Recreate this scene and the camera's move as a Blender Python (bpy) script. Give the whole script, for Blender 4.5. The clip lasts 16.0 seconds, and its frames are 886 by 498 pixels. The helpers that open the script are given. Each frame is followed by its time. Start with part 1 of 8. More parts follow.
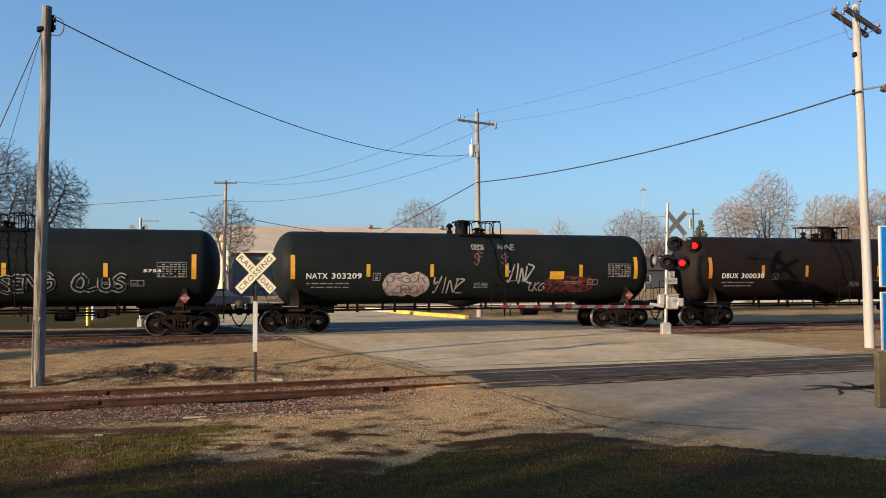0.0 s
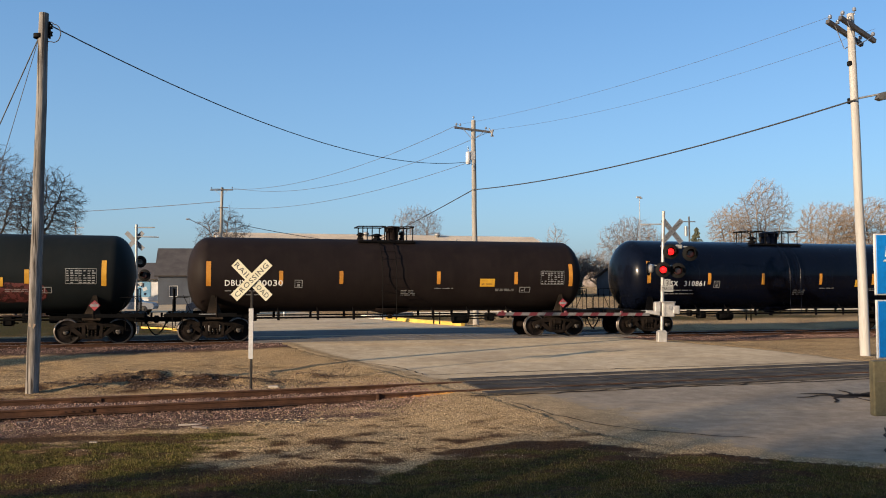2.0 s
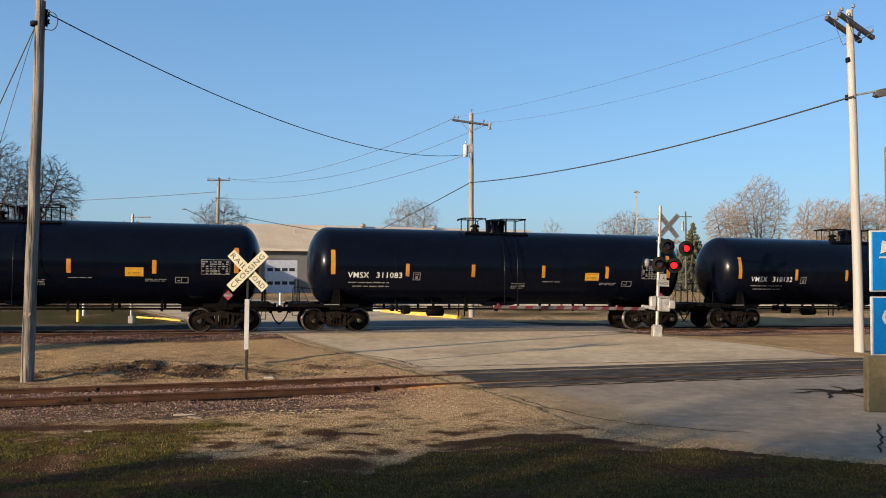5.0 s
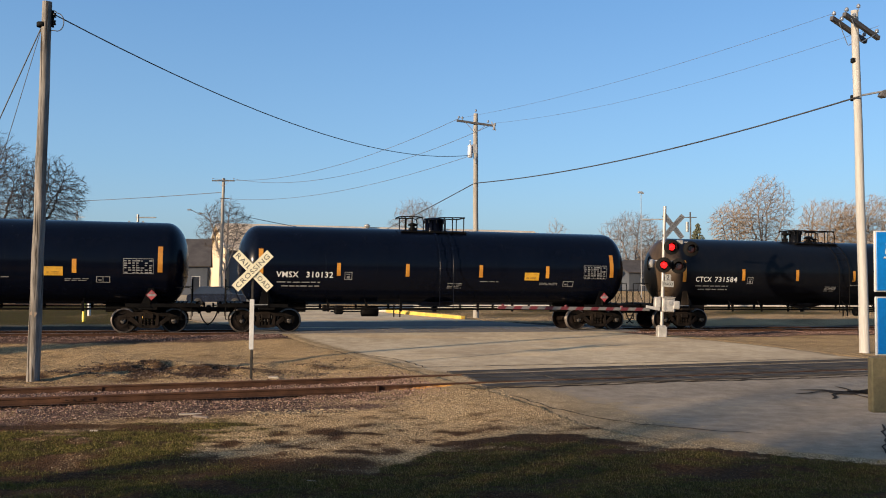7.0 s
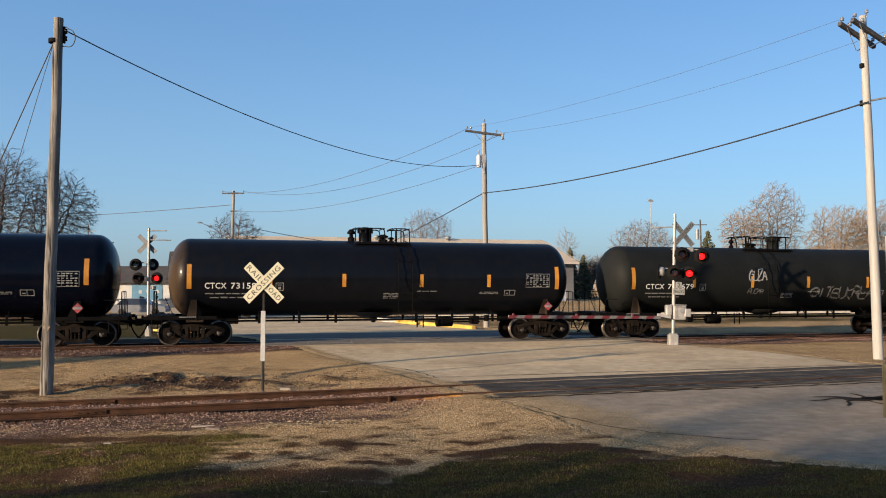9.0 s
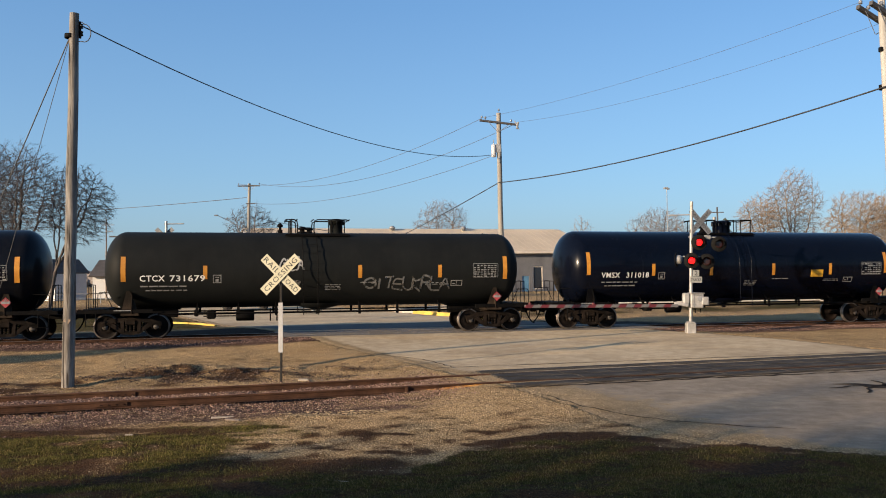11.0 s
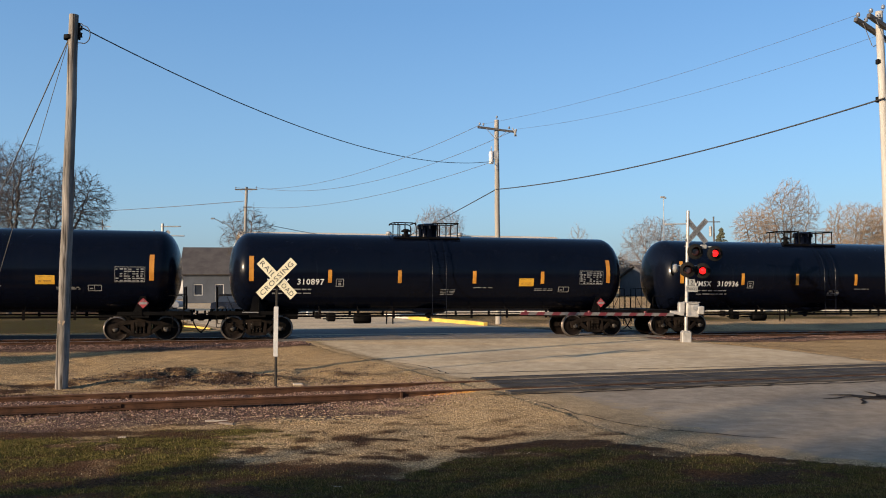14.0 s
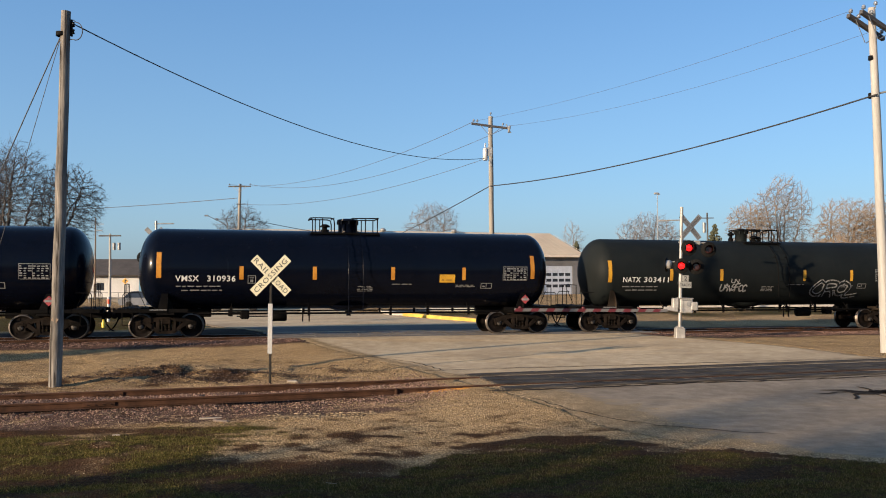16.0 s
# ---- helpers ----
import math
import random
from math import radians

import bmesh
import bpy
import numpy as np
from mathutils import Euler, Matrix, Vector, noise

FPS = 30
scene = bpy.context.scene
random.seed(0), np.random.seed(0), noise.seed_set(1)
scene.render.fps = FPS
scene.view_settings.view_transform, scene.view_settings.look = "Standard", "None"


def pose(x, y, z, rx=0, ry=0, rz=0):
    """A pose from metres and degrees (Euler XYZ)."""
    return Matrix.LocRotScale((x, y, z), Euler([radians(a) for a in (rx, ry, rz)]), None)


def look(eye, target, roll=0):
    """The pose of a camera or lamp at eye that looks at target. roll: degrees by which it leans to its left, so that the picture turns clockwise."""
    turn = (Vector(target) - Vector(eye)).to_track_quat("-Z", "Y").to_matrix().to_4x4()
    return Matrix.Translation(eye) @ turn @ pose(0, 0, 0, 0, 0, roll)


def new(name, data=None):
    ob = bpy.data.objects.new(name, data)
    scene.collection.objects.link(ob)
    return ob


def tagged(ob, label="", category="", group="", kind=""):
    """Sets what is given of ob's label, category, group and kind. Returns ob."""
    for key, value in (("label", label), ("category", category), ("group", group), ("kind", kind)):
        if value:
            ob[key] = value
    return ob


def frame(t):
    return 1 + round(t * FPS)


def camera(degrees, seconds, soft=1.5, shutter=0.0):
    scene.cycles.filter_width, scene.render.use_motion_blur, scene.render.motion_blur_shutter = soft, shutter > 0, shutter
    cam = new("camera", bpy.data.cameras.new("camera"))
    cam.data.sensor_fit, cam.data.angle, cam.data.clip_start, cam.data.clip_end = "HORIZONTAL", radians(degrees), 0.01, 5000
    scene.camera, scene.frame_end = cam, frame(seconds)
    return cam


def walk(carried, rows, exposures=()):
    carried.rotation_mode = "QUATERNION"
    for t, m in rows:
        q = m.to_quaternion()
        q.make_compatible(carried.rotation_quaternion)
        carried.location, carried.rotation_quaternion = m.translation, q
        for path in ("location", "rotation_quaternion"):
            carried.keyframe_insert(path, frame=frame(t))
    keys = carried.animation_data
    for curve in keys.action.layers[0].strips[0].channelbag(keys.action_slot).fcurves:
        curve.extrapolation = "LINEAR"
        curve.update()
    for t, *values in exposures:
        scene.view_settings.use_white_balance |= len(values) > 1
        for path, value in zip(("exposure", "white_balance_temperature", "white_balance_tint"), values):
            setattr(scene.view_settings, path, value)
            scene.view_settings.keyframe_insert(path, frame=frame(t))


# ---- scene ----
cam = camera(55.7, 16.0, soft=1.0)

# camera: stands behind the siding and only sways
ROWS = [
    (0.0, 0.003, 0.004, 2.601, -0.029, 1.704, 0.486), (0.5, 0.033, 0.071, 2.608, 0.075, 1.422, 0.343),
    (1.0, -0.008, -0.082, 2.590, -0.134, 1.565, 0.203), (1.5, 0.022, 0.087, 2.613, 0.138, 1.931, 0.242),
    (2.0, 0.003, 0.004, 2.601, -0.289, 2.200, 0.387), (2.5, 0.003, 0.004, 2.601, 0.116, 2.054, 0.324),
    (3.0, 0.003, 0.004, 2.601, -0.019, 2.012, 0.285), (3.5, 0.003, 0.004, 2.601, -0.297, 1.821, 0.336),
    (4.0, 0.003, 0.004, 2.601, -0.242, 1.756, 0.291), (4.5, 0.003, 0.004, 2.601, -0.383, 1.467, 0.163),
    (5.0, 0.003, 0.004, 2.601, -0.546, 1.693, -0.155), (7.5, -0.004, -0.030, 2.590, -0.126, 1.762, -0.090),
    (8.0, -0.008, -0.035, 2.589, 0.101, 1.897, 0.160), (8.5, -0.011, -0.040, 2.587, 0.348, 2.123, -0.057),
    (9.0, -0.015, -0.045, 2.586, 0.421, 2.431, 0.365), (11.5, -0.028, -0.050, 2.581, 1.779, 1.544, 0.685),
    (12.0, -0.028, -0.051, 2.581, 2.285, 1.387, 0.119), (12.5, -0.028, -0.051, 2.581, 2.088, 1.891, -0.148),
    (13.0, -0.028, -0.052, 2.581, 2.110, 2.190, -0.088), (13.5, -0.028, -0.052, 2.581, 1.690, 2.399, 0.084),
    (14.0, -0.028, -0.053, 2.580, 1.229, 2.197, 0.180), (14.5, -0.028, -0.053, 2.580, 1.089, 1.926, 0.084),
    (15.0, -0.028, -0.054, 2.580, 0.939, 1.963, 0.168), (15.5, -0.028, -0.054, 2.580, 0.812, 2.030, 0.291),
    (16.0, -0.028, -0.055, 2.580, 0.836, 1.968, 0.319)]
walk(cam, [(t, pose(x, y, z, 90 + p, r, w)) for t, x, y, z, w, p, r in ROWS], [(0.0, 1.13, 5850, 10), (16.0, 1.13, 5850, 10)])

# ---- light: low sun from behind, clear sky ----
SUN_EL, SUN_TO = 12.0, 39.0          # elevation; heading of the shadows from +x, degrees
sun_from = Vector((-math.cos(radians(SUN_TO)) * math.cos(radians(SUN_EL)), -math.sin(radians(SUN_TO)) * math.cos(radians(SUN_EL)), math.sin(radians(SUN_EL))))
sun_data = bpy.data.lights.new("sun", "SUN")
sun_data.energy, sun_data.angle, sun_data.color = 5.0, radians(0.6), (1.0, 0.715, 0.435)
sun = new("sun", sun_data)
sun.matrix_world = look(sun_from * 100, (0, 0, 0))
world = bpy.data.worlds.new("sky")
scene.world = world
world.use_nodes = True
wn = world.node_tree
sky = wn.nodes.new("ShaderNodeTexSky")
sky.sky_type, sky.sun_disc = "NISHITA", False
sky.sun_elevation, sky.sun_rotation = radians(SUN_EL), math.atan2(sun_from.x, sun_from.y) % (2 * math.pi)
sky.altitude, sky.air_density, sky.dust_density, sky.ozone_density = 300, 0.8, 2.7, 3.2
air = wn.nodes.new("ShaderNodeMix")          # clear cold air
air.data_type, air.blend_type = "RGBA", "MULTIPLY"
air.inputs[0].default_value, air.inputs[7].default_value = 1.0, (1.06, 1.06, 0.985, 1)
wn.links.new(sky.outputs[0], air.inputs[6])
geo = wn.nodes.new("ShaderNodeTexCoord")      # light scattered many times over, even all round the horizon
axes = wn.nodes.new("ShaderNodeSeparateXYZ")
wn.links.new(geo.outputs["Generated"], axes.inputs[0])
veil = wn.nodes.new("ShaderNodeValToRGB")
for q_ in (0.12, 0.31):
    veil.color_ramp.elements.new(q_)
for e_, (p_, c_) in zip(veil.color_ramp.elements, ((0.0, (2.3, 2.85, 3.0)), (0.12, (1.60, 2.45, 3.05)), (0.31, (0.98, 1.85, 2.95)), (1.0, (0.6, 1.0, 1.8)))):
    e_.position, e_.color = p_, (*c_, 1)
wn.links.new(axes.outputs[2], veil.inputs[0])
both = wn.nodes.new("ShaderNodeMix")
both.data_type = "RGBA"
both.inputs[0].default_value = 0.5
wn.links.new(air.outputs[2], both.inputs[6])
wn.links.new(veil.outputs[0], both.inputs[7])
wn.links.new(both.outputs[2], wn.nodes["Background"].inputs[0])
wn.nodes["Background"].inputs[1].default_value = 0.101


# ---- mesh tools ----
class Geo:
    """Collects vertices and faces of one mesh."""

    def __init__(self):
        self.v, self.f, self.s, self.mi, self.mat = [], [], [], [], 0

    def add(self, verts, faces, smooth=False):
        n = len(self.v)
        self.v += [tuple(p) for p in verts]
        self.f += [tuple(n + i for i in q) for q in faces]
        self.s += [smooth] * len(faces)
        self.mi += [self.mat] * len(faces)
        return self

    def box(self, c, size, m=None, ch=0.0):
        h = [s / 2 for s in size]
        ch = min(ch, min(h) * 0.6)
        m = m or Matrix()
        pts, idx = [], {}
        for sx in (-1, 1):
            for sy in (-1, 1):
                for sz in (-1, 1):
                    s = (sx, sy, sz)
                    for ax in range(3 if ch else 1):
                        p = [s[i] * (h[i] if (i == ax or not ch) else h[i] - ch) for i in range(3)]
                        for a in (range(3) if not ch else (ax,)):
                            idx[s, a] = len(pts)
                        pts.append(Vector(c) + m @ Vector(p))
        fs = []
        for a in range(3):
            b, d = (a + 1) % 3, (a + 2) % 3
            for sg in (-1, 1):
                q = []
                for u, w in ((-1, -1), (1, -1), (1, 1), (-1, 1)):
                    s = [0, 0, 0]
                    s[a], s[b], s[d] = sg, u, w
                    q.append(idx[tuple(s), a])
                fs.append(q if sg > 0 else q[::-1])
        if ch:
            for a in range(3):
                b, d = (a + 1) % 3, (a + 2) % 3
                for u in (-1, 1):
                    for w in (-1, 1):
                        s0, s1 = [0, 0, 0], [0, 0, 0]
                        s0[a], s0[b], s0[d] = -1, u, w
                        s1[a], s1[b], s1[d] = 1, u, w
                        s0, s1 = tuple(s0), tuple(s1)
                        q = [idx[s0, b], idx[s1, b], idx[s1, d], idx[s0, d]]
                        fs.append(q if u * w < 0 else q[::-1])
            for s in {k[0] for k in idx}:
                q = [idx[s, 0], idx[s, 1], idx[s, 2]]
                fs.append(q if s[0] * s[1] * s[2] > 0 else q[::-1])
        return self.add(pts, fs)

    def lathe(self, p0, axis, prof, seg=16, smooth=True):
        """Turns the profile (along, radius) round the axis at p0."""
        p0, axis = Vector(p0), Vector(axis).normalized()
        e1 = axis.orthogonal().normalized()
        e2 = axis.cross(e1)
        vs, fs = [], []
        for a, r in prof:
            for i in range(seg):
                w = 2 * math.pi * i / seg
                vs.append(p0 + axis * a + (e1 * math.cos(w) + e2 * math.sin(w)) * r)
        for j in range(len(prof) - 1):
            for i in range(seg):
                k = (i + 1) % seg
                fs.append((j * seg + i, j * seg + k, (j + 1) * seg + k, (j + 1) * seg + i))
        return self.add(vs, fs, smooth)

    def cyl(self, a, b, r0, r1=None, seg=10, caps=True):
        a, b = Vector(a), Vector(b)
        r1 = r0 if r1 is None else r1
        d = b - a
        if d.length < 1e-6:
            return self
        self.lathe(a, d, [(0, r0), (d.length, r1)], seg)
        if caps:
            self.disc(a, -d, r0, seg)
            self.disc(b, d, r1, seg)
        return self

    def disc(self, c, n, r, seg=16):
        n = Vector(n).normalized()
        e1 = n.orthogonal().normalized()
        e2 = n.cross(e1)
        return self.add([Vector(c) + (e1 * math.cos(2 * math.pi * i / seg) + e2 * math.sin(2 * math.pi * i / seg)) * r for i in range(seg)], [tuple(range(seg))])

    def tube(self, pts, r, seg=6, r1=None):
        pts = [Vector(p) for p in pts]
        n, vs, fs = len(pts), [], []
        e1 = None
        for j, p in enumerate(pts):
            d = (pts[min(j + 1, n - 1)] - pts[max(j - 1, 0)]).normalized()
            e1 = d.orthogonal().normalized() if e1 is None else (e1 - d * e1.dot(d)).normalized()
            e2 = d.cross(e1)
            rr = r if r1 is None else r + (r1 - r) * j / (n - 1)
            vs += [p + (e1 * math.cos(2 * math.pi * i / seg) + e2 * math.sin(2 * math.pi * i / seg)) * rr for i in range(seg)]
        for j in range(n - 1):
            for i in range(seg):
                k = (i + 1) % seg
                fs.append((j * seg + i, j * seg + k, (j + 1) * seg + k, (j + 1) * seg + i))
        self.add(vs, fs, True)
        self.add(vs[:seg], [tuple(range(seg))[::-1]])
        return self.add(vs[-seg:], [tuple(range(seg))])

    def prism(self, poly, a, b, place):
        """A polygon (u, v) drawn out from a to b; place(u, v, w) gives the point."""
        n = len(poly)
        vs = [place(u, v, a) for u, v in poly] + [place(u, v, b) for u, v in poly]
        fs = [tuple(range(n))[::-1], tuple(range(n, 2 * n))] + [(i, (i + 1) % n, n + (i + 1) % n, n + i) for i in range(n)]
        return self.add(vs, fs)

    def mesh(self, name, mats):
        me = bpy.data.meshes.new(name)
        me.from_pydata(self.v, [], self.f)
        me.polygons.foreach_set("use_smooth", self.s)
        me.polygons.foreach_set("material_index", self.mi)
        for m in (mats if isinstance(mats, (list, tuple)) else [mats]):
            me.materials.append(m)
        me.update()
        return me


def fix_normals(me):
    bm = bmesh.new()
    bm.from_mesh(me)
    bmesh.ops.recalc_face_normals(bm, faces=bm.faces)
    bm.to_mesh(me)
    bm.free()
    return me


def part(name, geo, material, parent, label="", m=None):
    """ONE mesh object under a thing or under a part."""
    me = geo if isinstance(geo, bpy.types.Mesh) else fix_normals(geo.mesh(name, material))
    ob = new(name, me)
    ob.parent = parent
    if m is not None:
        ob.matrix_basis = m
    return tagged(ob, label) if label else ob


def thing(name, label, category, m=None, group="", kind=""):
    ob = new(name)
    ob.empty_display_size = 0.2
    if m is not None:
        ob.matrix_basis = m
    return tagged(ob, label, category, group, kind)


def solo(name, geo, material, label, category, m=None, group="", kind=""):
    ob = part(name, geo, material, None, label, m)
    return tagged(ob, "", category, group, kind)


_cache = {}


def shared(key, make, material):
    """The mesh under that key, built once for alike parts."""
    if key not in _cache:
        _cache[key] = fix_normals(make().mesh(key[0] if isinstance(key, tuple) else key, material))
    return _cache[key]


def text_geo(body, size, shear=0.0, bold=0.0, spacing=1.0, align="LEFT"):
    """Flat outlines of the words in the built-in font: x along, y up."""
    cu = bpy.data.curves.new("words", "FONT")
    cu.body, cu.size, cu.shear, cu.offset, cu.space_character, cu.align_x = body, size, shear, bold, spacing, align
    cu.resolution_u = 2
    ob = bpy.data.objects.new("words", cu)
    me = ob.to_mesh()
    vs, fs = [tuple(v.co) for v in me.vertices], [tuple(p.vertices) for p in me.polygons]
    ob.to_mesh_clear()
    bpy.data.objects.remove(ob)
    bpy.data.curves.remove(cu)
    return vs, fs


def vnoise(x, y, seed=0):
    """Smooth value noise, -1 to 1, on arrays."""
    x, y = np.asarray(x, float), np.asarray(y, float)
    xi, yi = np.floor(x), np.floor(y)
    fx, fy = x - xi, y - yi
    fx, fy = fx * fx * (3 - 2 * fx), fy * fy * (3 - 2 * fy)

    def h(a, b):
        s = np.sin(a * 127.1 + b * 311.7 + seed * 74.7) * 43758.5453
        return (s - np.floor(s)) * 2 - 1
    return (h(xi, yi) * (1 - fx) + h(xi + 1, yi) * fx) * (1 - fy) + (h(xi, yi + 1) * (1 - fx) + h(xi + 1, yi + 1) * fx) * fy


def smooth(x, a, b):
    t = np.clip((np.asarray(x, float) - a) / (b - a), 0, 1)
    return t * t * (3 - 2 * t)


# ---- materials ----
def nodes_of(name):
    m = bpy.data.materials.new(name)
    m.use_nodes = True
    nt = m.node_tree
    return m, nt, nt.nodes["Principled BSDF"]


def noise_node(nt, co, scale, detail=4.0, rough=0.6, dist=0.0):
    n = nt.nodes.new("ShaderNodeTexNoise")
    n.inputs["Scale"].default_value, n.inputs["Detail"].default_value = scale, detail
    n.inputs["Roughness"].default_value, n.inputs["Distortion"].default_value = rough, dist
    nt.links.new(co, n.inputs["Vector"])
    return n.outputs["Fac"]


def ramp(nt, fac, stops):
    r = nt.nodes.new("ShaderNodeValToRGB")
    el = r.color_ramp.elements
    while len(el) < len(stops):
        el.new(0.5)
    for e, (p, c) in zip(el, stops):
        e.position, e.color = p, (*c, 1) if len(c) == 3 else c
    nt.links.new(fac, r.inputs["Fac"])
    return r.outputs["Color"]


def mixc(nt, fac, a, b, kind="MIX"):
    n = nt.nodes.new("ShaderNodeMix")
    n.data_type, n.blend_type = "RGBA", kind
    for sock, val in ((n.inputs[0], fac), (n.inputs[6], a), (n.inputs[7], b)):
        if isinstance(val, bpy.types.NodeSocket):
            nt.links.new(val, sock)
        elif isinstance(val, tuple):
            sock.default_value = (*val, 1)
        else:
            sock.default_value = val
    return n.outputs[2]


def coords(nt, kind="Object", stretch=None):
    tc = nt.nodes.new("ShaderNodeTexCoord")
    out = tc.outputs[kind]
    if stretch:
        mp = nt.nodes.new("ShaderNodeMapping")
        mp.inputs["Scale"].default_value = stretch
        nt.links.new(out, mp.inputs["Vector"])
        out = mp.outputs["Vector"]
    return out


def bump(nt, bsdf, fac, strength, dist):
    b = nt.nodes.new("ShaderNodeBump")
    b.inputs["Strength"].default_value, b.inputs["Distance"].default_value = strength, dist
    nt.links.new(fac, b.inputs["Height"])
    nt.links.new(b.outputs["Normal"], bsdf.inputs["Normal"])


def surface(name, c1, c2, rough=0.6, metal=0.0, scale=1.5, fine=30.0, relief=0.15, depth=0.004, stretch=None, vary=0.0, spread=0.12, lo=0.35, hi=0.65, spec=0.5, dip=0.72):
    """A worn surface: large stains from c1 to c2, fine grain, relief, uneven gloss."""
    m, nt, b = nodes_of(name)
    co = coords(nt, "Object", stretch)
    big, small = noise_node(nt, co, scale, 5, 0.6, 0.3), noise_node(nt, co, fine, 3, 0.6)
    base = ramp(nt, big, [(lo, c1), (hi, c2)])
    grain = ramp(nt, small, [(0.3, (dip, dip, dip)), (0.7, (1.15, 1.15, 1.15))])
    col = mixc(nt, 0.6, base, mixc(nt, 1.0, base, grain, "MULTIPLY"))
    if vary:
        oi = nt.nodes.new("ShaderNodeObjectInfo")
        col = mixc(nt, vary, col, mixc(nt, 1.0, col, ramp(nt, oi.outputs["Random"], [(0, (0.4, 0.4, 0.4)), (1, (1.6, 1.55, 1.5))]), "MULTIPLY"))
    nt.links.new(col, b.inputs["Base Color"])
    rr = nt.nodes.new("ShaderNodeMapRange")
    rr.inputs["To Min"].default_value, rr.inputs["To Max"].default_value = max(0.02, rough - spread), min(1, rough + spread)
    nt.links.new(big, rr.inputs["Value"])
    nt.links.new(rr.outputs[0], b.inputs["Roughness"])
    b.inputs["Metallic"].default_value = metal
    b.inputs["Specular IOR Level"].default_value = spec
    if relief:
        bump(nt, b, small, relief, depth)
    return m


def paint(name, c, rough=0.5, metal=0.0, spec=0.5):
    return surface(name, tuple(x * 0.82 for x in c), c, rough, metal, 2.0, 25.0, 0.05, 0.002, spec=spec)


def glow(name, c, strength):
    m, nt, b = nodes_of(name)
    b.inputs["Base Color"].default_value = (*[x * 0.4 for x in c], 1)
    b.inputs["Emission Color"].default_value = (*c, 1)
    b.inputs["Emission Strength"].default_value = strength
    b.inputs["Roughness"].default_value = 0.2
    return m


def tank_paint(name, c1, c2, rough, dirt, amount, coat=0.0, dust=None):
    """Painted steel shell: dust on top, streaks that run down, road dirt at the ends and low down."""
    m, nt, b = nodes_of(name)
    co = coords(nt)
    streak = noise_node(nt, coords(nt, "Object", (2.2, 2.2, 0.22)), 1.6, 6, 0.65)
    blot = noise_node(nt, co, 0.55, 5, 0.6, 0.4)
    fine = noise_node(nt, co, 40, 2, 0.5)
    base = ramp(nt, blot, [(0.3, c1), (0.7, c2)])
    base = mixc(nt, 0.25, base, mixc(nt, 1.0, base, ramp(nt, fine, [(0.3, (0.6, 0.6, 0.6)), (0.7, (1.4, 1.4, 1.4))]), "MULTIPLY"))
    fac = ramp(nt, streak, [(0.5 - 0.12 * amount, (0, 0, 0)), (0.78, (amount, amount, amount))])
    col = mixc(nt, fac, base, dirt)
    sx = nt.nodes.new("ShaderNodeSeparateXYZ")
    nt.links.new(co, sx.inputs[0])
    ab = nt.nodes.new("ShaderNodeMath")
    ab.operation = "ABSOLUTE"
    nt.links.new(sx.outputs[0], ab.inputs[0])
    ends = nt.nodes.new("ShaderNodeMapRange")
    ends.inputs["From Min"].default_value, ends.inputs["From Max"].default_value = 7.2, 8.1
    ends.inputs["To Max"].default_value = min(0.8, 1.3 * amount)
    nt.links.new(ab.outputs[0], ends.inputs["Value"])
    mul = nt.nodes.new("ShaderNodeMath")
    mul.operation = "MULTIPLY"
    nt.links.new(ends.outputs[0], mul.inputs[0])
    nt.links.new(noise_node(nt, co, 1.2, 5, 0.6), mul.inputs[1])
    col = mixc(nt, mul.outputs[0], col, dirt)
    if dust:                    # brown dust thrown over one dished end
        de = nt.nodes.new("ShaderNodeMapRange")
        de.inputs["From Min"].default_value, de.inputs["From Max"].default_value = -7.2, -7.75
        nt.links.new(sx.outputs[0], de.inputs["Value"])
        df = nt.nodes.new("ShaderNodeMath")
        df.operation = "MULTIPLY"
        nt.links.new(de.outputs[0], df.inputs[0])
        nt.links.new(ramp(nt, streak, [(0.25, (0.35, 0.35, 0.35)), (0.6, (1, 1, 1))]), df.inputs[1])
        col = mixc(nt, df.outputs[0], col, dust)
    nt.links.new(col, b.inputs["Base Color"])
    rr = nt.nodes.new("ShaderNodeMapRange")
    rr.inputs["To Min"].default_value, rr.inputs["To Max"].default_value = max(0.05, rough - 0.08), min(1, rough + 0.12)
    nt.links.new(streak, rr.inputs["Value"])
    nt.links.new(rr.outputs[0], b.inputs["Roughness"])
    b.inputs["Specular IOR Level"].default_value = 0.06
    b.inputs["Coat Weight"].default_value = coat
    b.inputs["Coat Roughness"].default_value = 0.12
    bump(nt, b, noise_node(nt, co, 1.2, 2, 0.5), 0.03, 0.02)
    return m


def spray(name, c, cover):
    """Sprayed paint with ragged, thin edges."""
    m, nt, b = nodes_of(name)
    co = coords(nt)
    col = ramp(nt, noise_node(nt, co, 5, 4, 0.6), [(0.3, tuple(x * 0.7 for x in c)), (0.7, c)])
    nt.links.new(col, b.inputs["Base Color"])
    b.inputs["Roughness"].default_value = 0.6
    a = ramp(nt, noise_node(nt, co, 6, 6, 0.7), [(0.5 - cover, (0, 0, 0)), (0.62 - cover * 0.6, (1, 1, 1))])
    nt.links.new(a, b.inputs["Alpha"])
    return m


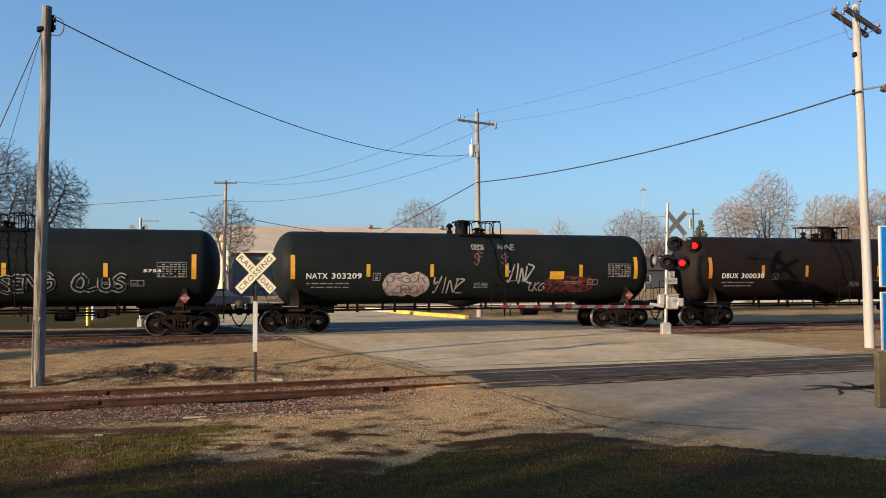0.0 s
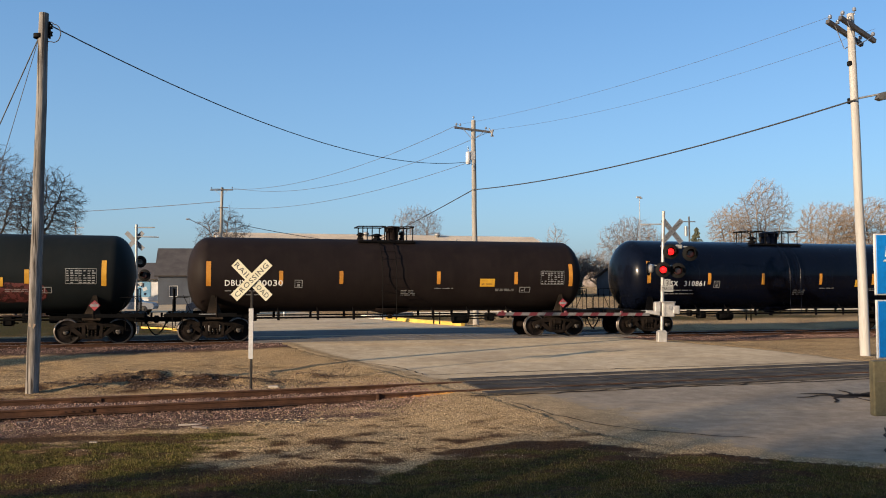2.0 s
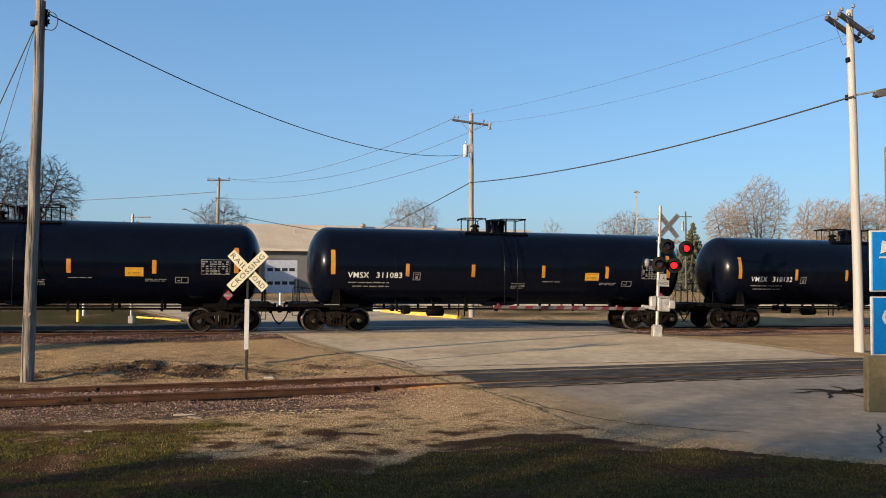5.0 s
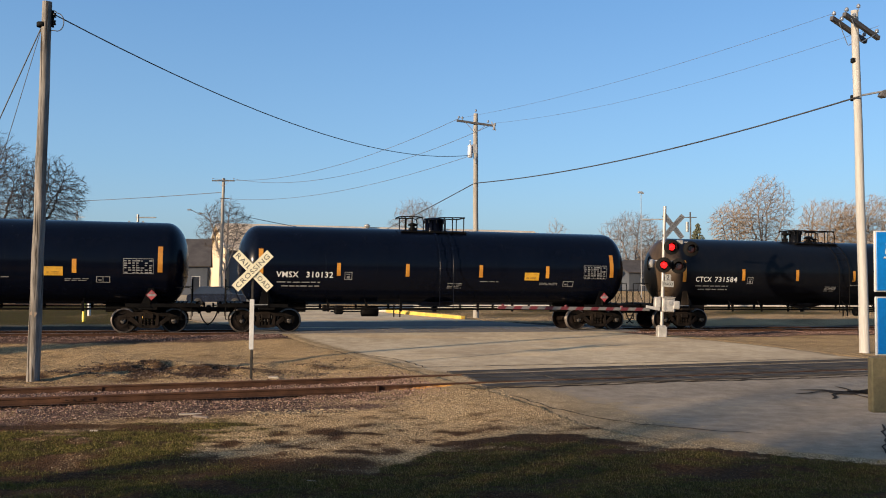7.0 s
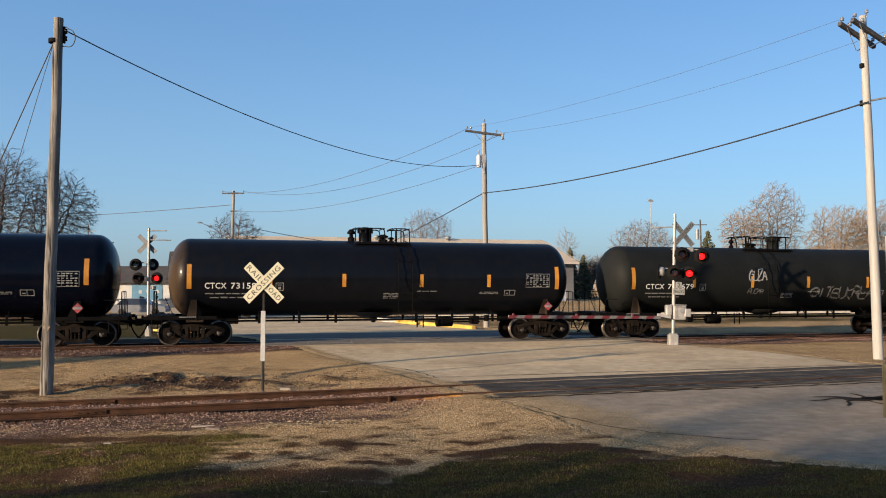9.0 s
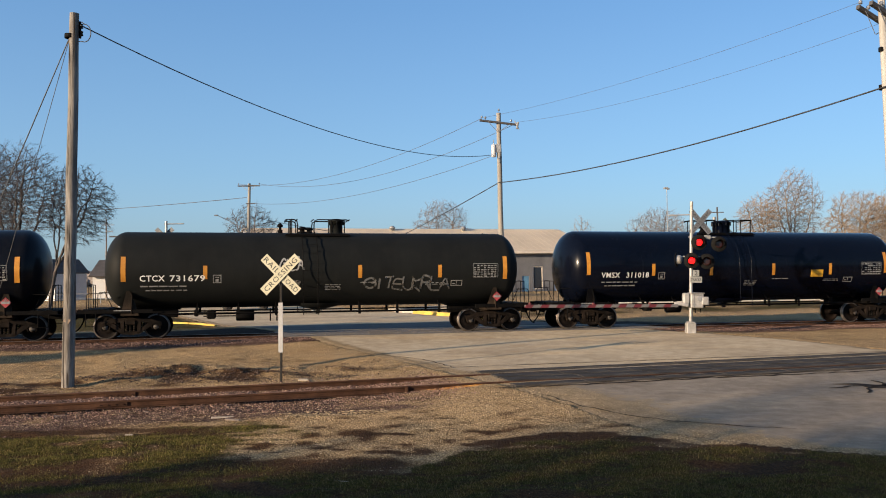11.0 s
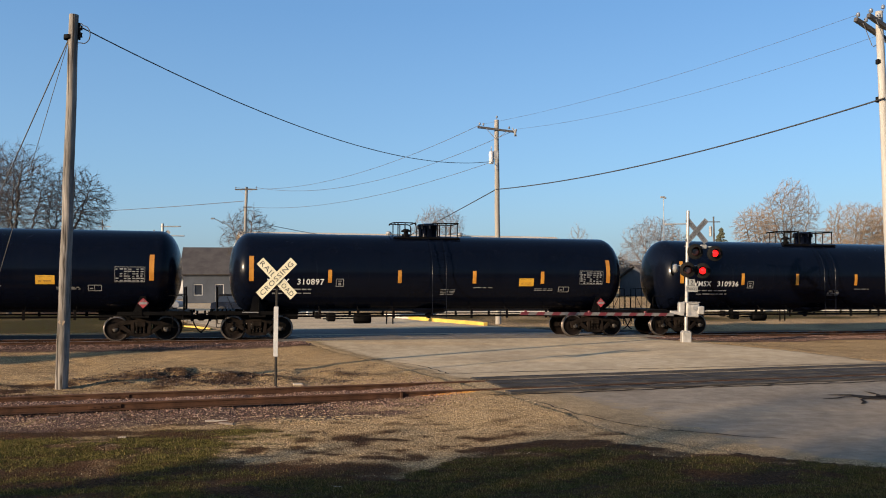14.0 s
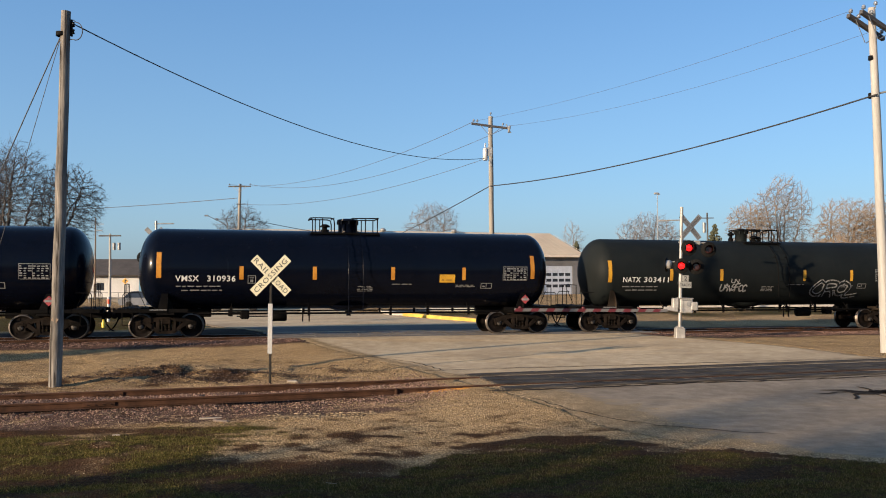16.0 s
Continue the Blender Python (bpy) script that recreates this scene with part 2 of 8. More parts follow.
def old_timber(name, c1, c2):
    """Grey weathered timber with long dark drying cracks."""
    m, nt, b = nodes_of(name)
    big = noise_node(nt, coords(nt, "Object", (2, 2, 0.5)), 1.6, 5, 0.6)
    crack = noise_node(nt, coords(nt, "Object", (9, 9, 0.35)), 1.5, 4, 0.6, 0.3)
    grain = noise_node(nt, coords(nt, "Object", (30, 30, 1.2)), 1.5, 3, 0.6)
    col = ramp(nt, big, [(0.35, c1), (0.65, c2)])
    col = mixc(nt, 1.0, col, ramp(nt, grain, [(0.3, (0.7, 0.7, 0.7)), (0.7, (1.2, 1.2, 1.2))]), "MULTIPLY")
    col = mixc(nt, 1.0, col, ramp(nt, crack, [(0.38, (0.2, 0.18, 0.16)), (0.46, (1, 1, 1)), (0.62, (1.25, 1.2, 1.12))]), "MULTIPLY")
    nt.links.new(col, b.inputs["Base Color"])
    b.inputs["Roughness"].default_value, b.inputs["Specular IOR Level"].default_value = 0.95, 0.1
    bump(nt, b, crack, 0.8, 0.03)
    return m


M = {
    "tank_black": tank_paint("tank_black", (0.0014, 0.0023, 0.0060), (0.0020, 0.0033, 0.0082), 0.22, (0.005, 0.0055, 0.008), 0.3, 0.12),
    "tank_grime": tank_paint("tank_grime", (0.0028, 0.0036, 0.0058), (0.004, 0.005, 0.0078), 0.34, (0.012, 0.011, 0.010), 0.3, 0.12, (0.046, 0.032, 0.020)),
    "tank_green": tank_paint("tank_green", (0.0064, 0.0082, 0.0088), (0.0098, 0.0125, 0.0132), 0.55, (0.016, 0.016, 0.015), 0.35),
    "tank_brown": tank_paint("tank_brown", (0.0078, 0.0057, 0.0054), (0.012, 0.0088, 0.0083), 0.58, (0.02, 0.016, 0.013), 0.4),
    "tank_grey": tank_paint("tank_grey", (0.0068, 0.0076, 0.0076), (0.0105, 0.0117, 0.0115), 0.55, (0.017, 0.017, 0.016), 0.35),
    "frame_black": surface("frame_black", (0.0018, 0.0018, 0.0022), (0.0048, 0.0044, 0.004), 0.65, 0, 1.5, 20, 0.2, 0.004, spec=0.05),
    "frame_brown": surface("frame_brown", (0.010, 0.008, 0.006), (0.034, 0.025, 0.018), 0.75, 0, 1.5, 20, 0.2, 0.004, spec=0.05),
    "truck_iron": surface("truck_iron", (0.003, 0.0026, 0.0023), (0.026, 0.019, 0.0145), 0.75, 0.1, 2.5, 25, 0.3, 0.005, lo=0.35, hi=0.8, spec=0.06),
    "wheel_iron": surface("wheel_iron", (0.003, 0.0026, 0.0024), (0.013, 0.009, 0.0075), 0.65, 0.1, 2.0, 20, 0.2, 0.003, spec=0.08),
    "cap_iron": surface("cap_iron", (0.03, 0.027, 0.025), (0.075, 0.068, 0.06), 0.65, 0.0, 4, 25, 0.1, 0.002, spec=0.2),
    "marker": surface("marker", (0.34, 0.14, 0.011), (0.46, 0.21, 0.016), 0.45, 0, 3, 30, 0.03, 0.001, vary=0.25),
    "marker_gold": surface("marker_gold", (0.40, 0.20, 0.010), (0.52, 0.28, 0.016), 0.45, 0, 3, 30, 0.03, 0.001, vary=0.2),
    "decal_white": surface("decal_white", (0.46, 0.46, 0.44), (0.6, 0.6, 0.58), 0.5, 0, 3, 30, 0.02, 0.001),
    "decal_dim": surface("decal_dim", (0.12, 0.12, 0.118), (0.22, 0.22, 0.215), 0.5, 0, 3, 30, 0.02, 0.001),
    "placard_red": surface("placard_red", (0.2, 0.02, 0.026), (0.28, 0.035, 0.04), 0.5, 0, 3, 30, 0.02, 0.001),
    "decal_yellow": surface("decal_yellow", (0.42, 0.22, 0.010), (0.52, 0.29, 0.015), 0.5, 0, 3, 30, 0.02, 0.001),
    "decal_black": paint("decal_black", (0.02, 0.02, 0.02)),
    "spray_white": spray("spray_white", (0.26, 0.26, 0.255), 0.2),
    "spray_grey": spray("spray_grey", (0.10, 0.10, 0.098), 0.16),
    "spray_pink": spray("spray_pink", (0.31, 0.275, 0.265), 0.24),
    "spray_red": spray("spray_red", (0.075, 0.012, 0.010), 0.14),
    "spray_rose": spray("spray_rose", (0.14, 0.06, 0.055), 0.16),
    "pole_wood": old_timber("pole_wood", (0.086, 0.081, 0.076), (0.205, 0.194, 0.182)),
    "pole_pale": surface("pole_pale", (0.235, 0.228, 0.212), (0.345, 0.336, 0.318), 0.8, 0, 1.0, 14, 0.4, 0.008, stretch=(3, 3, 0.15)),
    "pole_tan": surface("pole_tan", (0.17, 0.158, 0.138), (0.27, 0.252, 0.222), 0.85, 0, 1.0, 14, 0.5, 0.01, stretch=(3, 3, 0.15)),
    "pole_dark": surface("pole_dark", (0.10, 0.075, 0.05), (0.2, 0.15, 0.11), 0.85, 0, 1.0, 14, 0.5, 0.01, stretch=(3, 3, 0.15)),
    "arm_wood": surface("arm_wood", (0.032, 0.031, 0.033), (0.072, 0.070, 0.072), 0.85, 0, 2.0, 20, 0.4, 0.006),
    "insulator": paint("insulator", (0.16, 0.18, 0.22), 0.2),
    "can_grey": paint("can_grey", (0.46, 0.46, 0.47), 0.35),
    "cable": paint("cable", (0.02, 0.02, 0.02), 0.6),
    "wire_grey": paint("wire_grey", (0.06, 0.06, 0.065), 0.6),
    "galv": surface("galv", (0.16, 0.165, 0.17), (0.26, 0.265, 0.27), 0.5, 0.3, 4, 40, 0.05, 0.001),
    "silver_paint": surface("silver_paint", (0.22, 0.215, 0.2), (0.34, 0.33, 0.315), 0.42, 0.25, 2.5, 30, 0.08, 0.002),
    "sign_cream": surface("sign_cream", (0.31, 0.298, 0.205), (0.39, 0.378, 0.275), 0.6, 0, 2.5, 30, 0.04, 0.001),
    "sign_black": paint("sign_black", (0.02, 0.02, 0.02), 0.5),
    "sign_white": paint("sign_white", (0.42, 0.42, 0.41), 0.5),
    "sign_grey": paint("sign_grey", (0.22, 0.225, 0.215), 0.5),
    "board_grey": surface("board_grey", (0.075, 0.08, 0.088), (0.12, 0.127, 0.14), 0.5, 0.2, 3, 30, 0.04, 0.001),
    "post_white": surface("post_white", (0.21, 0.215, 0.22), (0.29, 0.295, 0.30), 0.6, 0, 3, 30, 0.06, 0.002),
    "post_dark": surface("post_dark", (0.012, 0.011, 0.010), (0.028, 0.025, 0.022), 0.75, 0.0, 3, 30, 0.1, 0.002, spec=0.15),
    "lamp_black": paint("lamp_black", (0.005, 0.005, 0.005), 0.8, 0, 0.12),
    "lens_red": glow("lens_red", (1.0, 0.008, 0.006), 1.3),
    "lens_dark": surface("lens_dark", (0.010, 0.002, 0.002), (0.016, 0.003, 0.003), 0.3, 0, 3, 30, 0, 0.001),
    "gate_white": paint("gate_white", (0.14, 0.136, 0.132), 0.5),
    "gate_red": paint("gate_red", (0.11, 0.015, 0.02), 0.5),
    "sign_blue": paint("sign_blue", (0.005, 0.13, 0.42), 0.35),
    "sign_khaki": paint("sign_khaki", (0.15, 0.125, 0.068), 0.7, 0.0, 0.2),
    "rail_steel": surface("rail_steel", (0.026, 0.013, 0.008), (0.066, 0.033, 0.019), 0.85, 0.0, 2, 25, 0.3, 0.004, spec=0.12),
    "rail_top": surface("rail_top", (0.30, 0.24, 0.20), (0.45, 0.38, 0.33), 0.4, 0.7, 3, 30, 0.05, 0.001),
    "rail_rust": surface("rail_rust", (0.075, 0.038, 0.022), (0.14, 0.078, 0.047), 0.75, 0.1, 3, 30, 0.1, 0.002, spec=0.2),
    "tread_steel": surface("tread_steel", (0.05, 0.045, 0.04), (0.16, 0.14, 0.125), 0.4, 0.7, 3, 30, 0.05, 0.001),
    "tie_wood": surface("tie_wood", (0.07, 0.055, 0.045), (0.17, 0.145, 0.125), 0.9, 0, 1.5, 18, 0.5, 0.01, stretch=(4, 0.5, 4), vary=0.5),
    # front wall only: its shade is mixed into this dark grey
    "shop_wall_shade": surface("shop_wall_shade", (0.10, 0.10, 0.105), (0.145, 0.145, 0.15), 0.8, 0, 0.4, 8, 0.1, 0.01),
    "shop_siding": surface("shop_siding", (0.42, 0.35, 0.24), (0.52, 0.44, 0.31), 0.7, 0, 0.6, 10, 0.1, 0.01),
    "shop_roof": surface("shop_roof", (0.47, 0.375, 0.25), (0.57, 0.465, 0.32), 0.6, 0, 0.25, 6, 0.08, 0.01),
    "trim_pale": paint("trim_pale", (0.62, 0.55, 0.45), 0.6),
    "door_white": paint("door_white", (0.44, 0.48, 0.56), 0.5),
    "door_blue": paint("door_blue", (0.10, 0.22, 0.34), 0.5),
    "glass_dark": paint("glass_dark", (0.025, 0.03, 0.04), 0.08),
    "house_slate": surface("house_slate", (0.035, 0.042, 0.055), (0.055, 0.064, 0.08), 0.8, 0, 0.5, 10, 0.1, 0.01),
    "house_white": surface("house_white", (0.36, 0.365, 0.37), (0.46, 0.465, 0.47), 0.7, 0, 0.5, 10, 0.06, 0.01),
    "roof_dark": surface("roof_dark", (0.032, 0.028, 0.027), (0.058, 0.052, 0.049), 0.9, 0, 0.8, 12, 0.3, 0.02),
    "curb_yellow": surface("curb_yellow", (0.40, 0.25, 0.035), (0.58, 0.38, 0.06), 0.7, 0, 1.2, 18, 0.15, 0.004),
    "curb_grey": surface("curb_grey", (0.32, 0.29, 0.25), (0.45, 0.41, 0.36), 0.85, 0, 1.2, 18, 0.2, 0.005),
    "post_yellow": paint("post_yellow", (0.78, 0.58, 0.04), 0.5),
    "bark_dark": surface("bark_dark", (0.040, 0.033, 0.029), (0.085, 0.071, 0.062), 0.95, 0, 1.5, 10, 0.4, 0.02),
    "bark_tan": surface("bark_tan", (0.12, 0.098, 0.078), (0.20, 0.162, 0.128), 0.95, 0, 0.5, 10, 0.2, 0.02),
    "bark_gold": surface("bark_gold", (0.14, 0.10, 0.062), (0.23, 0.165, 0.105), 0.95, 0, 0.5, 10, 0.2, 0.02),
    "bark_grey": surface("bark_grey", (0.10, 0.086, 0.08), (0.18, 0.155, 0.14), 0.95, 0, 0.5, 10, 0.2, 0.02),
    "needles": surface("needles", (0.03, 0.035, 0.02), (0.06, 0.065, 0.035), 0.9, 0, 1, 10, 0.2, 0.02),
    "car_blue": paint("car_blue", (0.008, 0.012, 0.024), 0.25),
    "car_steel": paint("car_steel", (0.12, 0.16, 0.22), 0.3),
    "car_white": paint("car_white", (0.16, 0.17, 0.19), 0.3),
    "tyre": paint("tyre", (0.02, 0.02, 0.02), 0.8),
    "panel_dark": surface("panel_dark", (0.020, 0.018, 0.016), (0.075, 0.068, 0.06), 0.9, 0, 1.6, 30, 0.4, 0.006, stretch=(0.4, 2.5, 1), spec=0.1),
    "concrete": surface("concrete", (0.07, 0.062, 0.053), (0.13, 0.115, 0.098), 0.85, 0, 1.5, 25, 0.25, 0.005),
    "crack": surface("crack", (0.018, 0.015, 0.012), (0.045, 0.036, 0.028), 0.95, 0, 3, 30, 0.2, 0.003, spec=0.05),
    "guard_red": paint("guard_red", (0.62, 0.09, 0.04), 0.5),
}


# ---- ground ----
def along(x, y):
    return y - 0.27 * x


LEFT_Y = [-60, 11.4, 12.3, 13.2, 14.5, 16.0, 18.5, 21.1, 26.5, 32.4, 42.7, 60, 110, 300]
LEFT_X = [250, 6.1, 4.3, 3.3, 2.3, 1.86, 0.78, -0.53, -3.33, -6.45, -12.4, -21.5, -47, -142]
RIGHT_Y = [-60, 19, 22, 24.6, 28.2, 32.9, 46.6, 54.6, 110, 300]
RIGHT_X = [300, 60, 29, 13.1, 11.84, 9.24, 1.04, -3.2, -31, -126]


def road_z(e):
    return np.interp(e, [-50, 13, 17, 18.3, 21.2, 25, 31, 33.2, 37.2, 42, 50, 70], [0.03, 0.04, 0.115, 0.132, 0.132, 0.17, 0.225, 0.262, 0.262, 0.2, 0.12, 0.1])


GRADE = 0.0085


def tilt(x, y):
    """The main line's bed falls gently towards +x."""
    e = along(x, y)
    return -GRADE * (np.clip(x * 1.03, -32, 32) - 2.0) * smooth(e, 28.5, 32.5) * (1 - smooth(e, 40, 47))


def road_at(x, y):
    return road_z(along(x, y)) + tilt(x, y)


def ground_z(x, y, rough=True):
    x, y = np.asarray(x, float), np.asarray(y, float)
    e = along(x, y)
    near_side = (1 - smooth(x, -2.5, 0.5))
    z = 0.10 * smooth(e, 21.5, 31) + 0.085 * (1 - smooth(np.abs(y - 0.285 * x - 19.61), 0.58, 0.74)) * near_side - 0.035 * (1 - smooth(np.abs(e - 19.2), 1.5, 2.3)) * near_side
    z += (0.08 * vnoise(x * 1.7, y * 2.2, 31) + 0.06 * vnoise(x * 4, y * 5, 32) + 0.03 * vnoise(x * 9, y * 10, 33)) * np.exp(-(((x + 6.6) / 3.6) ** 2 + ((y - 22.4) / 1.2) ** 2))
    z += 0.06 * smooth(e, 31.2, 32.6) * (1 - smooth(e, 38, 40))
    z += 0.19 * np.exp(-(((x + 8.1) / 1.25) ** 2 + ((y - 23.0) / 0.9) ** 2)) + 0.16 * np.exp(-(((x + 6.2) / 1.3) ** 2 + ((y - 22.0) / 0.7) ** 2))
    z += 0.14 * np.exp(-(((x + 3.4) / 0.7) ** 2 + ((y - 22.5) / 0.5) ** 2)) + 0.10 * np.exp(-(((x + 9.6) / 1.6) ** 2 + ((y - 21.2) / 0.6) ** 2))
    if rough:
        near = 1 - smooth(y, 45, 80)
        z += near * (0.03 * vnoise(x * 0.7, y * 0.7, 3) + 0.022 * vnoise(x * 1.6, y * 2.4, 5) + (1 - smooth(y, 26, 32)) * (0.013 * vnoise(x * 4.4, y * 6, 8) + 0.007 * vnoise(x * 10, y * 12, 9)))
    dl = (np.interp(y, LEFT_Y, LEFT_X) - x) * 0.85
    dr = (x - np.interp(y, RIGHT_Y, RIGHT_X)) * 0.85
    d = np.maximum(dl, dr)
    k = np.where(d < 0, 1.0, np.exp(-(np.maximum(d, 0) / 1.6) ** 2))
    rz = road_at(x, y)
    z = z + tilt(x, y)
    return z * (1 - k) + np.where(d < -0.15, rz - 0.12, rz - 0.015 + 0.010 * vnoise(x * 2.2, y * 2.2, 4)) * k


def spread_axis(lo, hi, step, far_lo, far_hi, grow=1.18):
    a = list(np.arange(lo, hi + 1e-6, step))
    s = step
    while a[-1] < far_hi:
        s *= grow
        a.append(a[-1] + s)
    s = step
    while a[0] > far_lo:
        s *= grow
        a.insert(0, a[0] - s)
    return np.array(a)


def grid_mesh(name, X, Y, Z, mat):
    ny, nx = X.shape
    me = bpy.data.meshes.new(name)
    idx = np.arange(nx * ny).reshape(ny, nx)
    q = np.stack([idx[:-1, :-1], idx[:-1, 1:], idx[1:, 1:], idx[1:, :-1]], -1).reshape(-1, 4)
    me.from_pydata(np.stack([X, Y, Z], -1).reshape(-1, 3).tolist(), [], q.tolist())
    me.polygons.foreach_set("use_smooth", [True] * len(q))
    me.materials.append(mat)
    return me


def zone_masks(x, y):
    """Shares of grass, brown litter and grey ballast at a place; the rest is pale gravel."""
    e = along(x, y)
    n1, n2 = vnoise(x * 0.45, y * 0.45, 11), vnoise(x * 1.6, y * 1.6, 12)
    n3 = vnoise(x * 1.1, y * 3.2, 15) + 0.6 * vnoise(x * 2.6, y * 5, 16)
    n4 = vnoise(x * 3.1, y * 5.5, 17)
    n5 = vnoise(x * 0.8, y * 4.6, 18) + 0.5 * n4
    far = smooth(y, 38, 42)
    far_right = smooth(e, 46, 50)
    def dab(cx, cy, rx, ry):
        return np.exp(-(((x - cx) / rx) ** 2 + ((y - cy) / ry) ** 2))
    lawn = np.interp(x, [-9, -2.4, -1.6, -1.0, 0.05, 2.0, 3.5, 5.1, 6.2, 9], [9.2, 9.6, 10.3, 11.1, 12.7, 13.2, 12.4, 11.9, 11.4, 10.2]) + 0.22 * n1 + 0.16 * n2 + 0.14 * n3 + 0.12 * n4
    right = 1 - smooth(y, lawn - 0.25, lawn + 0.15)
    strip = (1 - smooth(x, -4.6, -3.2)) * smooth(y, 11.2, 11.9) * (1 - smooth(y, 13.2 + 0.3 * n1, 13.8 + 0.3 * n1))
    tuft = dab(-3.9, 13.9, 1.0, 0.7)
    grass = np.clip(right * (0.52 + 0.25 * n2 + 0.3 * n3 + 0.4 * n4) + strip * (0.62 + 0.45 * n2 + 0.5 * n3 + 0.5 * n4) + tuft * (0.45 + 0.3 * n2 + 0.4 * n3 + 0.4 * n4) + 0.75 * (1 - smooth(y, 10.5, 12.0)) * (0.35 + 0.6 * n2 + 0.7 * n3), 0, 1)
    rim = (1 - smooth(np.abs(y - lawn - 0.22), 0.16, 0.42)) * smooth(x, -0.6, 0.6)
    litter = np.clip(0.16 * n3 + 0.28 * n4 * smooth(y, 11.2, 12.4) + np.maximum.reduce([right, rim * (0.9 + 0.3 * n2), (1 - smooth(y, 11.7 + 0.3 * n1, 12.3 + 0.3 * n1)) * (1 - smooth(x, -1.2, -0.4)) * (0.85 + 0.4 * n2),
                                        (1 - smooth(x, -4.4, -3.0)) * (1 - smooth(y, 14.1 + 0.35 * n1, 14.9 + 0.35 * n1)) * (0.9 + 0.5 * n2), 0.75 * dab(-1.9, 13.5, 0.75, 0.42) * (0.8 + 0.6 * n2 + 0.5 * n4), 0.55 * dab(-1.6, 12.9, 1.6, 0.3) * (0.6 + n3), 0.75 * dab(-2.3, 14.3, 1.6, 0.55) * (0.7 + 0.8 * n2), 0.4 * dab(1.0, 14.0, 0.8, 0.3), (0.35 * n5 + 0.16 + 0.4 * n4 + 0.25 * n3) * np.clip(1.3 * dab(-2.2, 13.3, 4.2, 1.6), 0, 1)]), 0, 1)
    mound = np.exp(-(((x + 7.2) / 2.3) ** 2 + ((y - 22.1) / 0.85) ** 2))
    mound = np.maximum(mound, 0.7 * np.exp(-(((x + 10.6) / 2.6) ** 2 + ((y - 20.6 - 0.1 * (x + 10)) / 0.45) ** 2)))
    mound = np.maximum(mound, 0.95 * np.exp(-(((x + 6.6) / 3.4) ** 2 + ((y - 21.4 - 0.15 * (x + 6.3)) / 0.8) ** 2)))
    mound = np.maximum(mound, 0.6 * np.exp(-(((x + 3.3) / 1.3) ** 2 + ((y - 22.2) / 0.6) ** 2)))
    strip_y = y - 0.285 * x        # dug earth along the siding's far rail
    mound = np.maximum(mound, 0.8 * (1 - smooth(np.abs(strip_y - 21.9), 0.8, 1.7)) * smooth(x, -15, -13) * (1 - smooth(x, -5.4, -4.2)) * (0.85 + 0.3 * n1))
    litter = np.maximum(litter, np.clip(mound * 1.2 * (0.6 + 0.6 * n2 + 0.5 * n4), 0, 0.85))
    bal = (1 - smooth(np.abs(e - 18.6), 1.7, 2.7)) * (1 - smooth(x, -2.5, 0.5)) * np.clip(0.7 + 0.5 * n2, 0, 1)
    bal = np.maximum(bal, (1 - smooth(np.abs(e - 35.0), 2.8, 3.6)))
    litter = np.maximum(litter, far * np.clip(0.55 + 0.35 * n1 + 0.4 * n4, 0, 1) * (1 - smooth(x - np.interp(y, LEFT_Y, LEFT_X), -1.0, 0.0)) * (1 - smooth(y, 70, 90)))
    litter = np.maximum(litter, far_right * np.clip(0.35 + 0.4 * n1, 0, 1) * smooth(x - np.interp(y, RIGHT_Y, RIGHT_X), 0.0, 1.0) * (1 - smooth(y, 60, 75)))
    litter = np.maximum(litter, 0.8 * (1 - smooth(np.abs(e - 35.0), 0.9, 1.6)))
    grass = np.where(y > 38, far_right * np.clip(0.30 + 0.45 * n1, 0, 1) * smooth(x - np.interp(y, RIGHT_Y, RIGHT_X), 0.2, 0.8) * (1 - smooth(y, 66, 70)), grass)
    grass = np.maximum(grass, far * (0.6 + 0.3 * n1) * (1 - smooth(x - np.interp(y, LEFT_Y, LEFT_X), -1.2, -0.4)) * (1 - smooth(y, 62, 66)))
    return np.clip(grass, 0, 1), litter, np.clip(bal, 0, 1)


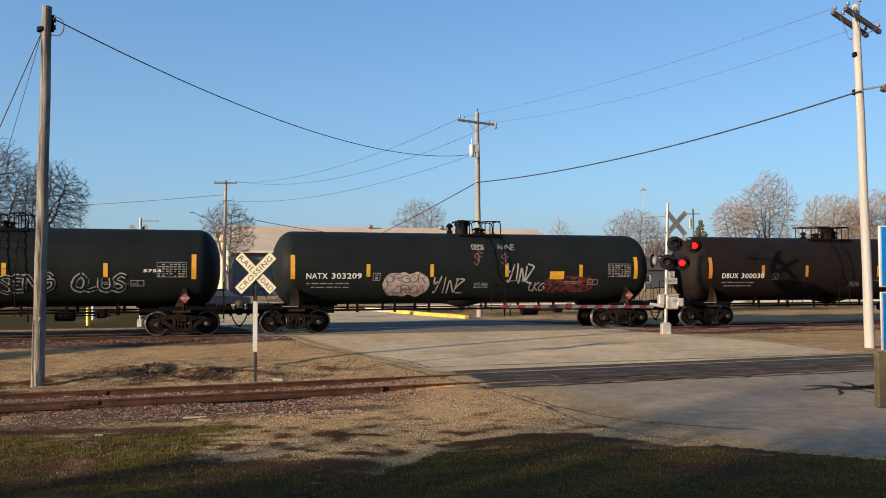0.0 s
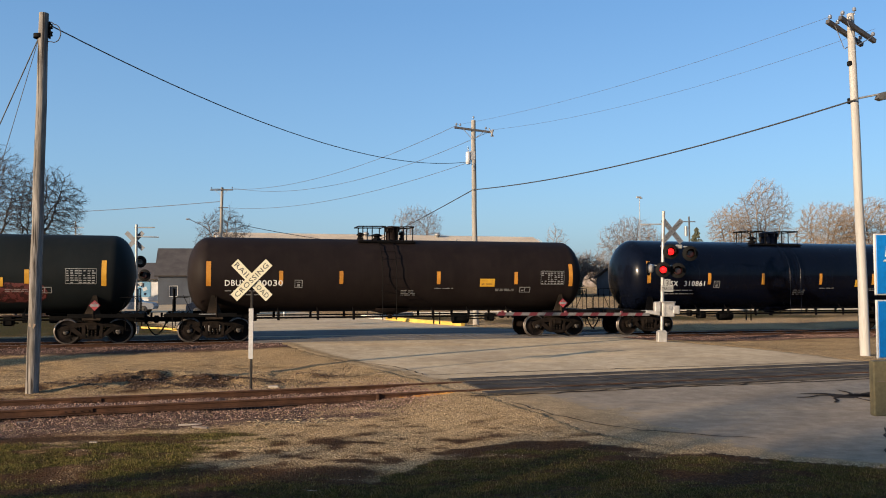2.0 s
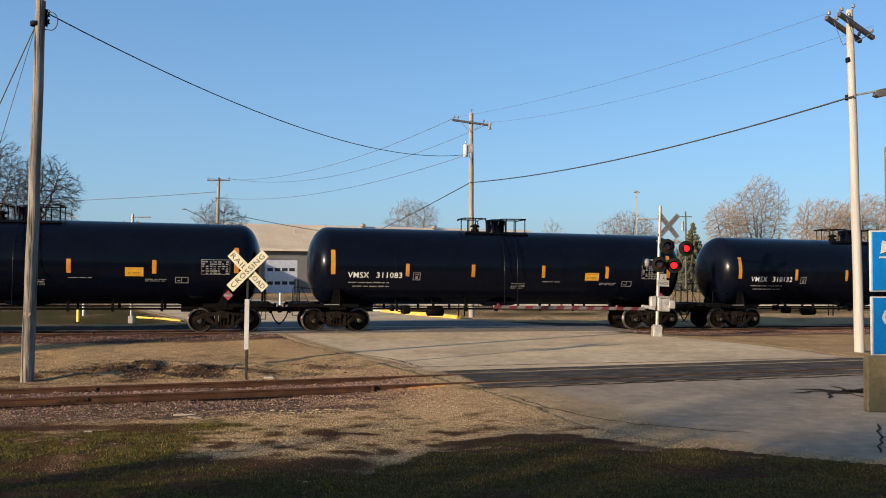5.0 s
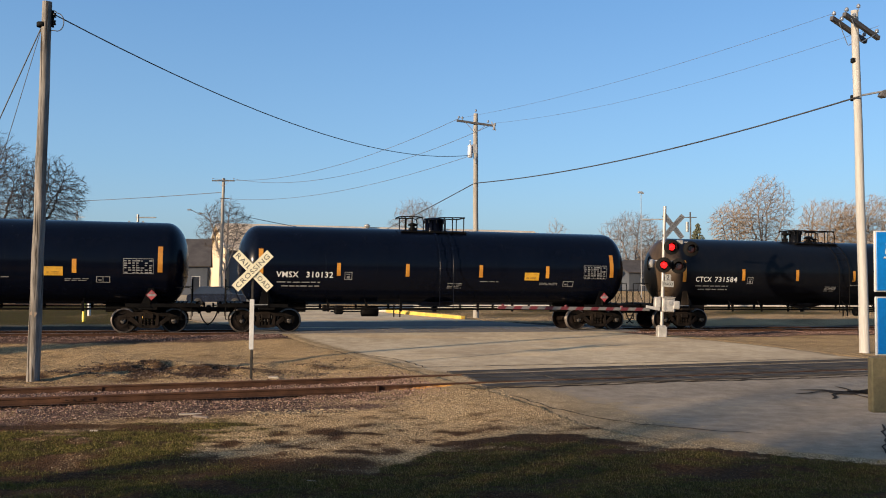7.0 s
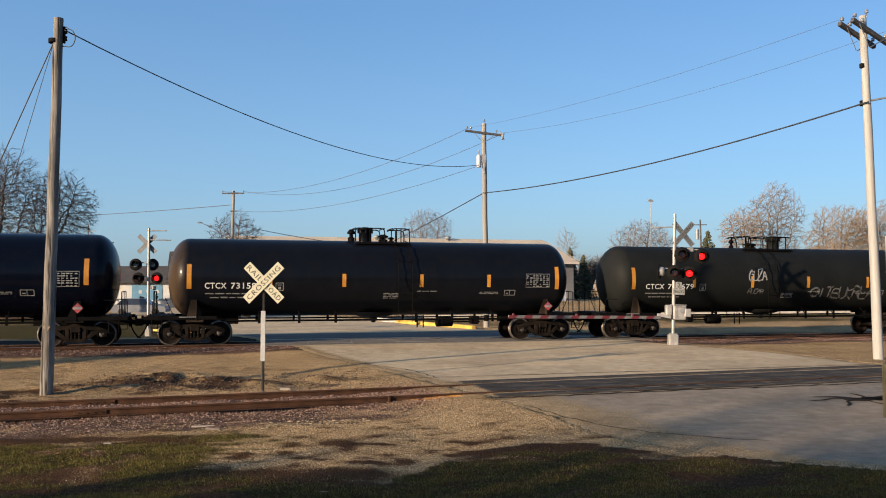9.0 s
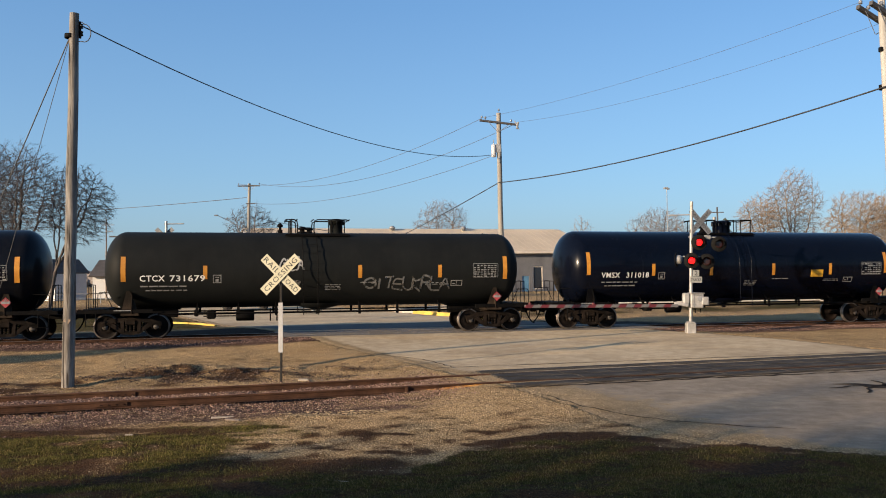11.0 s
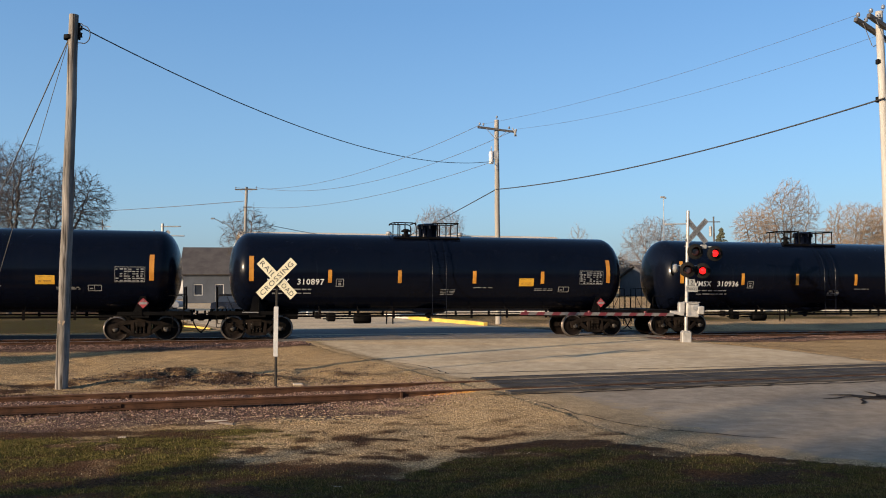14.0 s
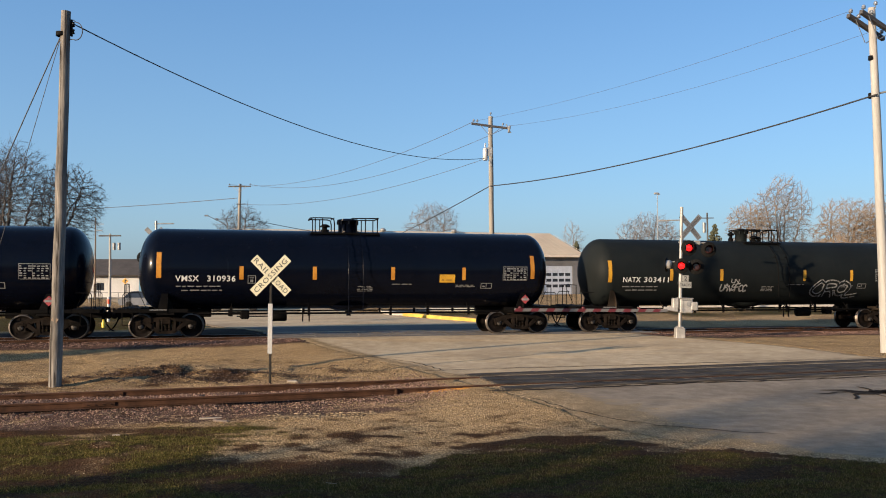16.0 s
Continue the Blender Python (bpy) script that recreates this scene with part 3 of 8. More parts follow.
def ground_material():
    m, nt, b = nodes_of("ground_cover")
    co = coords(nt)
    at = nt.nodes.new("ShaderNodeAttribute")
    at.attribute_name = "zones"
    sp = nt.nodes.new("ShaderNodeSeparateColor")
    nt.links.new(at.outputs["Color"], sp.inputs[0])
    big, mid, fine = noise_node(nt, co, 0.35, 4), noise_node(nt, co, 4.0, 5, 0.65), noise_node(nt, co, 38, 3, 0.7)
    vor = nt.nodes.new("ShaderNodeTexVoronoi")
    vor.inputs["Scale"].default_value = 30
    nt.links.new(co, vor.inputs["Vector"])
    stone = ramp(nt, vor.outputs["Distance"], [(0.0, (1.3, 1.26, 1.2)), (0.6, (0.38, 0.36, 0.33))])
    pale = mixc(nt, 1.0, ramp(nt, mid, [(0.25, (0.38, 0.265, 0.135)), (0.5, (0.62, 0.46, 0.255)), (0.75, (0.80, 0.62, 0.375))]), stone, "MULTIPLY")
    pale = mixc(nt, ramp(nt, big, [(0.4, (0, 0, 0)), (0.65, (0.35, 0.35, 0.35))]), pale, mixc(nt, 1.0, (0.36, 0.245, 0.125), stone, "MULTIPLY"))
    clump, tiny = noise_node(nt, co, 13, 4, 0.7), noise_node(nt, co, 120, 2, 0.7)
    pale = mixc(nt, 1.0, pale, ramp(nt, clump, [(0.3, (0.66, 0.62, 0.57)), (0.5, (1.05, 1.04, 1.02)), (0.7, (1.3, 1.29, 1.26))]), "MULTIPLY")
    pale = mixc(nt, 1.0, pale, ramp(nt, tiny, [(0.3, (0.65, 0.65, 0.65)), (0.7, (1.3, 1.3, 1.3))]), "MULTIPLY")
    green = ramp(nt, fine, [(0.25, (0.018, 0.016, 0.004)), (0.5, (0.046, 0.043, 0.008)), (0.75, (0.10, 0.080, 0.024))])
    brown = ramp(nt, fine, [(0.25, (0.016, 0.008, 0.004)), (0.5, (0.052, 0.027, 0.013)), (0.8, (0.15, 0.086, 0.042))])
    tuft = ramp(nt, clump, [(0.32, (0.5, 0.5, 0.5)), (0.5, (1.0, 1.0, 1.0)), (0.68, (1.65, 1.5, 1.3))])
    green = mixc(nt, 1.0, mixc(nt, ramp(nt, mid, [(0.45, (0, 0, 0)), (0.62, (0.8, 0.8, 0.8))]), green, brown), tuft, "MULTIPLY")
    brown = mixc(nt, 1.0, brown, tuft, "MULTIPLY")
    grey = mixc(nt, 1.0, ramp(nt, fine, [(0.25, (0.08, 0.05, 0.04)), (0.55, (0.18, 0.12, 0.098)), (0.8, (0.30, 0.225, 0.19))]), stone, "MULTIPLY")

    def ragged(out, lo=0.64, hi=0.82):
        a = nt.nodes.new("ShaderNodeMath")
        a.operation = "MULTIPLY_ADD"
        nt.links.new(mid, a.inputs[0])
        a.inputs[1].default_value = 0.6
        nt.links.new(out, a.inputs[2])
        c = nt.nodes.new("ShaderNodeMath")
        c.operation = "MULTIPLY_ADD"
        nt.links.new(fine, c.inputs[0])
        c.inputs[1].default_value = 0.7
        nt.links.new(a.outputs[0], c.inputs[2])
        e = nt.nodes.new("ShaderNodeMath")
        e.operation = "MULTIPLY_ADD"
        nt.links.new(clump, e.inputs[0])
        e.inputs[1].default_value = 1.1
        nt.links.new(c.outputs[0], e.inputs[2])
        h = nt.nodes.new("ShaderNodeMath")
        h.operation = "MULTIPLY"
        nt.links.new(e.outputs[0], h.inputs[0])
        h.inputs[1].default_value = 0.5
        return ramp(nt, h.outputs[0], [(lo, (0, 0, 0)), (hi, (1, 1, 1))])
    col = mixc(nt, ragged(sp.outputs[2]), pale, grey)
    col = mixc(nt, ragged(sp.outputs[1], 0.63, 0.90), col, brown)
    col = mixc(nt, ragged(sp.outputs[0]), col, green)
    # dark share: grease, damp earth and the train's painted shade
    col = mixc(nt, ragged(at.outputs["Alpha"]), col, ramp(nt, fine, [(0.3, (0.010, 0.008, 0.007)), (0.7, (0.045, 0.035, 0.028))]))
    nt.links.new(col, b.inputs["Base Color"])
    b.inputs["Roughness"].default_value = 0.95
    b.inputs["Specular IOR Level"].default_value = 0.05
    add = nt.nodes.new("ShaderNodeMath")
    nt.links.new(vor.outputs["Distance"], add.inputs[0])
    more = nt.nodes.new("ShaderNodeMath")
    more.operation = "MULTIPLY_ADD"
    nt.links.new(clump, more.inputs[0])
    more.inputs[1].default_value = 1.8
    nt.links.new(fine, more.inputs[2])
    nt.links.new(more.outputs[0], add.inputs[1])
    bump(nt, b, add.outputs[0], 0.7, 0.03)
    return m


gx, gy = np.meshgrid(spread_axis(-15, 12, 0.1, -1800, 1800), spread_axis(8.5, 26, 0.09, -400, 3500, 1.1))
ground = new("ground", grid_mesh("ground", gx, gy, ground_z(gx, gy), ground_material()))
tagged(ground, "pale gravel, patchy winter grass and brown earth", "ground", kind="structure")
zones = ground.data.color_attributes.new("zones", "FLOAT_COLOR", "POINT")
zg, zl, zb = zone_masks(gx, gy)
wet = np.maximum.reduce([np.exp(-(((gx - a) / b) ** 2 + ((gy - c) / d) ** 2)) for a, b, c, d in ((-7.8, 1.0, 22.3, 0.42), (-6.6, 1.3, 21.35, 0.25), (-11.4, 1.8, 20.2, 0.3), (-4.0, 0.9, 21.5, 0.3))])      # damp dug earth
wet = np.clip(wet * (1.0 + 0.5 * vnoise(gx * 2.3, gy * 3.5, 51) + 0.4 * vnoise(gx * 6, gy * 9, 52)), 0, 0.22)
grease_shade = 0.95 * (1 - smooth(np.abs(along(gx, gy) + 0.015 * gx - 37.6), 3.2, 4.2))   # grease and soot between the main rails, and train's shade painted in beyond
grease_shade *= 1 - smooth(gx, 8, 11) * smooth(np.abs(along(gx, gy) - 35.2), 1.2, 1.8)
zones.data.foreach_set("color", np.stack([zg, zl, zb, np.maximum(grease_shade, wet)], -1).astype(np.float32).ravel())


def road_material():
    m, nt, b = nodes_of("old_asphalt")
    co = coords(nt)
    band = noise_node(nt, coords(nt, "Object", (0.25, 1.0, 1.0)), 0.5, 4, 0.6, 0.2)
    blot, mid, fine = noise_node(nt, co, 0.3, 4, 0.6), noise_node(nt, co, 3.0, 5, 0.6), noise_node(nt, co, 60, 2, 0.7)
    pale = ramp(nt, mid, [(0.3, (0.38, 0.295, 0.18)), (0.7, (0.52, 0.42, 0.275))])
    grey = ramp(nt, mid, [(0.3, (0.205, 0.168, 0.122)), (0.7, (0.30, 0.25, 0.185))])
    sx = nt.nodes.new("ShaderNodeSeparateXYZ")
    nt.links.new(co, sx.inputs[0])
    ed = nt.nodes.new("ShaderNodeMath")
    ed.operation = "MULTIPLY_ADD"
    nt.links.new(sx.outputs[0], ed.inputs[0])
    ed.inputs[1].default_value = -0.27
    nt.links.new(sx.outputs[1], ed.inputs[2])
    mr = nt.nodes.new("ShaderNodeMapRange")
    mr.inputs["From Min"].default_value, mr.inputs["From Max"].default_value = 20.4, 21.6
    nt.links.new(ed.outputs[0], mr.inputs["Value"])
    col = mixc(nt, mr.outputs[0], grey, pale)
    mq = nt.nodes.new("ShaderNodeMath")          # train's shade beyond the main line, painted into the asphalt
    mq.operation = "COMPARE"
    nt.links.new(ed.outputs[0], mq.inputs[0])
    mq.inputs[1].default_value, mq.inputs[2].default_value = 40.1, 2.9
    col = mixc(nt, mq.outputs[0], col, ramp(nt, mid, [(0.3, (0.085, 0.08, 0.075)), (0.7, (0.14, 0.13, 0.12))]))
    col = mixc(nt, ramp(nt, blot, [(0.45, (0, 0, 0)), (0.66, (0.8, 0.8, 0.8))]), col, mixc(nt, 1.0, col, (0.70, 0.68, 0.67), "MULTIPLY"))
    col = mixc(nt, ramp(nt, band, [(0.5, (0, 0, 0)), (0.66, (0.8, 0.8, 0.8))]), col, mixc(nt, 1.0, col, (1.25, 1.19, 1.08), "MULTIPLY"))
    col = mixc(nt, 0.5, col, mixc(nt, 1.0, col, ramp(nt, fine, [(0.3, (0.6, 0.6, 0.6)), (0.7, (1.35, 1.35, 1.35))]), "MULTIPLY"))
    col = mixc(nt, 1.0, col, ramp(nt, noise_node(nt, coords(nt, "Object", (0.5, 1.3, 1)), 9, 5, 0.7), [(0.32, (0.88, 0.88, 0.88)), (0.68, (1.08, 1.08, 1.08))]), "MULTIPLY")
    at = nt.nodes.new("ShaderNodeAttribute")
    at.attribute_name = "edge"
    ad = nt.nodes.new("ShaderNodeMath")
    ad.operation = "MULTIPLY_ADD"
    nt.links.new(mid, ad.inputs[0])
    ad.inputs[1].default_value = 1.1
    nt.links.new(at.outputs["Fac"], ad.inputs[2])
    vor = nt.nodes.new("ShaderNodeTexVoronoi")
    vor.inputs["Scale"].default_value = 42
    nt.links.new(co, vor.inputs["Vector"])
    grit = mixc(nt, 1.0, ramp(nt, mid, [(0.3, (0.30, 0.225, 0.125)), (0.7, (0.50, 0.39, 0.24))]), ramp(nt, vor.outputs["Distance"], [(0.0, (1.3, 1.26, 1.2)), (0.6, (0.42, 0.4, 0.37))]), "MULTIPLY")
    col = mixc(nt, ramp(nt, ad.outputs[0], [(0.80, (0, 0, 0)), (1.15, (1, 1, 1))]), col, grit)
    nt.links.new(col, b.inputs["Base Color"])
    b.inputs["Roughness"].default_value = 0.85
    b.inputs["Specular IOR Level"].default_value = 0.08
    bump(nt, b, fine, 0.25, 0.006)
    return m


def build_road():
    ys = np.concatenate([np.arange(4, 48, 0.25), np.arange(48, 140, 2.0)])
    w = np.concatenate([np.linspace(0, 0.2, 24)[:-1], np.linspace(0.2, 1, 37)])
    xl, xr = np.interp(ys, LEFT_Y, LEFT_X), np.minimum(np.interp(ys, RIGHT_Y, RIGHT_X), 60)
    xl = np.minimum(xl, 55)
    rag = 0.10 * vnoise(ys * 1.7, ys * 0, 2) + 0.06 * vnoise(ys * 5, ys * 0, 6)
    X = (xl + rag)[:, None] * (1 - w) + (xr - rag)[:, None] * w
    Y = np.repeat(ys[:, None], 60, 1)
    Z = road_at(X, Y) + 0.006 * vnoise(X * 0.3, Y * 0.5, 21) + 0.001 * vnoise(X * 2, Y * 2, 22)
    Z[:, 0] -= 0.035
    Z[:, -1] -= 0.035
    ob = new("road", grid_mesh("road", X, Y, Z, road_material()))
    e = ob.data.attributes.new("edge", "FLOAT", "POINT")
    d = np.minimum(X - X[:, :1], X[:, -1:] - X)
    reach = np.interp(ys, [4, 12, 14, 19, 22, 34, 60], [0.8, 1.0, 2.4, 2.2, 0.9, 0.8, 0.6])[:, None]
    e.data.foreach_set("value", np.clip(1 - d / reach, 0, 1).astype(np.float32).ravel())
    return tagged(ob, "worn pale asphalt road across two railway tracks", "road", kind="structure")


road = build_road()

# ---- tracks ----
MAIN_A = math.degrees(math.atan(0.272))
MAIN_D = Vector((math.cos(radians(MAIN_A)), math.sin(radians(MAIN_A)), 0))
MAIN_N = Vector((-MAIN_D.y, MAIN_D.x, 0))
MAIN_O = Vector((0, 33.46, 0)) + MAIN_N * 1.55      # on the track's axis
RAIL_Z = 0.27 + 0.0085 * 2.0
MAIN_TURN = Matrix.Rotation(radians(MAIN_A), 4, "Z") @ Matrix.Rotation(math.atan(GRADE), 4, "Y")
MAIN_D = MAIN_TURN.to_3x3() @ Vector((1, 0, 0))      # along the rails
SIDE_A = math.degrees(math.atan(0.285))


def rail_geo(a, b, h=0.15):
    """Rail along x from a to b with head, web and foot; its top is at z = 0."""
    g = Geo()
    prof = [(-0.065, -h), (0.065, -h), (0.065, -h + 0.012), (0.012, -h + 0.032), (0.010, -0.045), (0.034, -0.036), (0.036, -0.010), (0.028, -0.001), (-0.028, -0.001), (-0.036, -0.010), (-0.034, -0.036), (-0.010, -0.045), (-0.012, -h + 0.032), (-0.065, -h + 0.012)]
    return g.prism(prof, a, b, lambda u, v, w: (w, u, v))


def build_track(name, label, m, a, b, tie_a, tie_b, joints):
    tr = thing(name, label, "railway track", m, kind="structure")
    for y in (-0.755, 0.755):
        r = part("rail", rail_geo(a, b), M["rail_steel"], tr, "rusty steel rail")
        r.matrix_basis = pose(0, y, 0)
        for a0, b0, mat in (((a, b, "rail_top"),) if name == "main_track" else ((a, 0.8, "rail_rust"), (0.8, b, "panel_dark"))):
            part("rail_head", Geo().box(((a0 + b0) / 2, 0, 0.001), (b0 - a0, 0.05, 0.003)), M[mat], r, "worn running surface")
    tie = fix_normals(Geo().box((0, 0, 0), (0.23, 2.6, 0.18), None, 0.02).mesh("tie", M["tie_wood"]))
    plate = fix_normals(Geo().box((0, 0, 0), (0.19, 0.34, 0.02), None, 0.006).mesh("tie_plate", M["rail_steel"]))
    rnd = random.Random(len(name))
    x = tie_a
    while x < tie_b:
        t = part("tie", tie, None, tr, "", pose(x, rnd.uniform(-0.08, 0.08), -0.15 - 0.09 + 0.008 + rnd.uniform(-0.012, 0.010) - (0.0 if name == "main_track" else 0.10 if x > -7.0 else 0.06), 0, 0, rnd.uniform(-2, 2)))
        for y in (-0.755, 0.755):
            part("tie_plate", plate, None, t, "", pose(0, y, 0.095))
        x += 0.53 + rnd.uniform(-0.03, 0.03)
    for x in joints:
        for y in (-0.755, 0.755):
            g = Geo()
            for s in (-1, 1):
                g.box((x, y + s * 0.03, -0.075), (0.62, 0.022, 0.075), None, 0.006)
                for k in range(4):
                    g.cyl((x - 0.22 + 0.147 * k, y + s * 0.03, -0.075), (x - 0.22 + 0.147 * k, y + s * 0.062, -0.075), 0.016, seg=6)
            part("joint_bar", g, M["rail_steel"], tr, "rusty bolted joint bar")
    return tr


main_track = build_track("main_track", "raised main line with rusty rails on grey ballast", Matrix.Translation(MAIN_O + Vector((0, 0, RAIL_Z))) @ MAIN_TURN, -140, 140, -26, 34, (-14.2, 18.5))
side_track = build_track("side_track", "old siding with rusty rails half sunk in gravel", pose(0, 19.61, 0.155, 0, 0, SIDE_A), -60, 40, -16, -0.9, (-7.7,))


def build_panels():
    """Crossing surface between and beside the rails."""
    rnd = random.Random(4)
    for tr, x0, x1, rows, mat, name, lab in (
            (side_track, 0.75, 14.6, ((-1.32, 0.42), (-0.36, 0.62), (0.36, 0.62), (1.28, 0.40)), M["panel_dark"], "crossing_panel", "dark rubber and asphalt crossing panel"),
            (main_track, -7.2, 8.6, ((-1.22, 0.78), (-0.34, 0.62), (0.34, 0.62), (1.22, 0.78)), M["concrete"], "crossing_slab", "worn concrete crossing slab")):
        for y, w in rows:
            x = x0 + (0 if abs(y) < 1 else rnd.uniform(-0.2, 0.2))
            while x < x1:
                L = min(rnd.uniform(1.7, 1.9), x1 - x + 0.3)
                g = Geo().box((0, 0, -0.03), (L - 0.012, w - 0.01, 0.07), None, 0.006)
                for k in range(3):
                    g.box((-L / 2 + L * (k + 0.5) / 3, 0, 0.007), (L / 3 - 0.05, w - 0.06, 0.006), None, 0.002)
                part(name, g, mat, tr, lab if x == x0 else "", pose(x + L / 2, y, 0.0 + rnd.uniform(-0.003, 0.002), rnd.uniform(-0.4, 0.4), rnd.uniform(-0.2, 0.2), 0))
                x += L


build_panels()


def build_cracks():
    """Dark filled cracks and seams on the road."""
    rnd = random.Random(9)

    def seam(pts, w, jit=0.04):
        g = Geo()
        P = []
        for (x0, y0), (x1, y1) in zip(pts, pts[1:]):
            n = max(2, int(math.hypot(x1 - x0, y1 - y0) / 0.25))
            P += [(x0 + (x1 - x0) * k / n + rnd.uniform(-jit, jit), y0 + (y1 - y0) * k / n + rnd.uniform(-jit, jit)) for k in range(n)]
        P.append(pts[-1])
        vs, fs = [], []
        for i, (x, y) in enumerate(P):
            a, b = P[max(i - 1, 0)], P[min(i + 1, len(P) - 1)]
            d = Vector((b[0] - a[0], b[1] - a[1], 0)).normalized()
            ww = w * rnd.uniform(0.5, 1.3) * (0.35 if i in (0, len(P) - 1) else 1)
            for s in (-1, 1):
                px, py = x - d.y * ww * s, y + d.x * ww * s
                vs.append((px, py, float(road_at(px, py)) + 0.0135))
        fs = [(2 * i, 2 * i + 1, 2 * i + 3, 2 * i + 2) for i in range(len(P) - 1)]
        part("crack", g.add(vs, fs), M["crack"], road, "dark cracked seam")
    c = (8.8, 18.0)
    for ang, L, w in ((178, 1.3, 0.05), (150, 1.0, 0.1), (10, 2.6, 0.22), (215, 1.2, 0.05), (-20, 2.0, 0.12), (70, 0.8, 0.05), (265, 0.9, 0.05), (30, 1.6, 0.07)):
        a = radians(ang)
        seam([c, (c[0] + L * 0.5 * math.cos(a), c[1] + L * 0.5 * math.sin(a)), (c[0] + L * math.cos(a + 0.25), c[1] + L * math.sin(a + 0.25))], w)
    seam([(8.3, 17.85), (9.2, 18.05), (10.4, 18.25)], 0.3, 0.06)
    seam([(6.4, 12.0), (6.9, 13.0), (7.6, 14.4)], 0.02)
    seam([(-0.9, 22.0), (1.6, 22.6), (5.5, 23.4), (12.5, 25.0)], 0.03)
    seam([(0.55, 18.05), (2.5, 18.5), (5.0, 19.25), (8.5, 20.05), (12.5, 21.3)], 0.05, 0.06)
    seam([(-0.2, 21.0), (3.0, 21.9), (7.0, 23.0), (12.0, 24.3)], 0.04, 0.05)
    seam([(2.4, 19.4), (6.0, 20.4), (10.5, 21.7)], 0.035, 0.04)
    seam([(0.7, 18.35), (4.5, 19.3), (9, 20.5), (13, 21.6)], 0.035)
    seam([(1.5, 17.2), (2.2, 15.8), (3.0, 14.6), (5.2, 13.5)], 0.02, 0.08)
    seam([(-3.2, 26.2), (-1.2, 24.0), (-0.3, 21.9)], 0.02, 0.08)


build_cracks()


def scatter(name, n, place, shape, mat, label, category, seed):
    """Many small loose pieces in one mesh."""
    rnd = np.random.RandomState(seed)
    x, y, s = place(rnd, n)
    z = np.where((x > np.interp(y, LEFT_Y, LEFT_X)) & (x < np.interp(y, RIGHT_Y, RIGHT_X)), road_at(x, y) + 0.004, ground_z(x, y))
    base, faces = shape
    base = np.array(base, float)
    n = len(x)
    a = rnd.uniform(0, 2 * np.pi, n)
    sc = s[:, None] * rnd.uniform(0.6, 1.4, (n, 3))
    jit = rnd.uniform(0.75, 1.25, (n, len(base), 3))
    v = base[None] * sc[:, None, :] * jit
    vx = v[..., 0] * np.cos(a)[:, None] - v[..., 1] * np.sin(a)[:, None] + x[:, None]
    vy = v[..., 0] * np.sin(a)[:, None] + v[..., 1] * np.cos(a)[:, None] + y[:, None]
    vz = v[..., 2] + z[:, None]
    fs = np.array(faces)[None] + (np.arange(n) * len(base))[:, None, None]
    me = bpy.data.meshes.new(name)
    me.from_pydata(np.stack([vx, vy, vz], -1).reshape(-1, 3).tolist(), [], fs.reshape(-1, fs.shape[-1]).tolist())
    me.materials.append(mat)
    return tagged(new(name, me), label, category, kind="stuff")


def island_material(name, stops, rough=0.9):
    m, nt, b = nodes_of(name)
    ge = nt.nodes.new("ShaderNodeNewGeometry")
    col = ramp(nt, ge.outputs["Random Per Island"], stops)
    col = mixc(nt, 0.5, col, mixc(nt, 1.0, col, ramp(nt, noise_node(nt, coords(nt), 45, 3), [(0.3, (0.6, 0.6, 0.6)), (0.7, (1.3, 1.3, 1.3))]), "MULTIPLY"))
    nt.links.new(col, b.inputs["Base Color"])
    b.inputs["Roughness"].default_value = rough
    b.inputs["Specular IOR Level"].default_value = 0.2
    return m


ROCK = ([(1, 0, 0.1), (0, 1, 0.1), (-1, 0, 0.1), (0, -1, 0.1), (0, 0, 0.85), (0, 0, -0.6)], [(0, 1, 4), (1, 2, 4), (2, 3, 4), (3, 0, 4), (1, 0, 5), (2, 1, 5), (3, 2, 5), (0, 3, 5)])
BLADE = ([(-0.09, 0, 0), (0.09, 0, 0), (0.05, 0.25, 0.6), (0.0, 0.55, 1.0)], [(0, 1, 2), (0, 2, 3)])
LEAF = ([(-0.5, 0, 0.16), (0, -0.35, 0.05), (0.5, 0, 0.2), (0, 0.35, 0.08)], [(0, 1, 2), (0, 2, 3)])


def in_zone(k, x0, x1, y0, y1, lo, hi, power=1.0):
    def place(rnd, n):
        x, y = rnd.uniform(x0, x1, n * 3), rnd.uniform(y0, y1, n * 3)
        keep = rnd.uniform(0, 1, n * 3) < zone_masks(x, y)[k] ** power
        off = (x < np.interp(y, LEFT_Y, LEFT_X) + 0.15) | (x > np.interp(y, RIGHT_Y, RIGHT_X))
        x, y = x[keep & off][:n], y[keep & off][:n]
        return x, y, rnd.uniform(lo, hi, len(x))
    return place


def on_ballast(side, lo, hi):
    def place(rnd, n):
        u = rnd.uniform(-24, 24, n) if side == "main" else rnd.uniform(-14, -0.3, n)
        w = rnd.uniform(-2.9, -0.9, n) if side == "main" else rnd.normal(0, 1.05, n)
        a = radians(MAIN_A if side == "main" else SIDE_A)
        o = MAIN_O if side == "main" else Vector((0, 19.61, 0))
        x, y = o.x + u * math.cos(a) - w * math.sin(a), o.y + u * math.sin(a) + w * math.cos(a)
        keep = (x < np.interp(y, LEFT_Y, LEFT_X)) | (x > np.interp(y, RIGHT_Y, RIGHT_X))
        return x[keep], y[keep], rnd.uniform(lo, hi, keep.sum())
    return place


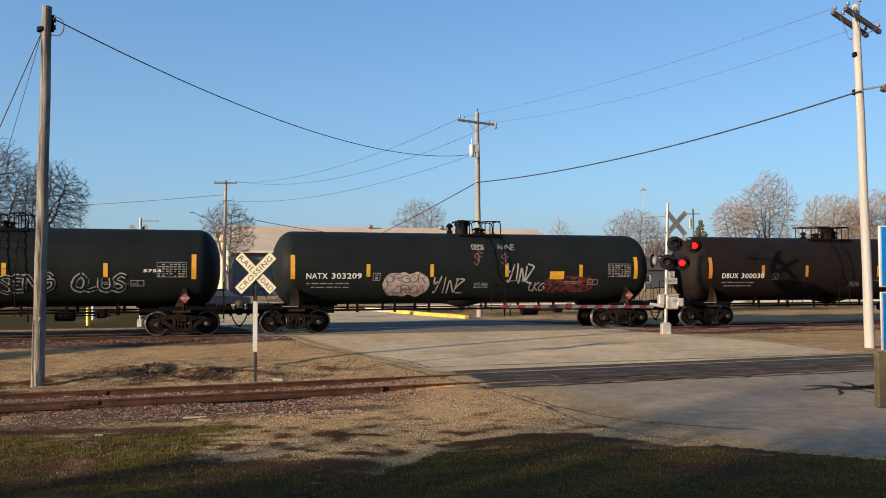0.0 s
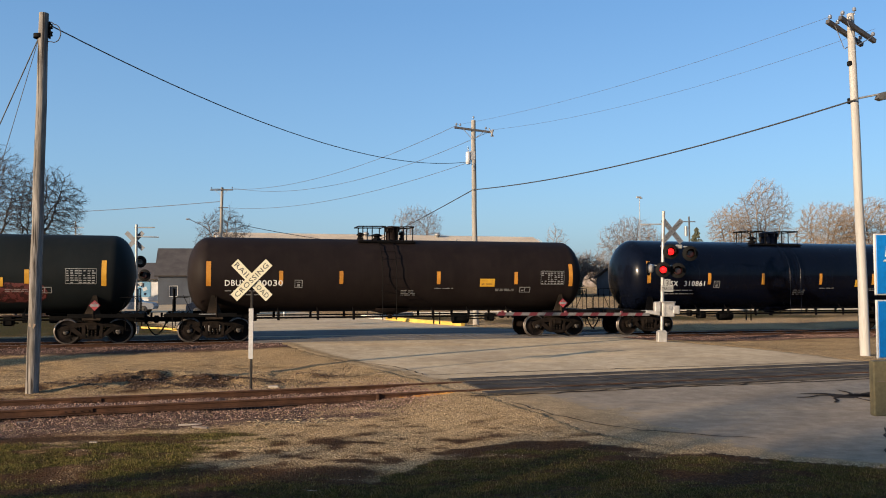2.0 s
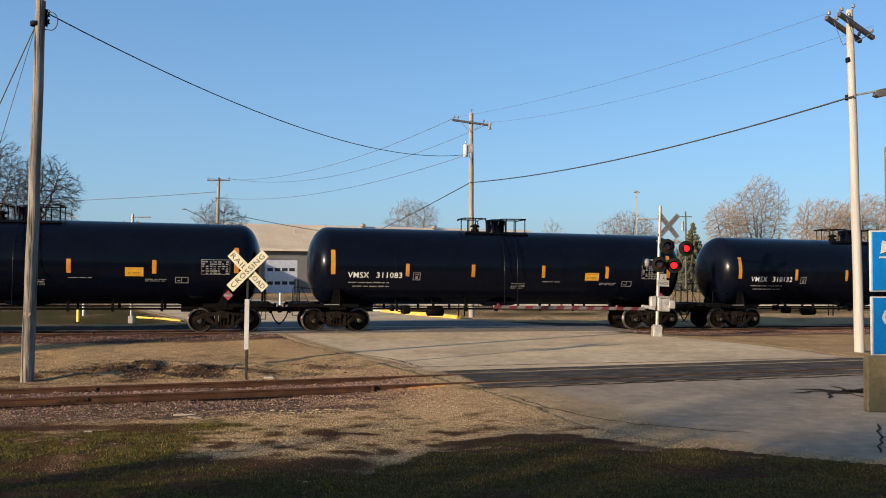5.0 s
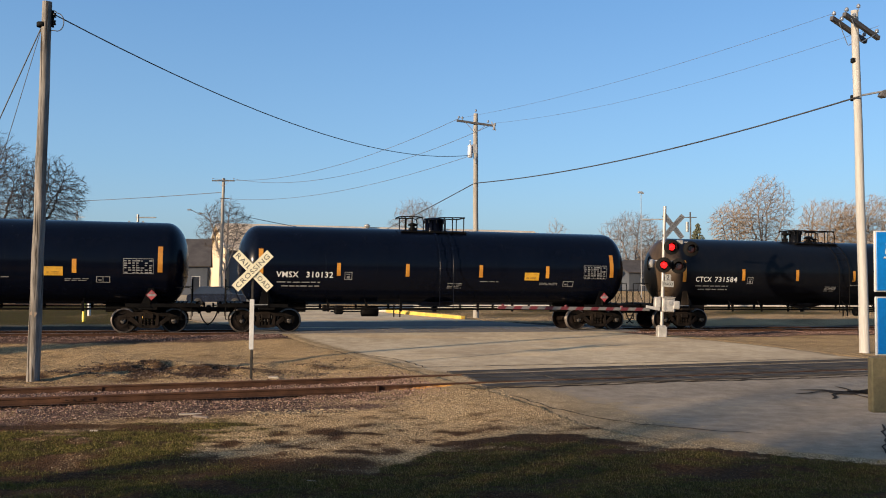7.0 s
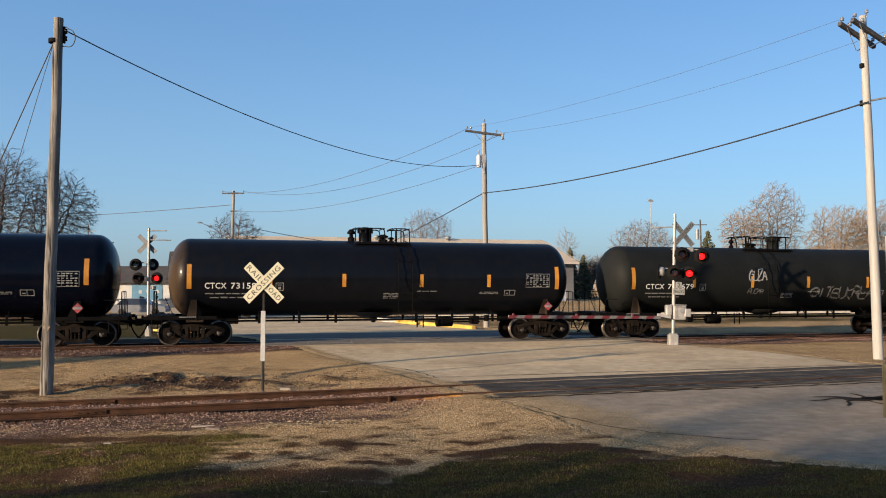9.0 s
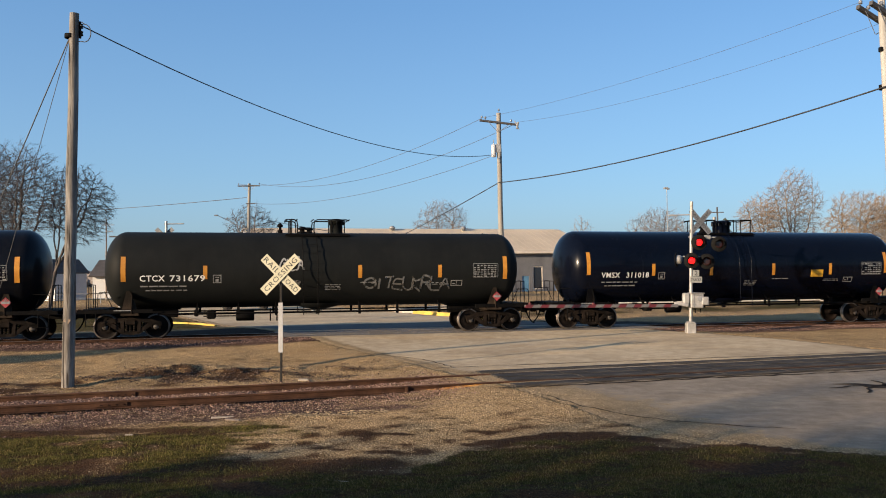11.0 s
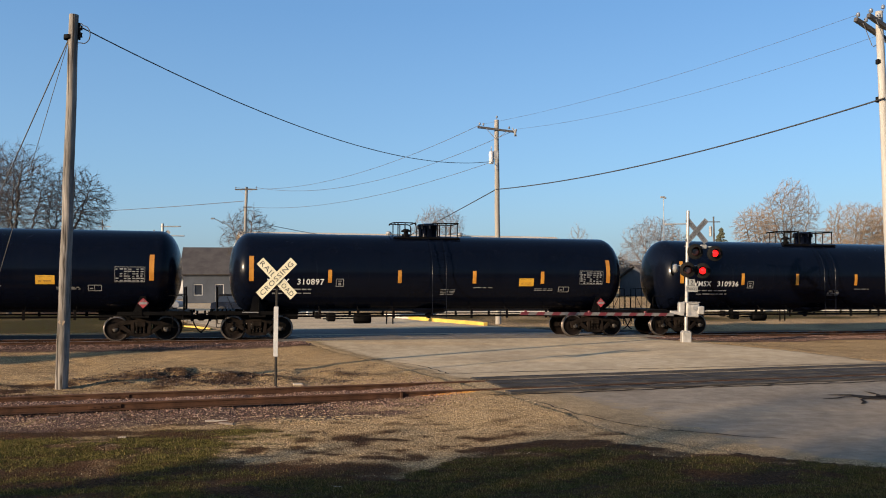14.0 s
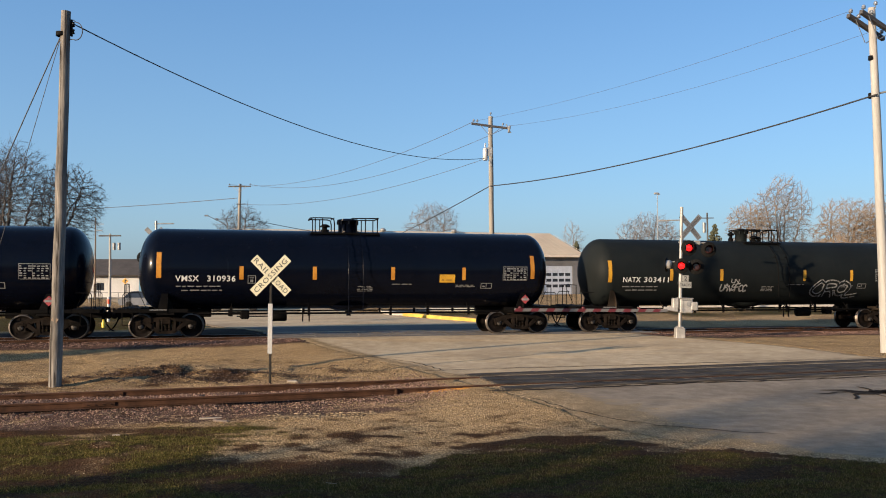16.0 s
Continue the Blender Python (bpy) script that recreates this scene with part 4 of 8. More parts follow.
def pebbles(rnd, n):
    x, y = rnd.uniform(-13, 6, n), 11 + 19 * rnd.uniform(0, 1, n) ** 1.4
    d = x - np.interp(y, LEFT_Y, LEFT_X)
    g, l, b_ = zone_masks(x, y)
    keep = (rnd.uniform(0, 1, n) < np.clip(1 - d / 1.6, 0, 1) ** 2) & (g < 0.45) & (rnd.uniform(0, 1, n) > l * 1.5) & (rnd.uniform(0, 1, n) < (0.55 + 0.45 * vnoise(x * 1.3, y * 2.0, 40)) * (1 - 0.8 * smooth(y, 20, 21.5)))
    return x[keep], y[keep], 0.004 + 0.010 * rnd.uniform(0, 1, keep.sum()) ** 3


GRIT = ([(1, 0, -0.1), (0, 1, -0.1), (-1, 0, -0.1), (0, -1, -0.1), (0.1, 0.1, 0.75)], [(0, 1, 4), (1, 2, 4), (2, 3, 4), (3, 0, 4)])
STONES = island_material("ballast_stone", [(0, (0.045, 0.024, 0.017)), (0.4, (0.14, 0.082, 0.058)), (0.8, (0.22, 0.14, 0.105)), (1, (0.30, 0.21, 0.165))])
scatter("ballast", 16000, on_ballast("main", 0.015, 0.036), ROCK, island_material("sooty_stone", [(0, (0.02, 0.011, 0.009)), (0.4, (0.085, 0.05, 0.038)), (0.8, (0.16, 0.10, 0.08)), (1, (0.26, 0.18, 0.15))]), "pinkish grey crushed stone along the main line", "ballast", 1)
scatter("ballast", 15000, on_ballast("side", 0.010, 0.028), ROCK, STONES, "pinkish grey crushed stone round the siding", "ballast", 2)
scatter("gravel", 260000, pebbles, GRIT, island_material("pebble", [(0, (0.22, 0.15, 0.08)), (0.6, (0.36, 0.265, 0.15)), (1, (0.47, 0.365, 0.225))]), "loose pale pebbles on trodden gravel", "gravel", 3)
scatter("grass", 80000, in_zone(0, -9, -2.6, 8.6, 15, 0.012, 0.036), BLADE, island_material("grass_green", [(0, (0.030, 0.028, 0.006)), (0.45, (0.078, 0.072, 0.011)), (0.75, (0.125, 0.105, 0.025)), (1, (0.20, 0.15, 0.06))]), "short patchy green winter grass", "grass", 4)
scatter("grass", 85000, in_zone(0, -2.6, 9, 8.6, 15, 0.012, 0.036), BLADE, island_material("grass_straw", [(0, (0.026, 0.022, 0.005)), (0.4, (0.056, 0.048, 0.009)), (0.65, (0.10, 0.078, 0.022)), (1, (0.18, 0.13, 0.058))]), "short olive and straw winter lawn", "grass", 7)
scatter("dead_leaves", 14000, in_zone(1, -9, 8, 8.6, 16, 0.01, 0.028), LEAF, island_material("dead_leaf", [(0, (0.026, 0.013, 0.008)), (0.7, (0.07, 0.038, 0.022)), (0.95, (0.115, 0.07, 0.038)), (1, (0.2, 0.14, 0.08))]), "dry brown leaf litter", "leaves", 5)
scatter("clods", 2600, in_zone(1, -10, -2.5, 20.6, 24.5, 0.008, 0.036), ROCK, island_material("clod", [(0, (0.025, 0.016, 0.012)), (0.8, (0.07, 0.048, 0.034)), (1, (0.13, 0.095, 0.066))]), "dark clods of dug earth", "earth", 6)


def near_rail_end(rnd, n):
    a, r = rnd.uniform(0, 6.28, n), rnd.uniform(0, 1, n) ** 0.7
    return -0.32 + 0.62 * r * np.cos(a), 18.72 + 0.26 * r * np.sin(a) + 0.12 * r * np.cos(a), rnd.uniform(0.006, 0.016, n)


scatter("stained_gravel", 1500, near_rail_end, GRIT, island_material("orange_grit", [(0, (0.20, 0.075, 0.012)), (0.6, (0.45, 0.20, 0.03)), (1, (0.6, 0.33, 0.08))]), "orange stained gravel beside a rail", "gravel", 9)
part("rail_brace", Geo().box((-1.62, -0.80, -0.075), (0.055, 0.06, 0.17), None, 0.008).box((-1.62, -0.86, -0.145), (0.09, 0.14, 0.03), None, 0.006), M["rail_steel"], side_track, "rusty upright brace against a rail")


def tyre_print(x0, y0, x1, y1, rows=4, step=0.085):
    """Rows of small pressed lugs, as a wide tyre leaves them in wet gravel."""
    d = Vector((x1 - x0, y1 - y0, 0))
    n = int(d.length / step)
    d.normalize()
    side, g, rnd = Vector((-d.y, d.x, 0)), Geo(), random.Random(12)
    for k in range(n):
        for r in range(rows):
            if rnd.random() < 0.3:
                continue
            c = Vector((x0, y0, 0)) + d * (k * step + (0.04 if r % 2 else 0)) + side * (r - rows / 2) * 0.15
            h = rnd.uniform(0.006, 0.014)
            g.box((c.x, c.y, float(ground_z(c.x, c.y)) + h / 3), (0.05, 0.11, h * 1.6), Matrix.Rotation(math.atan2(d.y, d.x) + rnd.uniform(-0.2, 0.2) + (0.35 if r % 2 else -0.35), 3, "Z"), 0.012)
    me = fix_normals(g.mesh("tyre_print", GRAVEL))
    tagged(new("tyre_print", me), "tyre tread print pressed into pale gravel", "tyre print", kind="stuff")


GRAVEL = surface("trodden_gravel", (0.16, 0.115, 0.065), (0.34, 0.255, 0.15), 0.95, 0, 3, 60, 0.4, 0.01, spec=0.05)
tyre_print(-3.5, 15.5, -1.5, 16.2)


def debris(at, size, turn, mat, label, tilt=4):
    g = Geo().box((0, 0, 0), size, None, min(size) * 0.3)
    z = float(ground_z(at[0], at[1])) + size[2] * 0.35
    return solo("wood_scrap", g, mat, label, "debris", pose(at[0], at[1], z, tilt, tilt * 0.5, turn))


PALE_WOOD = surface("pale_wood", (0.30, 0.25, 0.19), (0.42, 0.36, 0.28), 0.9, 0, 3, 40, 0.3, 0.005)
debris((-4.08, 20.75), (0.24, 0.12, 0.05), 12, PALE_WOOD, "pale broken wood block beside a sign post")
debris((-4.55, 15.45), (0.42, 0.05, 0.03), 20, PALE_WOOD, "pale dry stick on trodden gravel")
debris((-4.3, 15.2), (0.30, 0.06, 0.04), -15, M["tie_wood"], "dark splinter of an old tie")
debris((-1.6, 10.5), (0.24, 0.012, 0.01), -12, PALE_WOOD, "thin dry twig on the lawn")
debris((-5.6, 13.7), (0.12, 0.05, 0.02), 8, PALE_WOOD, "small pale wood chip on grass")


def build_curbs():
    for lab, mat, pts in (("yellow painted kerb", "curb_yellow", [(1.3, 45.6), (0.2, 48.2), (-1.6, 51.6), (-3.4, 55.4)]),
                          ("low yellow kerb", "curb_yellow", [(-12.9, 43.0), (-14.5, 45.2), (-16.6, 47.0)]),
                          ("grey concrete kerb", "curb_grey", [(-3.4, 55.5), (-5.4, 59.4), (-2, 62.5), (10, 64), (40, 68)])):
        g = Geo()
        for (x0, y0), (x1, y1) in zip(pts, pts[1:]):
            d = Vector((x1 - x0, y1 - y0, 0))
            n = max(1, round(d.length / 2.2))
            ang = math.atan2(d.y, d.x)
            for k in range(n):
                c = Vector((x0, y0, 0)) + d * (k + 0.5) / n
                g.box((c.x, c.y, float(ground_z(c.x, c.y, False)) + (0.06 if lab[0] != "l" else -0.06)), (d.length / n - 0.012, 0.28 if lab[0] != "l" else 0.13, 0.30), Matrix.Rotation(ang, 3, "Z"), 0.03)
        solo("kerb", g, M[mat], lab + " beside the road", "kerb", kind="structure")


build_curbs()


# ---- train ----
TANK_R, TANK_L, TANK_C = 1.55, 8.1, 2.60        # radius, half length, axis over the rail


def shell(style):
    """The older, dull cars have a slightly smaller and lower shell."""
    global TANK_R, TANK_C
    TANK_R, TANK_C = {"gloss": (1.55, 2.60), "grime": (1.50, 2.56)}.get(style, (1.46, 2.555))


PITCH, SPEED, FIRST = 18.1, 10.525, -5.82 + 7.2


def on_tank(x, z, lift=0.008):
    """A point of the tank's near side at x along, z over the rail."""
    dz = z - TANK_C
    return (x, -math.sqrt(max(0.01, (TANK_R + lift) ** 2 - dz * dz)), z)


def patch(x0, x1, z0, z1, lift=0.008, nx=1, nz=6):
    g, vs, fs = Geo(), [], []
    for j in range(nz + 1):
        for i in range(nx + 1):
            vs.append(on_tank(x0 + (x1 - x0) * i / nx, z0 + (z1 - z0) * j / nz, lift))
    for j in range(nz):
        for i in range(nx):
            a = j * (nx + 1) + i
            fs.append((a, a + 1, a + nx + 2, a + nx + 1))
    return g.add(vs, fs)


def words_on_tank(body, x, z, size, shear=0.0, bold=0.0, spacing=1.0, width=None, lift=0.010):
    vs, fs = text_geo(body, size, shear, bold, spacing)
    k = 1.0
    if width:
        w = max(v[0] for v in vs) - min(v[0] for v in vs)
        k = width / w
    g = Geo()
    return g.add([on_tank(x + v[0] * k, z + v[1], lift) for v in vs], fs)


def ribbon(g, pts, w, lift=0.009):
    vs = []
    for i, (x, z) in enumerate(pts):
        a, b = pts[max(i - 1, 0)], pts[min(i + 1, len(pts) - 1)]
        d = Vector((b[0] - a[0], b[1] - a[1]))
        d = d.normalized() if d.length else Vector((1, 0))
        for s in (-1, 1):
            vs.append(on_tank(x - d.y * w * s / 2, z + d.x * w * s / 2, lift))
    return g.add(vs, [(2 * i, 2 * i + 1, 2 * i + 3, 2 * i + 2) for i in range(len(pts) - 1)])


def wheelset_geo():
    g = Geo()
    r = 0.457
    for s in (-1, 1):
        y = s * 0.705
        for mi, prof in ((0, [(0.0, 0.0), (0.0, 0.15), (-0.01, 0.16), (0.02, 0.24), (0.035, 0.36), (0.01, 0.385), (0.0, 0.41)]),
                         (1, [(0.0, 0.41), (0.0, r - 0.015), (0.012, r), (0.105, r + 0.004), (0.118, r + 0.02)]),
                         (0, [(0.118, r + 0.02), (0.130, r + 0.026), (0.14, r + 0.01), (0.14, 0.385), (0.10, 0.36), (0.10, 0.2), (0.14, 0.13), (0.14, 0.0)])):
            g.mat = mi
            g.lathe((0, y + s * 0.075, 0), (0, -s, 0), prof, 32)
        g.mat = 0
        for k in range(3):
            a = 2.1 * k + 0.3
            g.box((0.3 * math.cos(a), y + s * 0.05, 0.3 * math.sin(a)), (0.07, 0.03, 0.05), Matrix.Rotation(-a, 3, "Y"), 0.008)
    g.cyl((0, -1.02, 0), (0, 1.02, 0), 0.085, seg=12)
    for s in (-1, 1):
        g.mat = 0
        g.lathe((0, s * 0.90, 0), (0, s, 0), [(0, 0.0), (0, 0.13), (0.13, 0.13), (0.15, 0.105)], 14)
        g.mat = 2
        g.lathe((0, s * 0.90, 0), (0, s, 0), [(0.15, 0.105), (0.17, 0.1), (0.175, 0.0)], 14)
        for k in range(3):
            a = 2.094 * k
            g.cyl((0.065 * math.cos(a), s * 1.07, 0.065 * math.sin(a)), (0.065 * math.cos(a), s * 1.095, 0.065 * math.sin(a)), 0.018, seg=6)
    return g


def side_frame_geo():
    """Cast truck side frame with two windows and pedestals over the axle ends."""
    g = Geo()
    pl = lambda u, v, w: (u, w, v)
    for s in (-1, 1):
        g.prism([(s * 0.0, 0.80), (s * 0.62, 0.77), (s * 1.02, 0.64), (s * 1.08, 0.60), (s * 1.08, 0.50), (s * 1.0, 0.47), (s * 0.60, 0.62), (s * 0.0, 0.66)], -0.09, 0.09, pl)
        g.prism([(s * 0.98, 0.50), (s * 0.76, 0.52), (s * 0.30, 0.19), (s * 0.0, 0.17), (s * 0.0, 0.29), (s * 0.26, 0.31), (s * 0.56, 0.57), (s * 0.70, 0.66)], -0.08, 0.08, pl)
        g.prism([(s * 0.22, 0.25), (s * 0.34, 0.27), (s * 0.36, 0.70), (s * 0.24, 0.72)], -0.10, 0.10, pl)
        g.prism([(s * 1.09, 0.62), (s * 1.03, 0.36), (s * 1.00, 0.36), (s * 1.01, 0.58)], -0.08, 0.08, pl)
        g.prism([(s * 0.70, 0.62), (s * 0.77, 0.36), (s * 0.74, 0.36), (s * 0.66, 0.58)], -0.08, 0.08, pl)
        g.box((s * 0.89, 0, 0.60), (0.24, 0.2, 0.06), None, 0.015)
        g.cyl((s * 0.12, -0.10, 0.73), (s * 0.12, 0.10, 0.73), 0.03, seg=8)
    return g


def spring_geo():
    g = Geo()
    for x in (-0.13, 0.0, 0.13):
        for y in (-0.05, 0.06):
            for k in range(5):
                g.lathe((x, y, 0.30 + 0.065 * k), (0, 0, 1), [(0, 0.045), (0.016, 0.062), (0.034, 0.062), (0.05, 0.045)], 8)
    return g


def bolster_geo():
    g = Geo()
    g.box((0, 0, 0.62), (0.36, 2.3, 0.18), None, 0.03)
    g.box((0, 0, 0.76), (0.5, 0.9, 0.12), None, 0.02)
    for s in (-1, 1):
        g.box((s * 0.42, 0, 0.42), (0.12, 1.5, 0.10), None, 0.02)
        for w in (-1, 1):
            g.box((s * 0.42, w * 0.7, 0.44), (0.09, 0.12, 0.30), None, 0.02)
    return g


def tank_geo(lead, trail):
    """The shell with its dished ends; lead and trail: how far each end lies beyond the usual place, along x."""
    d = 0.80
    prof = [(-TANK_L, 0.0)]
    prof += [(-TANK_L + d - d * math.cos(a), TANK_R * math.sin(a) ** 0.86) for a in [math.pi / 2 * k / 12 for k in range(1, 13)]]
    prof += [(-TANK_L + d + (2 * TANK_L - 2 * d) * k / 10, TANK_R) for k in range(1, 10)]
    prof += [(-a, r) for a, r in prof[:13]][::-1]
    prof = [(a + (lead if a < 0 else trail), r) for a, r in prof]
    return Geo().lathe((0, 0, TANK_C), (1, 0, 0), prof, 64)


def sump_geo():
    g = Geo()
    g.lathe((0, 0, TANK_C - TANK_R + 0.14), (0, 0, -1), [(0, 0.95), (0.12, 0.85), (0.2, 0.55), (0.24, 0.3), (0.25, 0.0)], 20)
    g.lathe((0, 0, TANK_C - TANK_R - 0.08), (0, 0, -1), [(0, 0.12), (0.08, 0.16), (0.10, 0.16), (0.10, 0.09), (0.22, 0.09), (0.22, 0.0)], 12)
    g.cyl((0, -0.5, TANK_C - TANK_R - 0.14), (0, 0.5, TANK_C - TANK_R - 0.14), 0.025, seg=6)
    return g


def ladder_geo(y):
    """Side ladder that follows the shell down from the top platform and ends in a stirrup."""
    g = Geo()
    s = 1 if y > 0 else -1
    zs = [TANK_C + TANK_R + 0.02, TANK_C + 1.45, TANK_C + 1.2, TANK_C + 0.8, TANK_C + 0.3, TANK_C - 0.4, TANK_C - 1.0, TANK_C - 1.75]

    def off(z):
        dz = min(abs(z - TANK_C), TANK_R) if z > TANK_C - 0.2 else 0.2
        return s * (math.sqrt(max(0, TANK_R ** 2 - dz * dz)) + 0.16)
    for x in (-0.28, 0.28):
        g.tube([(x, off(z), z) for z in zs], 0.016, 6)
    z = TANK_C - 1.7
    while z < TANK_C + 1.4:
        g.cyl((-0.28, off(z), z), (0.28, off(z), z), 0.007, seg=5)
        z += 0.33
    for z in (TANK_C + 0.7, TANK_C - 0.6):
        for x in (-0.28, 0.28):
            g.cyl((x, off(z), z), (x, off(z) - s * 0.22, z), 0.016, seg=5)
    return g


def top_rail_geo(x0, x1, kind):
    """Safety rail round the top platform: posts and a bent bar, open or looped."""
    g = Geo()
    z0, z1 = TANK_C + TANK_R - 0.03, TANK_C + TANK_R + 0.50
    for y in (-0.55, 0.55):
        f = 1 if x1 > x0 else -1
        xs = (x0 + 0.18 * f, (x0 + x1) / 2) if kind else (x0 + 0.18, (x0 + x1) / 2, x1 - 0.05)
        for x in xs:
            g.cyl((x, y, z0 - 0.1), (x, y, z1), 0.022, seg=6)
        if kind:
            g.tube([(x0, y, z1 - 0.04), (x0 + 0.10 * f, y, z1), (x1 - 0.15 * f, y, z1), (x1 - 0.03 * f, y, z1 - 0.05), (x1, y, z1 - 0.2), (x1, y, z0 - 0.1)], 0.024, 6)
        else:
            g.tube([(x0, y, z1), (x1, y, z1 + 0.02)], 0.024, 6)
    for x in (x0 + 0.02, x1 - 0.02):
        g.tube([(x, -0.55, z1), (x, 0, z1 + 0.01), (x, 0.55, z1)], 0.024, 6)
    return g


def manway_geo(r, h):
    z = TANK_C + TANK_R
    g = Geo().lathe((0, 0, z - 0.1), (0, 0, 1), [(0, r), (h - 0.03, r), (h - 0.03, r + 0.05), (h + 0.03, r + 0.05), (h + 0.05, r + 0.03), (h + 0.09, r * 0.5), (h + 0.10, 0.0)], 20)
    for k in range(8):
        a = k * math.pi / 4
        g.box(((r + 0.03) * math.cos(a), (r + 0.03) * math.sin(a), z + h - 0.19), (0.06, 0.05, 0.14), Matrix.Rotation(a, 3, "Z"), 0.01)
    return g


def valve_geo(h, r):
    z = TANK_C + TANK_R
    return Geo().lathe((0, 0, z - 0.08), (0, 0, 1), [(0, r), (h * 0.4, r), (h * 0.42, r * 0.6), (h * 0.65, r * 0.55), (h * 0.67, r * 1.15), (h * 0.8, r * 1.2), (h, r * 0.5), (h + 0.01, 0)], 12)


def platform_geo(L):
    """Open frame of the top platform, bent to the shell: two side bars joined by cross bars in one outline."""
    z, w, t = TANK_C + TANK_R - 0.13, 0.72, 0.05
    cuts = [-0.5, -0.17, 0.17, 0.5]
    xs = sorted(c * L + s * t / 2 for c in cuts for s in (-1, 1))
    ys = [-w - t, -w + t, w - t, w + t]
    g, vs, fs = Geo(), [], []
    for dz in (0.02, -0.02):
        vs += [(x, y, z + dz) for x in xs for y in ys]
    n, keep = len(xs) * 4, set()
    for i in range(len(xs) - 1):
        for j in range(3):
            if j != 1 or i % 2 == 0:
                keep.add((i, j))
    for i, j in sorted(keep):
        a = i * 4 + j
        fs += [(a, a + 4, a + 5, a + 1), (n + a, n + a + 1, n + a + 5, n + a + 4)]
        for di, dj, p, q in ((-1, 0, a + 1, a), (1, 0, a + 4, a + 5), (0, -1, a, a + 4), (0, 1, a + 5, a + 1)):
            if (i + di, j + dj) not in keep:
                fs.append((p, q, n + q, n + p))
    return g.add(vs, fs)


def saddle_geo(s):
    """Bolster saddle: gusset plates that carry the tank over the truck."""
    g = Geo()
    z0, z1 = 0.95, 1.78
    for y in (-1, 1):
        g.prism([(-0.32, z0), (0.32, z0), (0.14, z1), (0.02, z1)], y * 1.05 - 0.012, y * 1.05 + 0.012, lambda u, v, w: (u * s, w * (1.22 if v < 1.2 else 1.16), v))
        g.box((0, y * 1.2, 0.93), (0.62, 0.36, 0.10), None, 0.01)
        g.prism([(0.9, z0), (1.42, z0), (1.42, 1.25), (1.2, 1.75), (1.02, 1.5)], -0.012 + 0.05, 0.012 + 0.05, lambda u, v, w: (w, y * u, v))
    g.box((0, 0, 0.93), (0.55, 2.4, 0.16), None, 0.015)
    return g


def stub_sill_geo():
    """Draft sill that carries the coupler; drawn out from 0 towards +x."""
    g = Geo()
    g.box((0.9, 0, 0.90), (3.4, 0.34, 0.30), None, 0.015)
    g.box((2.55, 0, 0.90), (0.06, 0.55, 0.42), None, 0.012)
    g.box((0.2, 0, 1.10), (2.2, 0.5, 0.12), None, 0.01)
    return g


def end_platform_geo():
    g = Geo()
    for y in (-1.38, 1.38):
        g.box((1.3, y, 1.04), (2.6, 0.04, 0.14), None, 0.008)
    g.box((2.4, 0, 1.05), (0.05, 2.8, 0.12), None, 0.008)
    g.box((1.64, 0, 1.05), (0.05, 2.8, 0.10), None, 0.008)
    return g


def step_geo(y):
    return Geo().tube([(2.3, y, 1.0), (2.3, y, 0.52), (1.95, y, 0.52), (1.95, y, 1.0)], 0.02, 5)


def end_rail_geo():
    """Handrails on the end platform."""
    g = Geo()
    for y in (-1.3, 1.3):
        g.tube([(2.30, y, 1.1), (2.30, y, 1.62), (2.24, y, 1.70), (1.75, y, 1.70)], 0.016, 5)
    g.tube([(2.30, -0.75, 1.1), (2.30, -0.75, 2.0), (2.34, 0, 2.02), (2.30, 0.75, 2.0), (2.30, 0.75, 1.1)], 0.018, 6)
    for y in (-0.3, 0.3):
        g.cyl((2.3, y, 1.1), (2.3, y, 2.0), 0.014, seg=5)
    g.tube([(1.7, -0.9, 1.1), (2.0, -0.9, 1.75)], 0.014, 5)
    return g


def coupler_geo():
    g = Geo()
    g.box((2.72, 0, 0.85), (0.5, 0.16, 0.18), None, 0.03)
    g.box((2.93, 0.02, 0.85), (0.22, 0.30, 0.28), None, 0.06)
    g.tube([(2.5, -1.3, 0.98), (2.55, -0.5, 0.93), (2.75, -0.12, 1.0)], 0.016, 5)
    g.box((2.75, 0, 1.02), (0.08, 0.06, 0.16), None, 0.01)
    return g


def hose_geo():
    """Air hose that hangs in a loop below the coupler, half of it."""
    pts = [(2.58, -0.16, 0.75)] + [(2.6 + 0.35 * k / 8, -0.16, 0.72 - 0.46 * math.sin(math.pi / 2 * k / 8) ** 0.8) for k in range(9)]
    return Geo().tube(pts, 0.026, 7).box((2.58, -0.16, 0.77), (0.1, 0.1, 0.1), None, 0.02)


def under_geo():
    """Brake pipe and running rail under the shell with their hangers."""
    g = Geo()
    for y in (-1.25, 1.25):
        g.cyl((-6.0, y, 0.92), (6.0, y, 0.92), 0.03, seg=7)
        for x in (-4.6, -3.1, -1.7, 1.5, 3.0, 4.7):
            g.box((x, y + 0.03, 0.99), (0.10, 0.03, 0.36), None, 0.006)
            g.cyl((x, y, 0.95), (x, y * 0.72, 1.28), 0.02, seg=5)
    g.cyl((-6.4, -0.4, 0.86), (6.4, -0.4, 0.86), 0.024, seg=6)
    return g


def cylinder_geo(s):
    g = Geo().lathe((s * 2.5, -0.55, 0.78), (s, 0, 0), [(0, 0), (0, 0.17), (0.03, 0.2), (0.65, 0.2), (0.68, 0.17), (0.7, 0.0)], 14)
    return g.cyl((s * 3.2, -0.55, 0.78), (s * 4.4, -0.5, 0.78), 0.025, seg=6)


